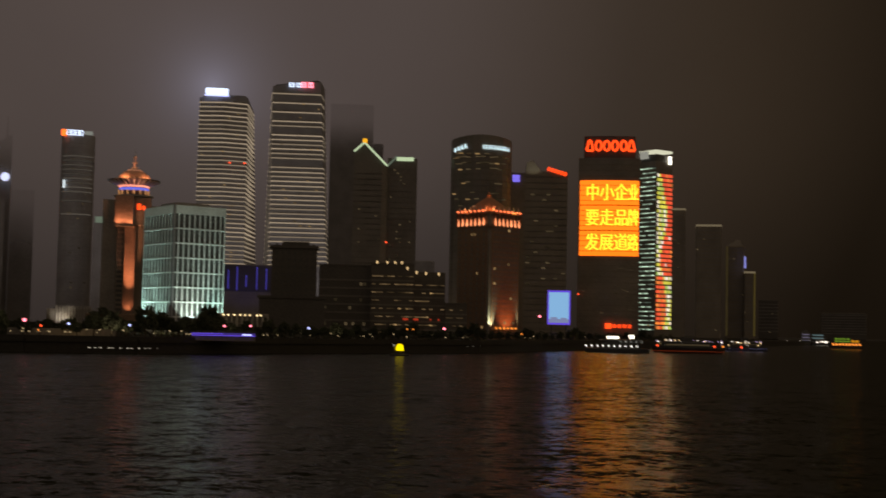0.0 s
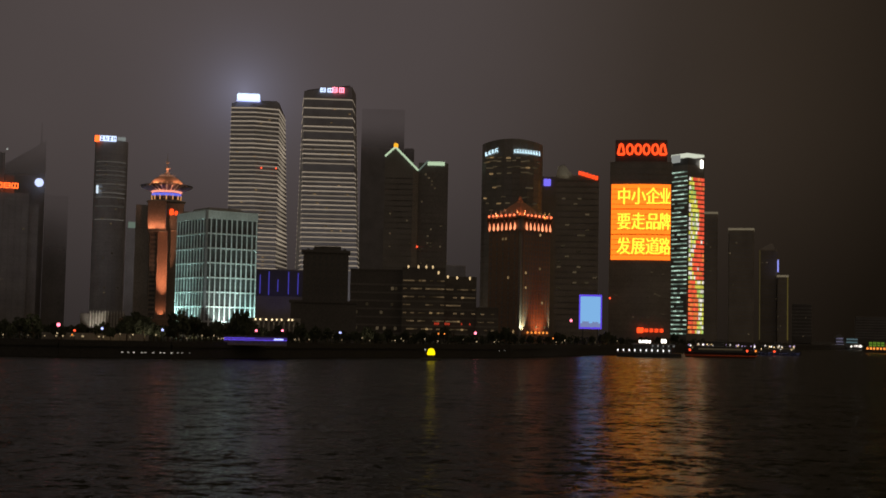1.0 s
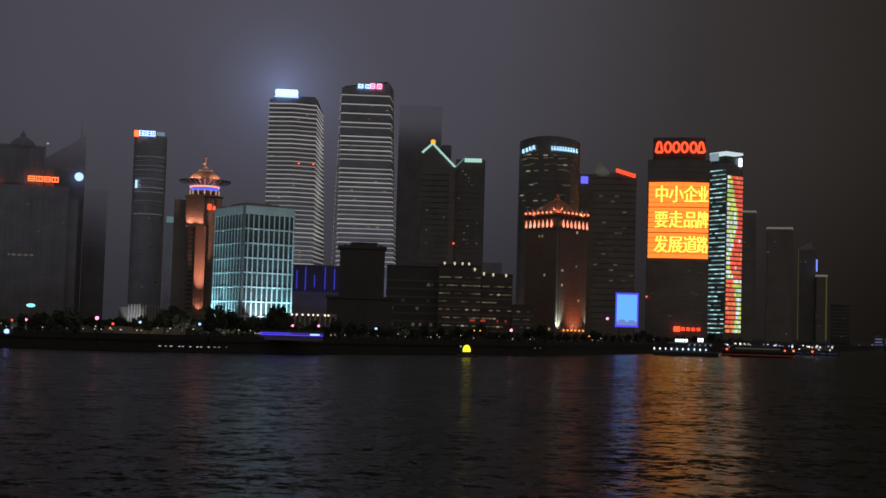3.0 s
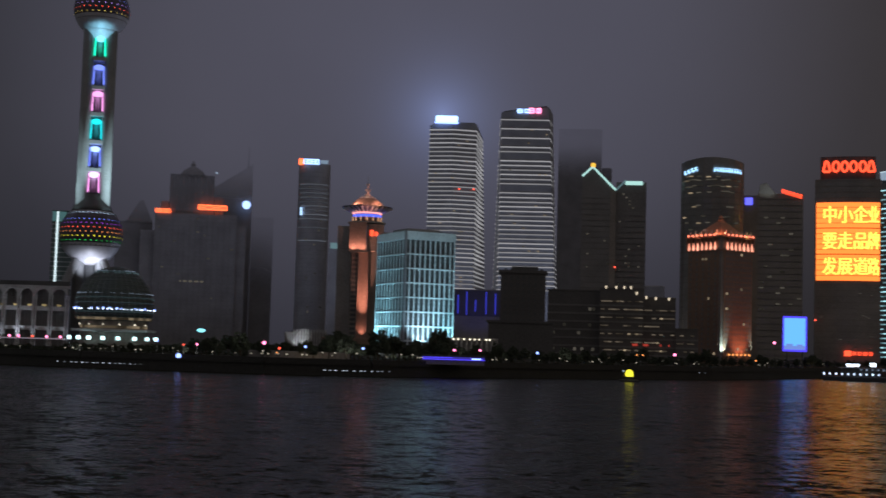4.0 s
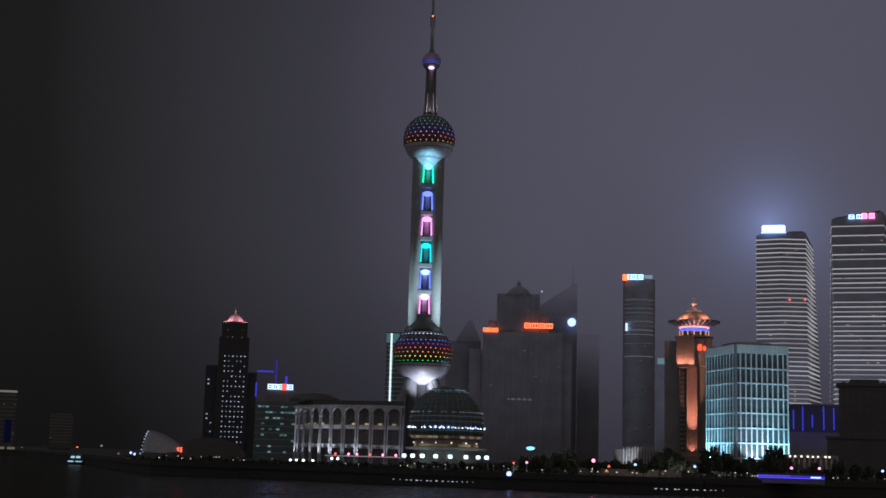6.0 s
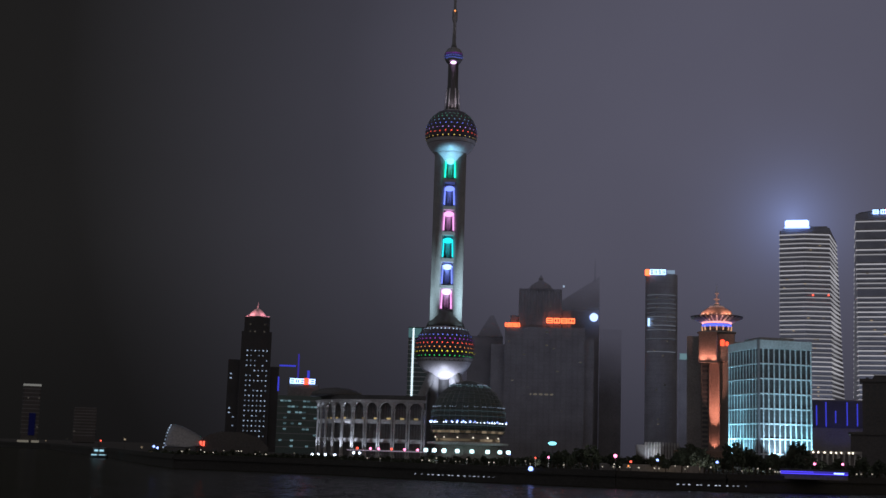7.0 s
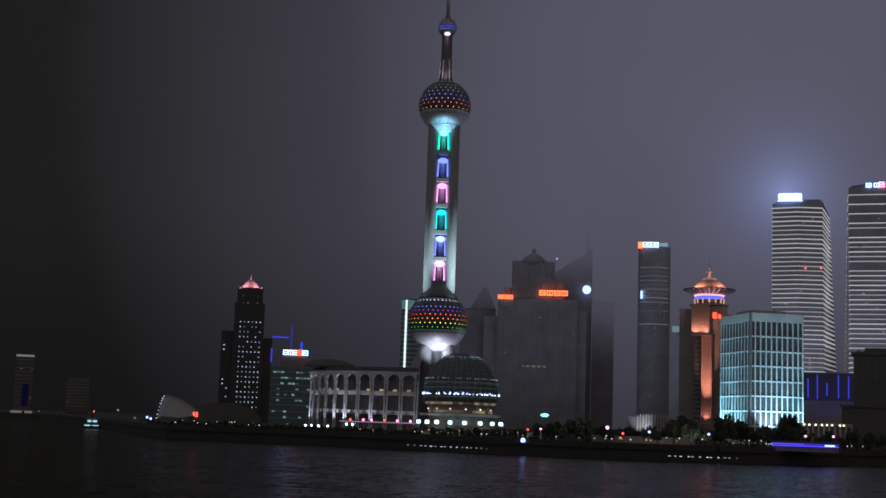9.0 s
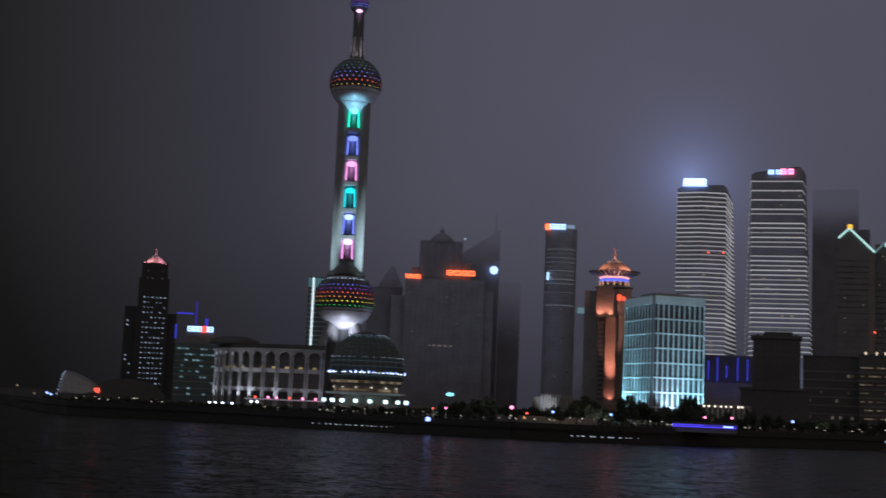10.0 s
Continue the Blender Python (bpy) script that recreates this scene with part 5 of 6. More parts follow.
    s.add("round_lamp", ball(bmesh.new(), (X(-18.53), -6, Z(5.79)), 4.6, None, 20, 12), lamp_mat("round_lamp", (0.42, 0.56, 1.0), 2.0), "round white-blue lamp")
    # the rounded bank tower
    s = Site("distant_tower", -15.68, 1350, "dim curved tower with a white and orange roof sign", "skyscraper", group="distant towers")
    X, Z = s.x, s.z
    hw = X(-15.0)
    poly = [(hw * math.sin(radians(-90 + 15 * i)), 16 - 16 * math.cos(radians(-90 + 15 * i))) for i in range(13)] + [(hw, 34), (-hw, 34)]
    s.add("body", loft(bmesh.new(), poly, poly, 0, Z(7.72)), HAZE_GREY)
    bm = bmesh.new()
    z = Z(1.2)
    while z < Z(7.4):
        loft(bm, [(x * 1.01, y - 0.3) for x, y in poly], [(x * 1.01, y - 0.3) for x, y in poly], z, z + 0.7)
        z += 4.4
    tagged(s.add("slab_edges", bm, HAZE_DARK), kind="stuff")
    z, rng, faint = Z(4.4), random.Random(17), lamp_mat("faint_floor_light", (0.9, 0.92, 1.0), 0.085, 0.5)
    ring = [(x * 1.015, y - 0.5) for x, y in poly[2:-4]] + [(hw * 0.6, 30), (-hw * 0.6, 30)]
    while z < Z(6.9):
        if rng.random() < 0.75:
            s.add("floor_light", loft(bmesh.new(), ring, ring, z, z + 0.8), faint)
        z += 4.4
    s.add("sign", bevel(bx(X(-16.38), X(-16.18), 2.2, 4.0, Z(7.64), Z(7.90)), 0.5), L_RED_FAR, "orange sign block")
    sign_bars(s, X(-16.17), X(-15.5), -0.6, Z(7.66), Z(7.88), 4, L_SIGN_WHITE, gap=0.02, label="white sign blocks")
    s.add("crown_light", bx(X(-15.46), X(-15.12), 0.5, 4, Z(7.72), Z(7.86)), lamp_mat("pale_crown_light", (0.6, 0.75, 0.9), 0.35))
    s.add("side_lamp", bx(X(-16.25), X(-16.16), 1, 5, Z(5.5), Z(5.82)), lamp_mat("side_lamp", (0.5, 0.7, 1.0), 1.6))
    lit_windows(s, 30, 10, X(-16.1), X(-15.2), 30, Z(7.2), -0.5, L_DIM, 0.05, 0.7, 0.3, seed=90)
    q = Site("distant_tower", -14.6, 1300, "dim tower with a pale teal roof sign", "skyscraper", group="distant towers")
    q.add("body", bx(q.x(-14.97), q.x(-14.2), 0, 20, 0, q.z(4.1)), HAZE_DARK)
    q.add("sign", bx(q.x(-14.9), q.x(-14.5), -1, 0, q.z(4.1), q.z(4.35)), L_TEAL)
    q = Site("hall", -15.7, 900, "low hall with dimly floodlit columns", "building")
    q.add("body", bx(q.x(-16.7), q.x(-14.9), 0, 20, 0, q.z(0.5)), CONCRETE)
    me = mesh_of("column", lathe(bmesh.new(), [(0.5, 0), (0.5, q.z(0.62))], 8), PALE_STONE)
    for i in range(12):
        piece("column", me, q.ob, q.x(-16.3) + i * 1.9, -1, 0)
    flood("floodlight", q, (q.x(-16.15), -9, 2), (q.x(-16.15), 0, q.z(0.4)), 4200, (0.95, 0.97, 1.0), 75)
    flood("floodlight", q, (q.x(-15.85), -4, 2), (q.x(-15.85), 0, q.z(0.4)), 3000, (1, 0.97, 0.95), 60)
    # far left, down the river
    s = plain(-42.25, -41.57, 2.15, 1500, "dim far tower with a blue strip", "band", mat=DEEP_STONE, seed=12)
    s.add("blue_strip", bx(s.x(-41.95), s.x(-41.7), -0.8, -0.2, s.z(0.1), s.z(1.0)), lamp_mat("dim_blue_strip", (0.15, 0.15, 0.8), 0.016))
    s.add("base_light", bx(s.x(-42.35), s.x(-41.9), -3, -1, s.z(-0.2), s.z(-0.1)), lamp_mat("base_light", (1, 0.85, 0.6), 0.13))
    s.add("base_light", bx(s.x(-41.8), s.x(-41.5), -3, -1, s.z(-0.2), s.z(-0.1)), lamp_mat("base_light", (1, 0.85, 0.6), 0.13))
    plain(-40.2, -39.3, 1.3, 1900, "dim far tower down the river", None, mat=DEEP_STONE, seed=13)


far_towers()


# ---- congress centre with colonnade and glass globe ----
def congress_centre():
    s = Site("congress_hall", -28.0, 720, "pale stone hall with a tall floodlit arcade", "building")
    X, Z = s.x, s.z
    x1, H, R, n = X(-25.7), Z(2.08), 59.0, 10
    step = radians(7.95)
    turn = lambda k: k * step

    def on_arc(k, out=0.0):
        """The place k bays along the curved front, out metres before it."""
        return x1 - (R + out) * math.sin(turn(k)), R - (R + out) * math.cos(turn(k))

    def drum(r_out, z0, z1, name, mat, label=""):
        ring = [on_arc(-0.15 + q * (n + 0.3) / 30, r_out) for q in range(31)]
        ring = ring[::-1] + [(ring[0][0], R + 6), (ring[-1][0] + 2, R + 6)]
        return s.add(name, loft(bmesh.new(), ring, ring, z0, z1), mat, label)

    drum(-5.0, 0, H - 1.2, "body", DARK_GLASS)
    drum(1.2, H - 1.3, H - 0.5, "cornice", PALE_STONE)
    drum(1.7, H - 0.5, H, "cornice", PALE_STONE)
    drum(-1.5, H, H + 2.4, "roof", DARK_METAL, "dark low roof behind the cornice")
    s.add("roof_drum", lathe(bmesh.new(), [(15, H + 2), (14, H + 4.5), (8, H + 6.6), (1, H + 7.4)], 32, X(-29.5), 44), DARK_METAL, smooth=True)
    for z0, z1 in ((Z(1.06), Z(1.13)), (Z(0.24), Z(0.31))):
        for k in range(n):
            (xa, ya), (xb, yb), (xc, yc), (xd, yd) = on_arc(k, -0.6), on_arc(k + 1, -0.6), on_arc(k + 1, -5), on_arc(k, -5)
            q = [(xb, yb), (xa, ya), (xd, yd), (xc, yc)]
            s.add("floor_slab", loft(bmesh.new(), q, q, z0, z1), PALE_STONE)
    dx = 2 * R * math.sin(step / 2)
    shaft = [(0.85, 0), (0.85, 1.2), (0.5, 1.5), (0.44, H - 6.5), (0.66, H - 5.6), (0.66, H - 5.0)]
    col = mesh_of("column", lathe(bmesh.new(), shaft, 12), PALE_STONE)
    for k in range(n + 1):
        for o in (-0.085, 0.085):
            x, y = on_arc(k + o)
            piece("column", col, s.ob, x, y, 0)

    def arch():
        bm = bmesh.new()
        r, zc = dx / 2 - 0.75, H - 5.0
        for k in range(10):
            a0, a1 = math.pi * k / 10, math.pi * (k + 1) / 10
            q = [(r * math.cos(a0), zc + r * math.sin(a0)), (r * math.cos(a1), zc + r * math.sin(a1))]
            vs = []
            for y in (-0.8, 0.8):
                vs += [bm.verts.new((q[0][0], y, q[0][1])), bm.verts.new((q[1][0], y, q[1][1])), *(bm.verts.new((dx / 2 * max(-1, min(1, 1.5 * math.cos(a))), y, zc + (H - 1.35 - zc) * min(1, 1.5 * math.sin(a)))) for a in (a1, a0))]
            bm.faces.new(vs[:4])
            bm.faces.new(vs[7:3:-1])
            bm.faces.new((vs[0], vs[1], vs[5], vs[4]))
        bmesh.ops.remove_doubles(bm, verts=bm.verts, dist=0.01)
        return mesh_of("arch", bm, PALE_STONE)

    am = arch()
    lamp = lamp_mat("gold_window", (1, 0.72, 0.30), 0.30, 0.6)
    glow_me = mesh_of("lit_window", bx(-1.1, 1.1, -0.2, 0, -0.55, 0.55), lamp)
    bar = mesh_of("glazing_bar", bx(-0.09, 0.09, -0.15, 0, 0, Z(1.9)), GREY_METAL)
    post = mesh_of("balustrade", bx(-dx / 2 + 1.1, dx / 2 - 1.1, -0.2, 0.2, 0, 1.3), PALE_STONE)
    for k in range(n):
        spin = turn(k + 0.5)
        for name, me, out, z in (("arch", am, 0, 0), ("lit_window", glow_me, -4.75, Z(1.28)), ("balustrade", post, -0.5, Z(0.31)), ("balustrade", post, -0.5, Z(1.13))):
            x, y = on_arc(k + 0.5, out)
            piece(name, me, s.ob, x, y, z).rotation_euler = (0, 0, -spin)
        for o in (0.2, 0.4, 0.6, 0.8):
            x, y = on_arc(k + o, -4.9)
            piece("glazing_bar", bar, s.ob, x, y, 0).rotation_euler = (0, 0, -spin)
    cool = (0.86, 0.89, 1.0)
    for k, p in ((0.1, 1800), (1, 2200), (2, 2000), (3, 7800), (4, 3200), (5, 14000), (6, 12000), (7, 4200), (8, 3200), (9.2, 11000), (10, 14000)):
        flood("floodlight", s, (*on_arc(k, 3.4), 1.0), (*on_arc(k, 0), 17), p, cool, 48)
    # long canopy with red and white lamps at the foot
    c = Site("entrance_canopy", -27.5, 700, "long low canopy with red and white lamps", "canopy")
    c.add("roof", bx(c.x(-28.9), c.x(-25.5), 0, 6, 3.6, 4.2), WHITE_METAL)
    for k in range(8):
        c.add("post", bx(c.x(-28.8) + k * 5.7 - 0.2, c.x(-28.8) + k * 5.7 + 0.2, 1, 1.4, 0, 3.6), GREY_METAL)
    for az, m in ((-28.45, L_REDLAMP), (-27.9, L_PINK), (-27.55, L_PINK), (-27.0, L_REDLAMP), (-26.45, L_PINK), (-25.9, L_PINK), (-28.6, L_WHITE), (-28.35, L_WHITE)):
        c.add("lamp", ball(bmesh.new(), (c.x(az), -0.5, 4.9 if m is not L_WHITE else 2.4), 0.62), m)
    c.add("edge_light", bx(c.x(-28.9), c.x(-25.5), -0.15, 0, 3.7, 4.0), lamp_mat("canopy_edge", (0.9, 0.7, 0.8), 0.3))
    for az in (-30.35, -30.1, -29.8, -29.4):
        c.add("foot_lamp", ball(bmesh.new(), (c.x(az), 4, 1.0), 0.6), L_WHITE)
    # the glass globe
    g = Site("glass_globe", -23.78, 715, "dark glass globe building ringed with blue-white lamps", "building")
    X, Z = g.x, g.z
    R = X(-22.18)
    cz = Z(1.25)
    prof = [(R * math.cos(radians(a)), cz + R * 1.08 * math.sin(radians(a))) for a in range(-18, 87, 7)]
    body = g.add("globe", lathe(bmesh.new(), prof, 48, 0, 0), paint("globe_glass", (0.06, 0.085, 0.08), rough=0.3, bump=0.03), smooth=True)
    for a in range(-16, 84, 7):
        rr, zz = R * math.cos(radians(a)) + 0.05, cz + R * 1.08 * math.sin(radians(a))
        g.add("glazing_ring", lathe(bmesh.new(), [(rr - 0.2, zz - 0.14), (rr + 0.14, zz), (rr - 0.2, zz + 0.14)], 48), GREY_METAL, parent=body)
    for k in range(36):
        bm = bmesh.new()
        th = 2 * math.pi * k / 36
        for a in range(-16, 80, 12):
            p = [Vector((R * 1.004 * math.cos(radians(b)) * math.cos(th), R * 1.004 * math.cos(radians(b)) * math.sin(th), cz + R * 1.084 * math.sin(radians(b)))) for b in (a, a + 12)]
            rod(bm, p[0], p[1], 0.1, 4)
        g.add("glazing_bar", bm, GREY_METAL, parent=body)
    for el, n, r, mat in ((2.78, 44, 0.36, L_COOL), (2.7, 34, 0.28, L_TEAL), (1.84, 74, 0.27, L_COOL), (1.62, 46, 0.18, L_TEAL), (1.22, 40, 0.52, L_BLUELAMP), (1.18, 60, 0.34, L_WHITE), (0.85, 40, 0.3, L_DIM)):
        zz = Z(el)
        t = (zz - cz) / (R * 1.08)
        rr = R * math.sqrt(max(0.05, 1 - t * t)) + 0.3
        bm = bmesh.new()
        rng = random.Random(int(el * 100))
        for k in range(n):
            if rng.random() < 0.8:
                th = 2 * math.pi * (k + rng.random() * 0.5) / n
                bmesh.ops.create_icosphere(bm, subdivisions=1, radius=r * rng.uniform(0.6, 1.2), matrix=Matrix.Translation((rr * math.cos(th), rr * math.sin(th), zz)))
        tagged(g.add("lamp_ring", bm, mat, parent=body), kind="stuff")
    for el, h in ((2.74, 0.3), (1.66, 0.3), (1.45, 0.25), (1.06, 0.35)):
        zz = Z(el)
        rr = R * math.sqrt(max(0.05, 1 - ((zz - cz) / (R * 1.08)) ** 2)) + 0.12
        g.add("floor_light", lathe(bmesh.new(), [(rr, zz), (rr + 0.1, zz + h / 2), (rr, zz + h)], 48), lamp_mat("floor_light", (0.5, 0.7, 0.72), 0.07), parent=body)
    g.add("drum", lathe(bmesh.new(), [(R * 0.86, 0), (R * 0.86, Z(0.75))], 40), DARK_STONE)
    g.add("terrace", lathe(bmesh.new(), [(R * 1.06, Z(0.26)), (R * 1.08, Z(0.3)), (R * 1.08, Z(0.36)), (R * 0.9, Z(0.37))], 48), WHITE_METAL, "pale terrace slab")
    warm = mesh_of("lit_window", bx(-1.25, 1.25, -0.2, 0.1, -0.65, 0.65), lamp_mat("terrace_window", (1, 0.72, 0.42), 0.13, 0.85))
    bulb = mesh_of("lamp", ball(bmesh.new(), (0, 0, 0), 0.4), lamp_mat("terrace_lamp", (1, 0.85, 0.6), 1.3, 0.4))
    for el, rr in ((0.46, R * 0.87), (0.8, R * 0.965)):
        for k in range(17):
            th = radians(-158 + 136 * k / 16)
            ob = piece("lit_window", warm, g.ob, rr * math.cos(th), rr * math.sin(th), Z(el))
            ob.rotation_euler = (0, 0, th + math.pi / 2)
            if k % 3 == 0 and el < 0.5:
                piece("lamp", bulb, g.ob, R * 0.92 * math.cos(th), R * 0.92 * math.sin(th), Z(0.56))
    base = mesh_of("entrance_light", bevel(bx(-1.1, 1.1, -0.3, 0.3, -0.95, 0.95), 0.35), lamp_mat("entrance_light", (0.7, 0.98, 0.92), 2.2, 0.4))
    for az in (-25.5, -25.15, -24.75, -24.2, -23.6, -22.95, -22.45, -22.1):
        piece("entrance_light", base, g.ob, X(az), -R * 1.02, Z(0.0))
    g.add("base_ring", lathe(bmesh.new(), [(R * 1.0, 0), (R * 1.0, Z(-0.1))], 40), DARK_STONE)


congress_centre()


# ---- left bank: slim tower, glass block, shell roof ----
def left_bank():
    s = Site("residential_tower", -32.92, 1000, "dark tower with a pink-lit dome and grids of small windows", "tower")
    X, Z = s.x, s.z
    s.add("body", bx(X(-33.55), X(-32.28), 0, 22, 0, Z(4.75)), BLACK_STONE)
    s.add("upper_stage", bx(X(-33.46), X(-32.38), 2, 20, Z(4.75), Z(5.42)), BLACK_STONE)
    s.add("wing", bx(X(-34.05), X(-33.57), 3, 22, 0, Z(3.55)), BLACK_STONE)
    s.add("wing", bx(X(-32.26), X(-31.9), 3, 22, 0, Z(3.3)), BLACK_STONE)
    s.add("dome", lathe(bmesh.new(), [(7.2, Z(5.42)), (6.9, Z(5.44)), (5.6, Z(5.55)), (4.0, Z(5.66)), (2.2, Z(5.74)), (0.7, Z(5.79)), (0.35, Z(5.9)), (0.12, Z(6.05))], 10, 0, 10), PALE_STONE, "pale dome washed with pink light")
    flood("floodlight", s, (-9, 0.5, Z(5.44)), (0, 9, Z(5.62)), 9000, (1.0, 0.30, 0.32), 80)
    flood("floodlight", s, (9, 0.5, Z(5.44)), (0, 9, Z(5.62)), 7000, (1.0, 0.30, 0.36), 80)
    lit_windows(s, 18, 6, X(-33.36), X(-32.36), Z(0.25), Z(4.05), -0.15, L_COOL, 0.82, 0.28, 0.21, seed=101)
    lit_windows(s, 3, 4, X(-33.3), X(-32.5), Z(4.3), Z(5.2), -0.1, L_DIM, 0.4, 0.3, 0.2, seed=103)
    lit_windows(s, 16, 2, X(-34.0), X(-33.65), Z(0.5), Z(3.4), 2.9, L_COOL, 0.25, 0.4, 0.25, seed=104)
    g = Site("glass_office", -31.1, 900, "teal glass office with a lit roof sign and blue mast", "office building")
    X, Z = g.x, g.z
    g.add("body", bx(X(-31.9), X(-30.0), 0, 30, 0, Z(2.1)), TEAL_GLASS)
    g.add("upper_stage", bx(X(-31.5), X(-30.2), 3, 28, Z(2.1), Z(2.6)), DARK_GLASS)
    floor_lines(g, 4, Z(2.0), 4.4, X(-31.88), X(-30.02), 0.2, 29, GREY_METAL, 0.25, 0.5)
    lit_windows(g, 9, 10, X(-31.8), X(-30.2), 3, Z(2.0), -0.2, L_TEAL, 0.26, 0.8, 0.3, seed=110)
    sign_bars(g, X(-31.42), X(-30.35), 2.2, Z(2.62), Z(2.84), 5, L_SIGN_WHITE, gap=0.02, label="white roof sign")
    g.add("sign_middle", bx(X(-30.83), X(-30.62), 1.4, 2.2, Z(2.6), Z(2.86)), L_RED, "red middle of the sign")
    g.add("mast", rod(bmesh.new(), (X(-31.09), 6, Z(2.6)), (X(-31.09), 6, Z(3.9)), 0.5), lamp_mat("dim_blue_mast", (0.12, 0.08, 0.8), 0.3), "dim blue lit mast")
    g.add("mast_arm", rod(bmesh.new(), (X(-31.9), 6, Z(3.38)), (X(-31.2), 6, Z(3.38)), 0.5), L_BLUE_DIM)
    g.add("mast", rod(bmesh.new(), (X(-30.65), 6, Z(2.8)), (X(-30.65), 6, Z(3.2)), 0.8), L_BLUE_DIM)
    g.add("side_mast", bx(X(-31.94), X(-31.88), 5, 7, Z(2.3), Z(2.9)), L_BLUE_DIM)
    # shell roof by the water
    h = Site("shell_pavilion", -35.6, 600, "white shell-shaped roof edged with lamps", "pavilion")
    X, Z = h.x, h.z
    bm = bmesh.new()
    rows = []
    for i in range(9):
        u = i / 8
        ring = []
        for j in range(9):
            v = j / 8
            x = X(-36.5) + (X(-36.2) - X(-36.5)) * v + (X(-34.55) - X(-36.2)) * u * (0.55 + 0.45 * v)
            zz = Z(-0.22) + (Z(0.72) - Z(-0.22)) * math.sin(v * math.pi / 2) * (1 - u ** 1.6 * 0.9)
            ring.append(bm.verts.new((x, 10 * v + 4 * u, zz)))
        rows.append(ring)
    for a, b in zip(rows, rows[1:]):
        for j in range(8):
            bm.faces.new((a[j], a[j + 1], b[j + 1], b[j]))
    sh = h.add("shell", bm, GREY_METAL, smooth=True)
    md = sh.modifiers.new("thickness", "SOLIDIFY")
    md.thickness = 0.5
    for j in range(10):
        v = j / 9
        h.add("edge_lamp", ball(bmesh.new(), (X(-36.5) + (X(-36.2) - X(-36.5)) * v - 0.3, 10 * v - 0.6, Z(-0.22) + (Z(0.72) - Z(-0.22)) * math.sin(v * math.pi / 2)), 0.32), L_COOL)
    flood("floodlight", h, (X(-36.6), -14, 2), (X(-35.8), 5, 8), 500, (0.8, 0.8, 1), 70)
    k = Site("riverside_hall", -33.6, 610, "dark hall with a low curved roof", "building")
    X, Z = k.x, k.z
    prof = [(X(-35.2), Z(0.0)), (X(-34.7), Z(0.35)), (X(-34.2), Z(0.5)), (X(-33.4), Z(0.5)), (X(-32.6), Z(0.3)), (X(-32.2), Z(-0.1))]
    bm = bmesh.new()
    f = [bm.verts.new((prof[0][0], 0, 0))] + [bm.verts.new((x, 0, z)) for x, z in prof] + [bm.verts.new((prof[-1][0], 0, 0))]
    b = [bm.verts.new(v.co + Vector((0, 24, 0))) for v in f]
    bm.faces.new(f)
    bm.faces.new(b[::-1])
    for i in range(len(f)):
        bm.faces.new((f[i], f[(i + 1) % len(f)], b[(i + 1) % len(f)], b[i]))
    k.add("hall", bm, DEEP_STONE)
    for az in (-35.0, -34.88):
        k.add("red_lamp", bx(k.x(az) - 0.4, k.x(az) + 0.4, -0.6, 0, k.z(-0.12), k.z(0.08)), L_REDLAMP)
    for az, el in ((-36.75, -0.25), (-36.9, -0.2)):
        h.add("blue_lamp", ball(bmesh.new(), (h.x(az), -4, h.z(el)), 0.5), L_BLUELAMP)


left_bank()


# ---- quay lights, trees, boats ----
def tree(seed, h):
    rng = random.Random(seed)
    t = tagged(new("tree"), "dark leafy riverside tree on the bank", "tree", "riverside trees")
    bm = bmesh.new()
    rod(bm, (0, 0, 0), (0.15, 0, h * 0.3), 0.28, 7)
    rod(bm, (0.15, 0, h * 0.3), (0.0, 0.1, h * 0.6), 0.2, 6)
    for i in range(6):
        a = i * 1.05 + rng.random()
        rod(bm, (0.1, 0, h * (0.3 + 0.04 * i)), (h * 0.26 * math.cos(a), h * 0.26 * math.sin(a), h * (0.52 + 0.06 * i)), 0.09, 5)
    part("trunk", bm, BARK, t)
    verts, faces = [], []
    for i in range(420):
        th, ph, rad = rng.uniform(0, 6.283), math.acos(rng.uniform(-0.85, 1)), rng.uniform(0.45, 1.0) ** 0.6
        lump = 1 + 0.28 * math.sin(3 * th + seed) * math.sin(2.3 * ph + seed)
        c = Vector((math.cos(th) * math.sin(ph) * h * 0.34, math.sin(th) * math.sin(ph) * h * 0.34, math.cos(ph) * h * 0.36)) * rad * lump + Vector((0, 0, h * 0.66))
        q = Euler((rng.uniform(0, 6), rng.uniform(0, 6), rng.uniform(0, 6))).to_matrix()
        r = h * rng.uniform(0.035, 0.075)
        k = len(verts)
        verts += [c + q @ Vector(p) * r for p in ((-1, -0.5, 0), (0.2, -0.7, 0.2), (1, 0.1, 0), (0.3, 0.8, -0.2), (-0.8, 0.5, 0.1))]
        faces.append(tuple(range(k, k + 5)))
    me = bpy.data.meshes.new("crown")
    me.from_pydata([tuple(v) for v in verts], [], faces)
    me.materials.append(LEAF)
    part("crown", me, LEAF, t)
    return t


def shore(az):
    b = bank_line()
    return float(np.interp(az, [p[0] for p in b], [p[1] for p in b]))


def polar(az, d, z=GROUND, turn=0.0):
    return pose(d * math.sin(radians(az)), d * math.cos(radians(az)), z, 0, 0, -az + turn)


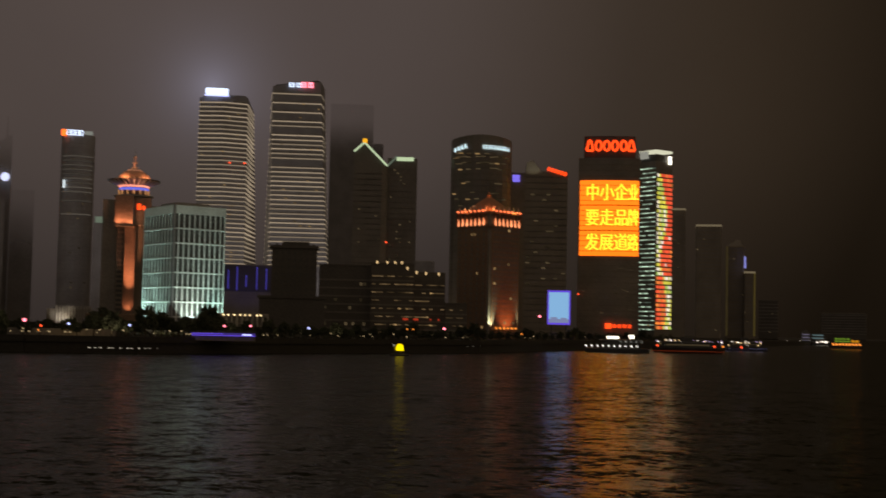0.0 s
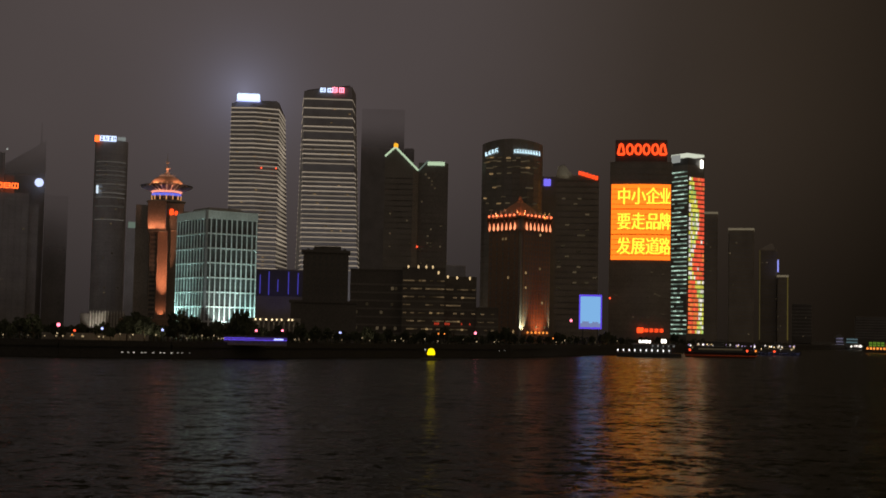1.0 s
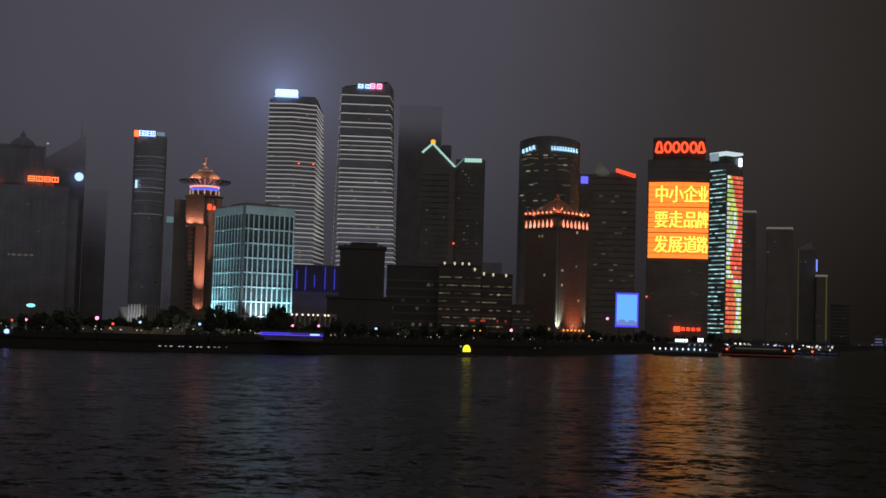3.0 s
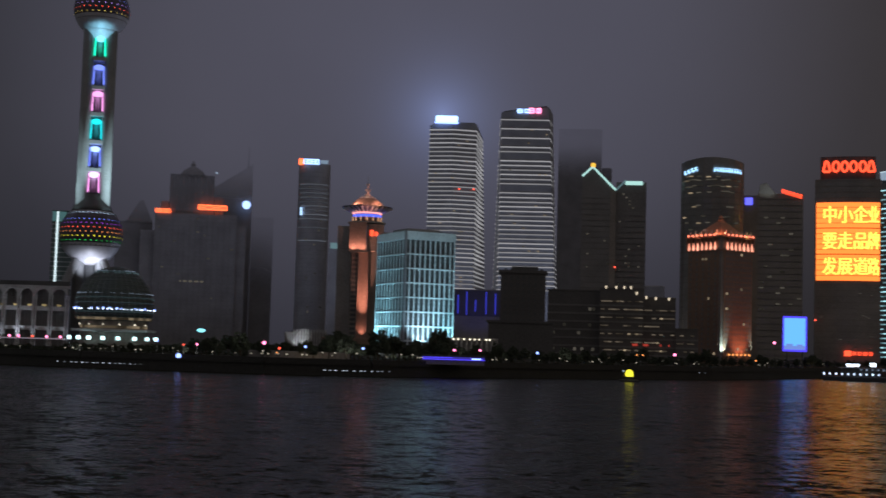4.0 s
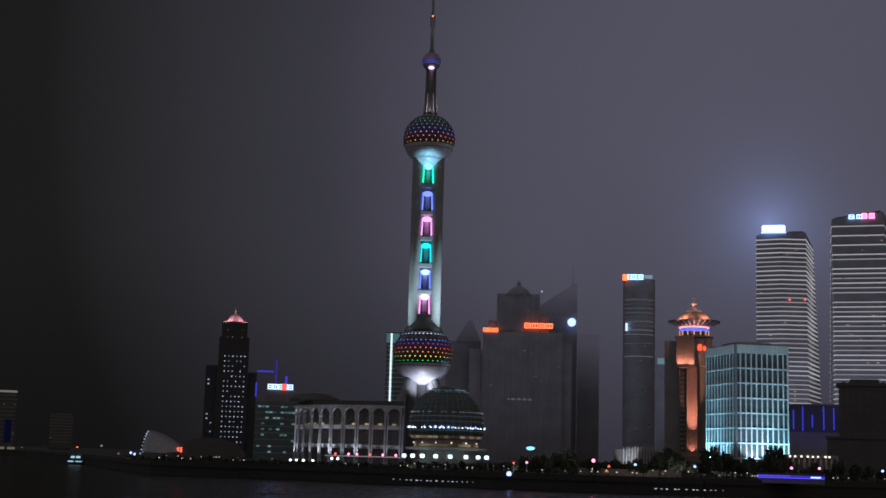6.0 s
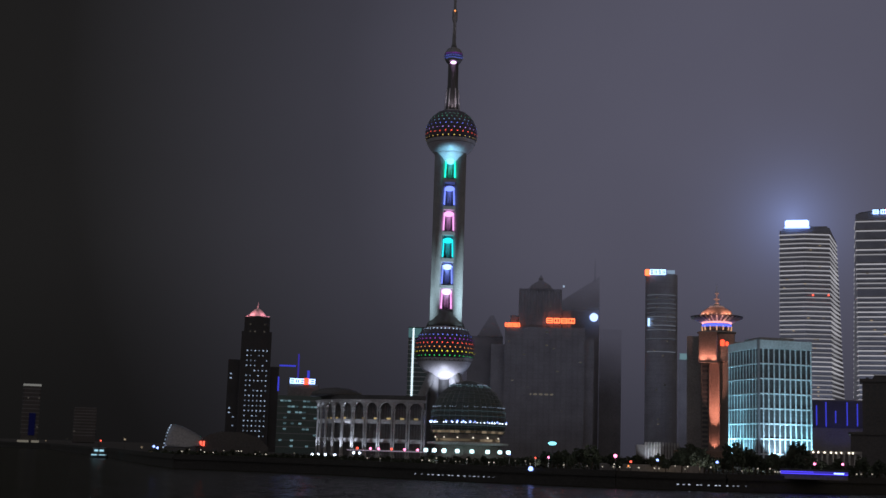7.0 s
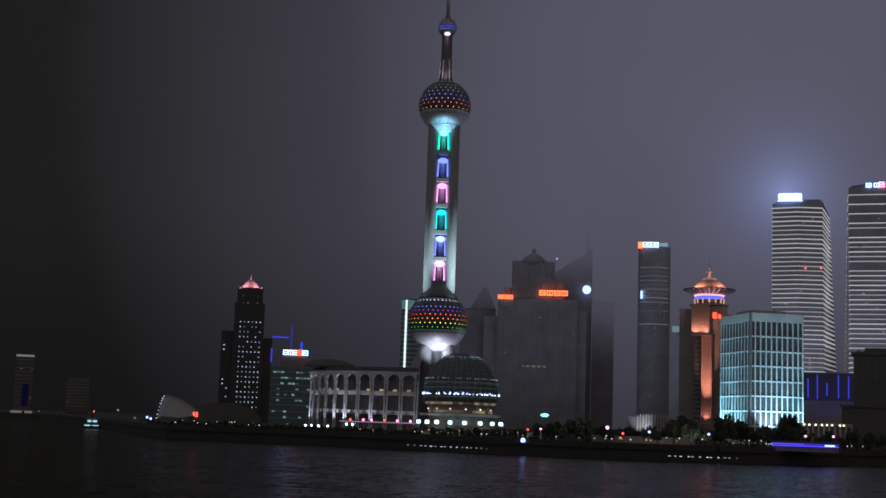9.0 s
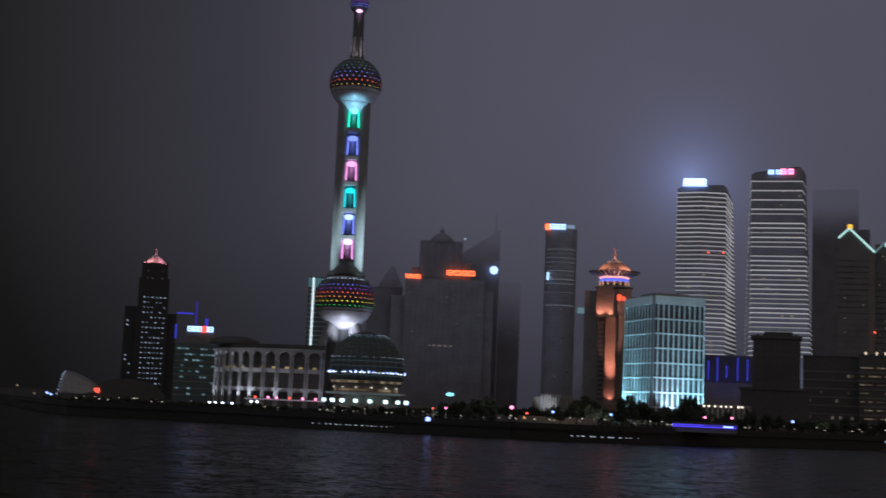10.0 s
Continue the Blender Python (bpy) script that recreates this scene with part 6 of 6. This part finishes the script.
def shrubbery():
    """A belt of uneven shrubs behind the promenade, all small leaves."""
    rng = random.Random(8)
    verts, faces = [], []
    az = -37.0
    while az < 9.5:
        d = shore(az) + rng.uniform(82, 96)
        w, hh = rng.uniform(1.6, 3.0), rng.uniform(2.4, 5.2) * (0.36 if az < -25.5 else (0.6 if az < -20.5 else 1.0))
        base = polar(az, d, GROUND)
        for i in range(46):
            th, f = rng.uniform(0, 6.283), rng.random()
            rad = w * math.sqrt(rng.random()) * math.sin(math.pi * (0.15 + 0.8 * f)) ** 0.5
            c = base @ Vector((rad * math.cos(th), rad * math.sin(th), hh * f))
            q = Euler((rng.uniform(0, 6), rng.uniform(0, 6), rng.uniform(0, 6))).to_matrix()
            r = rng.uniform(0.3, 0.62)
            k = len(verts)
            verts += [tuple(c + q @ Vector(p) * r) for p in ((-1, -0.5, 0), (0.2, -0.7, 0.2), (1, 0.1, 0), (0.3, 0.8, -0.2))]
            faces.append((k, k + 1, k + 2, k + 3))
        az += math.degrees(rng.uniform(1.2, 2.6) / d)
    me = bpy.data.meshes.new("shrubbery")
    me.from_pydata(verts, [], faces)
    me.materials.append(LEAF)
    tagged(part("shrubbery", me, LEAF), "dark belt of leafy shrubs along the bank", "shrubs", kind="stuff")


def plant_trees():
    rng = random.Random(3)
    protos = [tree(s, h) for s, h in ((1, 9.5), (2, 8.0), (3, 11.0), (4, 7.0))]
    used = set()
    az = -37.0
    while az < 8.8:
        big = 0.85 if -14.8 < az < -9.4 else (0.22 if az < -25.5 else 0.34 if az < -20.5 else (0.62 if az < -9 else 0.55))
        p = rng.choice(protos)
        sc = big * rng.uniform(0.75, 1.15)
        d = shore(az) + rng.uniform(20, 80)
        m = polar(az, d, GROUND, rng.uniform(0, 360))
        if p not in used:
            p.matrix_world = m
            p.scale = (sc,) * 3
            used.add(p)
        else:
            c = copy_thing(p, m)
            c.scale = (sc,) * 3
        az += rng.uniform(0.16, 0.42)


def quay_lamp(az, el, d, mat, label, r=0.55):
    s = Site("street_lamp", az, d, label, "lamp", group="quay lamps")
    z = s.z(el)
    s.add("post", lathe(bmesh.new(), [(0.16, 0), (0.12, 0.6), (0.07, max(z - 0.4, 0.7))], 8), DARK_METAL)
    s.add("bracket", lathe(bmesh.new(), [(0.1, max(z - 0.55, 0.7)), (0.3, max(z - 0.3, 0.9))], 8), DARK_METAL)
    s.add("globe", ball(bmesh.new(), (0, 0, z), r * 0.72, r * 0.32 if r > 1.2 else None), mat)


def quay_lights():
    # lamp colour by bearing and height over the bank
    for az, el, mat, label, r in (
        (-17.55, 0.0, L_PINK, "tall quay lamp with a pink-white globe", 0.75), (-16.9, -0.22, L_REDLAMP, "quay lamp with a red globe", 0.5), (-15.8, -0.12, L_BLUELAMP, "quay lamp with a blue-white globe", 0.55),
        (-13.35, -0.13, L_BLUELAMP, "quay lamp with a blue-white globe", 0.55), (-9.45, -0.08, L_PINK, "tall quay lamp with a pink-white globe", 0.55), (-8.35, -0.06, L_PINK, "tall quay lamp with a pink-white globe", 0.55),
        (-5.9, -0.1, L_BLUELAMP, "quay lamp with a blue-white globe", 0.6), (-0.12, 0.0, L_PINK, "tall quay lamp with a pink-white globe", 0.75), (-1.7, -0.05, L_ORANGE, "quay lamp with an orange globe", 0.4), (-1.45, -0.05, L_ORANGE, "quay lamp with an orange globe", 0.4),
        (3.95, 0.62, L_PINK, "tall quay lamp with a pink-white globe", 0.85), (3.2, -0.15, L_ORANGE, "quay lamp with an orange globe", 0.5), (8.55, 0.33, L_WARM, "tall quay lamp with a warm globe", 0.8),
        (-20.2, 0.44, L_CYANHEAD, "tall lamp with a wide pale cyan head", 2.0), (-20.9, -0.18, L_REDLAMP, "quay lamp with a red globe", 0.4), (-20.35, -0.15, L_PINK, "quay lamp with a pink globe", 0.45), (-17.0, -0.4, L_ORANGE, "quay lamp with an orange globe", 0.35), (-22.0, -0.05, L_BLUELAMP, "quay lamp with a blue globe", 0.5)):
        quay_lamp(az, el, shore(az) + (14 if el < 0.3 else 60), mat, label, r)
    s = Site("bollard_light", -11.0, shore(-11.0) - 0.9, "small white light on the river wall", "light", group="wall lights", base=1.2)
    s.add("housing", bevel(bx(-0.4, 0.4, -0.25, 0.15, -0.2, 0.2), 0.05), DARK_METAL)
    s.add("lens", bevel(bx(-0.3, 0.3, -0.32, -0.25, -0.1, 0.1), 0.02), lamp_mat("wall_light", (0.9, 0.95, 1.0), 0.55, 0.8))
    rng = random.Random(9)
    for a0, a1, n in ((-14.95, -10.7, 17), (-25.9, -19.9, 27), (-1.55, 0.3, 10), (0.4, 2.4, 8)):
        for i in range(n):
            az = a0 + (a1 - a0) * (i + rng.uniform(-0.25, 0.25)) / n
            copy_thing(s.ob, polar(az, shore(az) - 1.3, 1.6 if a0 < -5 else 2.6))
    u = Site("wall_lamp", -21.09, shore(-21.09) - 1.9, "bright blue lamp on a bracket of the river wall", "lamp", base=0.0)
    u.add("bracket", bx(-0.12, 0.12, 0, 1.0, u.z(-0.653) - 0.15, u.z(-0.653) + 0.05), DARK_METAL)
    u.add("globe", ball(bmesh.new(), (0, 0, u.z(-0.653)), 0.75), L_BLUELAMP)
    p = Site("path_light", -16.0, 460, "small warm path light among the trees", "light", group="path lights")
    p.add("post", lathe(bmesh.new(), [(0.08, 0), (0.06, 1.6)], 6), DARK_METAL)
    p.add("head", ball(bmesh.new(), (0, 0, 1.8), 0.19), lamp_mat("path_light", (1.0, 0.85, 0.6), 0.5, 0.95))
    for i in range(84):
        az = rng.uniform(-37, 6)
        copy_thing(p.ob, polar(az, shore(az) + rng.uniform(3, 16), GROUND + rng.choice((0, 0, 0.8))))
    # low stage with a violet band
    v = Site("riverside_bar", -9.45, 405, "low riverside bar with a glowing violet fascia", "building")
    v.add("body", bx(v.x(-10.8), v.x(-8.15), 0.5, 8, 0, v.z(-0.5)), DARK_STONE)
    v.add("roof", bx(v.x(-10.85), v.x(-8.1), -0.5, 8.5, v.z(-0.36), v.z(-0.30)), DARK_METAL)
    v.add("fascia", bx(v.x(-10.8), v.x(-8.15), 0.1, 0.5, v.z(-0.5), v.z(-0.37)), lamp_mat("dim_violet_fascia", (0.13, 0.09, 0.8), 0.35), "dim violet fascia")
    v.add("fascia_light", bx(v.x(-10.8), v.x(-8.15), -0.1, 0.1, v.z(-0.50), v.z(-0.465)), L_VIOLET, "violet-blue light strip")
    v.add("fascia_light", bx(v.x(-10.8), v.x(-9.5), -0.1, 0.1, v.z(-0.42), v.z(-0.39)), L_VIOLET, "violet-blue light strip")
    v.add("bright_spot", bx(v.x(-8.7), v.x(-8.3), -0.2, 0, v.z(-0.47), v.z(-0.41)), L_BLUELAMP)
    # dim lit terrace walls behind the trees
    w = Site("garden_wall", -16.2, 440, "long low stone wall dimly lit by garden lamps", "wall")
    w.add("wall", bevel(bx(w.x(-18.2), w.x(-13.9), 0, 1.5, 0, w.z(-0.32)), 0.1), CONCRETE)
    flood("floodlight", w, (w.x(-15.5), -9, 0.8), (w.x(-15.5), 0, 2), 260, (1, 0.7, 0.35), 150)
    # yellow float
    y = Site("marker_float", -2.0, 431, "glowing yellow marker float by the river wall", "float", base=0.0)
    y.add("pontoon", bevel(bx(-3.2, 3.2, -2, 2, -0.4, 0.7), 0.2), HULL)
    y.add("lantern", lathe(bmesh.new(), [(1.25, 1.7), (1.3, 2.3), (1.15, 3.0), (0.8, 3.6), (0.35, 3.9)], 20), L_YELLOW, "glowing yellow domed lantern", True)
    y.add("stand", bx(-0.9, 0.9, -0.6, 0.6, 0.7, 1.9), HULL)
    y.add("side_lamp", ball(bmesh.new(), (-1.9, -0.8, 3.4), 0.3), L_COOL)
    y.add("lamp_post", lathe(bmesh.new(), [(0.09, 0.7), (0.06, 3.2)], 8, -1.9, -0.8), DARK_METAL)


def boat(name, az, d, length, label, rows):
    s = Site(name, az, d, label, "boat", base=0.0)
    h = length / 2
    hull = [(-h, 0), (-h * 0.8, -4), (h * 0.8, -4), (h, 0), (h * 0.8, 4), (-h * 0.8, 4)]
    s.add("hull", loft(bmesh.new(), [(x * 0.94, y * 0.8) for x, y in hull], hull, -0.5, 2.2), HULL)
    s.add("cabin", bevel(bx(-h * 0.7, h * 0.7, -2.8, 2.8, 2.2, 5.0), 0.15), DARK_METAL)
    s.add("deck_roof", bx(-h * 0.74, h * 0.74, -3.3, 3.3, 5.0, 5.3), GREY_METAL)
    s.add("bridge", bevel(bx(-h * 0.2, h * 0.15, -2.0, 2.0, 5.3, 7.6), 0.2), DARK_METAL)
    for x0, x1, z0, z1, mat in rows:
        s.add("light_strip", bx(x0 * h, x1 * h, -4.4 if z0 < 2.3 else -3.2, -4.1 if z0 < 2.3 else -2.85, z0, z1), mat)
    return s


FERRY_LIGHT = lamp_mat("ferry_light", (0.55, 0.9, 0.95), 0.7)


def boats():
    s = Site("floating_restaurant", 7.1, 602, "moored restaurant pontoon with a row of white lamps", "boat", base=0.0)
    X = s.x
    s.add("hull", bevel(bx(X(5.9), X(8.6), -4, 8, -0.5, 2.0), 0.3), HULL)
    s.add("cabin", bx(X(6.6), X(8.2), -1, 6, 2.0, 5.5), DARK_METAL)
    s.add("roof", bx(X(6.5), X(8.3), -2, 7, 5.5, 5.9), GREY_METAL)
    post = mesh_of("lamp_post", lathe(bmesh.new(), [(0.08, 2.0), (0.08, 3.0)], 6), DARK_METAL)
    bulb = mesh_of("lamp", bevel(bx(-0.28, 0.28, -0.2, 0.2, 2.6, 3.4), 0.08), lamp_mat("pontoon_lamp", (0.72, 0.82, 1.0), 2.5, 0.3))
    for i in range(10):
        x = X(5.95) + (X(8.2) - X(5.95)) * i / 9.5
        piece("lamp_post", post, s.ob, x, -3.6, 0)
        piece("lamp", bulb, s.ob, x, -3.8, 0)
    sign_bars(s, X(6.82), X(7.35), -1.5, 6.2, 7.4, 4, L_WHITE, label="white blocks of a roof sign")
    sign_bars(s, X(7.75), X(8.0), -1.5, 6.4, 8.0, 2, L_WHITE, label="white blocks of a roof sign")
    for i in range(5):
        s.add("roof_lamp", ball(bmesh.new(), (X(7.4) + i * 2.3, -1.4, 5.0), 0.4), L_COOL)
    q = boat("cruise_boat", 10.2, 650, 34, "moored cruise boat with a red waterline light", [(-1, 1, 0.7, 0.95, lamp_mat("dim_red_strip", (1, 0.15, 0.06), 0.14)), (-0.6, 0.6, 3.4, 4.2, L_DIM)])
    q = boat("cruise_boat", 12.55, 790, 26, "moored cruise boat with blue deck lights", [(-0.9, 0.9, 1.2, 1.8, lamp_mat("blue_deck_strip", (0.35, 0.42, 1.0), 0.7)), (-0.6, 0.6, 3.4, 4.1, L_DIM)])
    pier = Site("landing_pier", 10.8, 760, "long landing pier with many small lamps", "pier", base=0.0)
    X = pier.x
    pier.add("deck", bevel(bx(X(8.7), X(13.4), 0, 8, 1.5, 2.4), 0.1), HULL)
    for k in range(14):
        pier.add("pile", lathe(bmesh.new(), [(0.4, -2), (0.4, 1.5)], 8, X(8.8) + k * 4.3, 1), DARK_METAL)
    rng = random.Random(5)
    mats = [lamp_mat("pier_lamp", (0.85, 0.88, 1.0), 1.6, 0.6), lamp_mat("pier_lamp_warm", (1, 0.8, 0.5), 1.0, 0.6), lamp_mat("pier_lamp_violet", (0.55, 0.45, 1.0), 0.8, 0.6)]
    bulbs = [mesh_of("lamp", ball(bmesh.new(), (0, 0, 0), 0.42), m) for m in mats]
    for k in range(60):
        x = X(8.75) + rng.random() * (X(13.3) - X(8.75))
        piece("lamp", rng.choice(bulbs), pier.ob, x, rng.uniform(-0.5, 6), rng.choice((3.4, 4.6, 4.9, 5.4)))
    pier.add("rail", bx(X(8.7), X(13.4), -0.2, 0, 3.2, 3.35), DARK_METAL)
    for az, m in ((11.3, L_REDLAMP), (11.65, L_ORANGE), (12.4, L_REDLAMP), (8.95, L_REDLAMP)):
        pier.add("signal_lamp", ball(bmesh.new(), (X(az), -1, 2.3), 0.6), m)
    f = Site("lit_quay", 15.0, 1500, "distant quay with a band of white lamps", "pier", base=0.0)
    f.add("deck", bx(f.x(14.0), f.x(16.1), 0, 10, -1, 2.0), HULL)
    for k in range(26):
        az = 14.2 + 1.7 * rng.random()
        f.add("lamp", ball(bmesh.new(), (f.x(az), -1, rng.uniform(2.6, 4.2)), 0.9), mats[0])
    f.add("hall", bx(f.x(14.8), f.x(15.75), 4, 14, 2, 12), DARK_METAL)
    f.add("hall_roof", loft(bmesh.new(), [(f.x(14.75), 3), (f.x(15.2), 3), (f.x(15.2), 13), (f.x(14.75), 13)], [(f.x(14.92), 6), (f.x(15.04), 6), (f.x(15.04), 10), (f.x(14.92), 10)], 12, 16), DARK_METAL)
    for k, z in enumerate((4.0, 7.4, 10.6)):
        f.add("lit_window", bx(f.x(14.86), f.x(15.14), 3.6, 4, z, z + 1.3), lamp_mat("violet_window", (0.4, 0.42, 0.8), 0.28))
        if k:
            f.add("lit_window", bx(f.x(15.26), f.x(15.7), 3.6, 4, z - 0.6, z + 0.8), lamp_mat("blue_window", (0.25, 0.5, 0.7), 0.3))
    c = Site("lit_excursion_boat", 16.6, 1100, "far excursion boat with orange and green lights", "boat", base=0.0)
    c.add("hull", loft(bmesh.new(), [(c.x(16.0), 0), (c.x(17.2), 0), (c.x(17.2), 8), (c.x(16.0), 8)], [(c.x(15.9), 0), (c.x(17.3), 0), (c.x(17.3), 8), (c.x(15.9), 8)], -0.5, 2.5), HULL)
    for k in range(9):
        c.add("window", bx(c.x(16.05 + 0.13 * k), c.x(16.13 + 0.13 * k), -0.4, 0, 2.6, 4.2), L_ORANGE)
    c.add("cabin", bevel(bx(c.x(16.02), c.x(17.2), 0, 7, 2.5, 8.6), 0.2), DARK_METAL)
    green, amber = lamp_mat("green_deck", (0.3, 0.7, 0.1), 0.34), lamp_mat("amber_deck", (1, 0.45, 0.05), 0.6)
    for z in (5.1, 7.0):
        for k in range(4):
            c.add("window", bx(c.x(16.15 + 0.155 * k), c.x(16.275 + 0.155 * k), -0.3, 0, z, z + 1.4), green, "green-lit deck window")
    for k in range(2):
        c.add("window", bx(c.x(16.8 + 0.16 * k), c.x(16.93 + 0.16 * k), -0.3, 0, 5.1, 6.9), amber, "amber-lit deck window")
    b = boat("ferry", -39.1, 690, 9, "small ferry with cyan deck lights and a red lamp", [(-0.8, -0.2, 1.4, 2.0, FERRY_LIGHT), (0.0, 0.7, 1.5, 1.9, FERRY_LIGHT), (-0.5, -0.1, 3.3, 4.3, FERRY_LIGHT), (0.05, 0.5, 3.3, 4.3, FERRY_LIGHT)])
    b.add("mast_lamp", ball(bmesh.new(), (0.5, -1, 8.6), 0.4), L_REDLAMP)
    for az, el, m in ((-38.1, 0.05, L_WARM), (-40.3, -0.55, L_WARM), (-37.4, -0.25, L_WARM), (-41.95, -0.3, L_COOL), (-40.4, 0.0, L_DIM), (-38.41, -0.62, L_REDLAMP), (-41.23, -0.1, L_WARM), (-37.0, -0.42, L_WARM)):
        quay_lamp(az, el, shore(az) + 30, m, "distant river bank lamp", 0.7)


quay_lights()
boats()
plant_trees()
shrubbery()
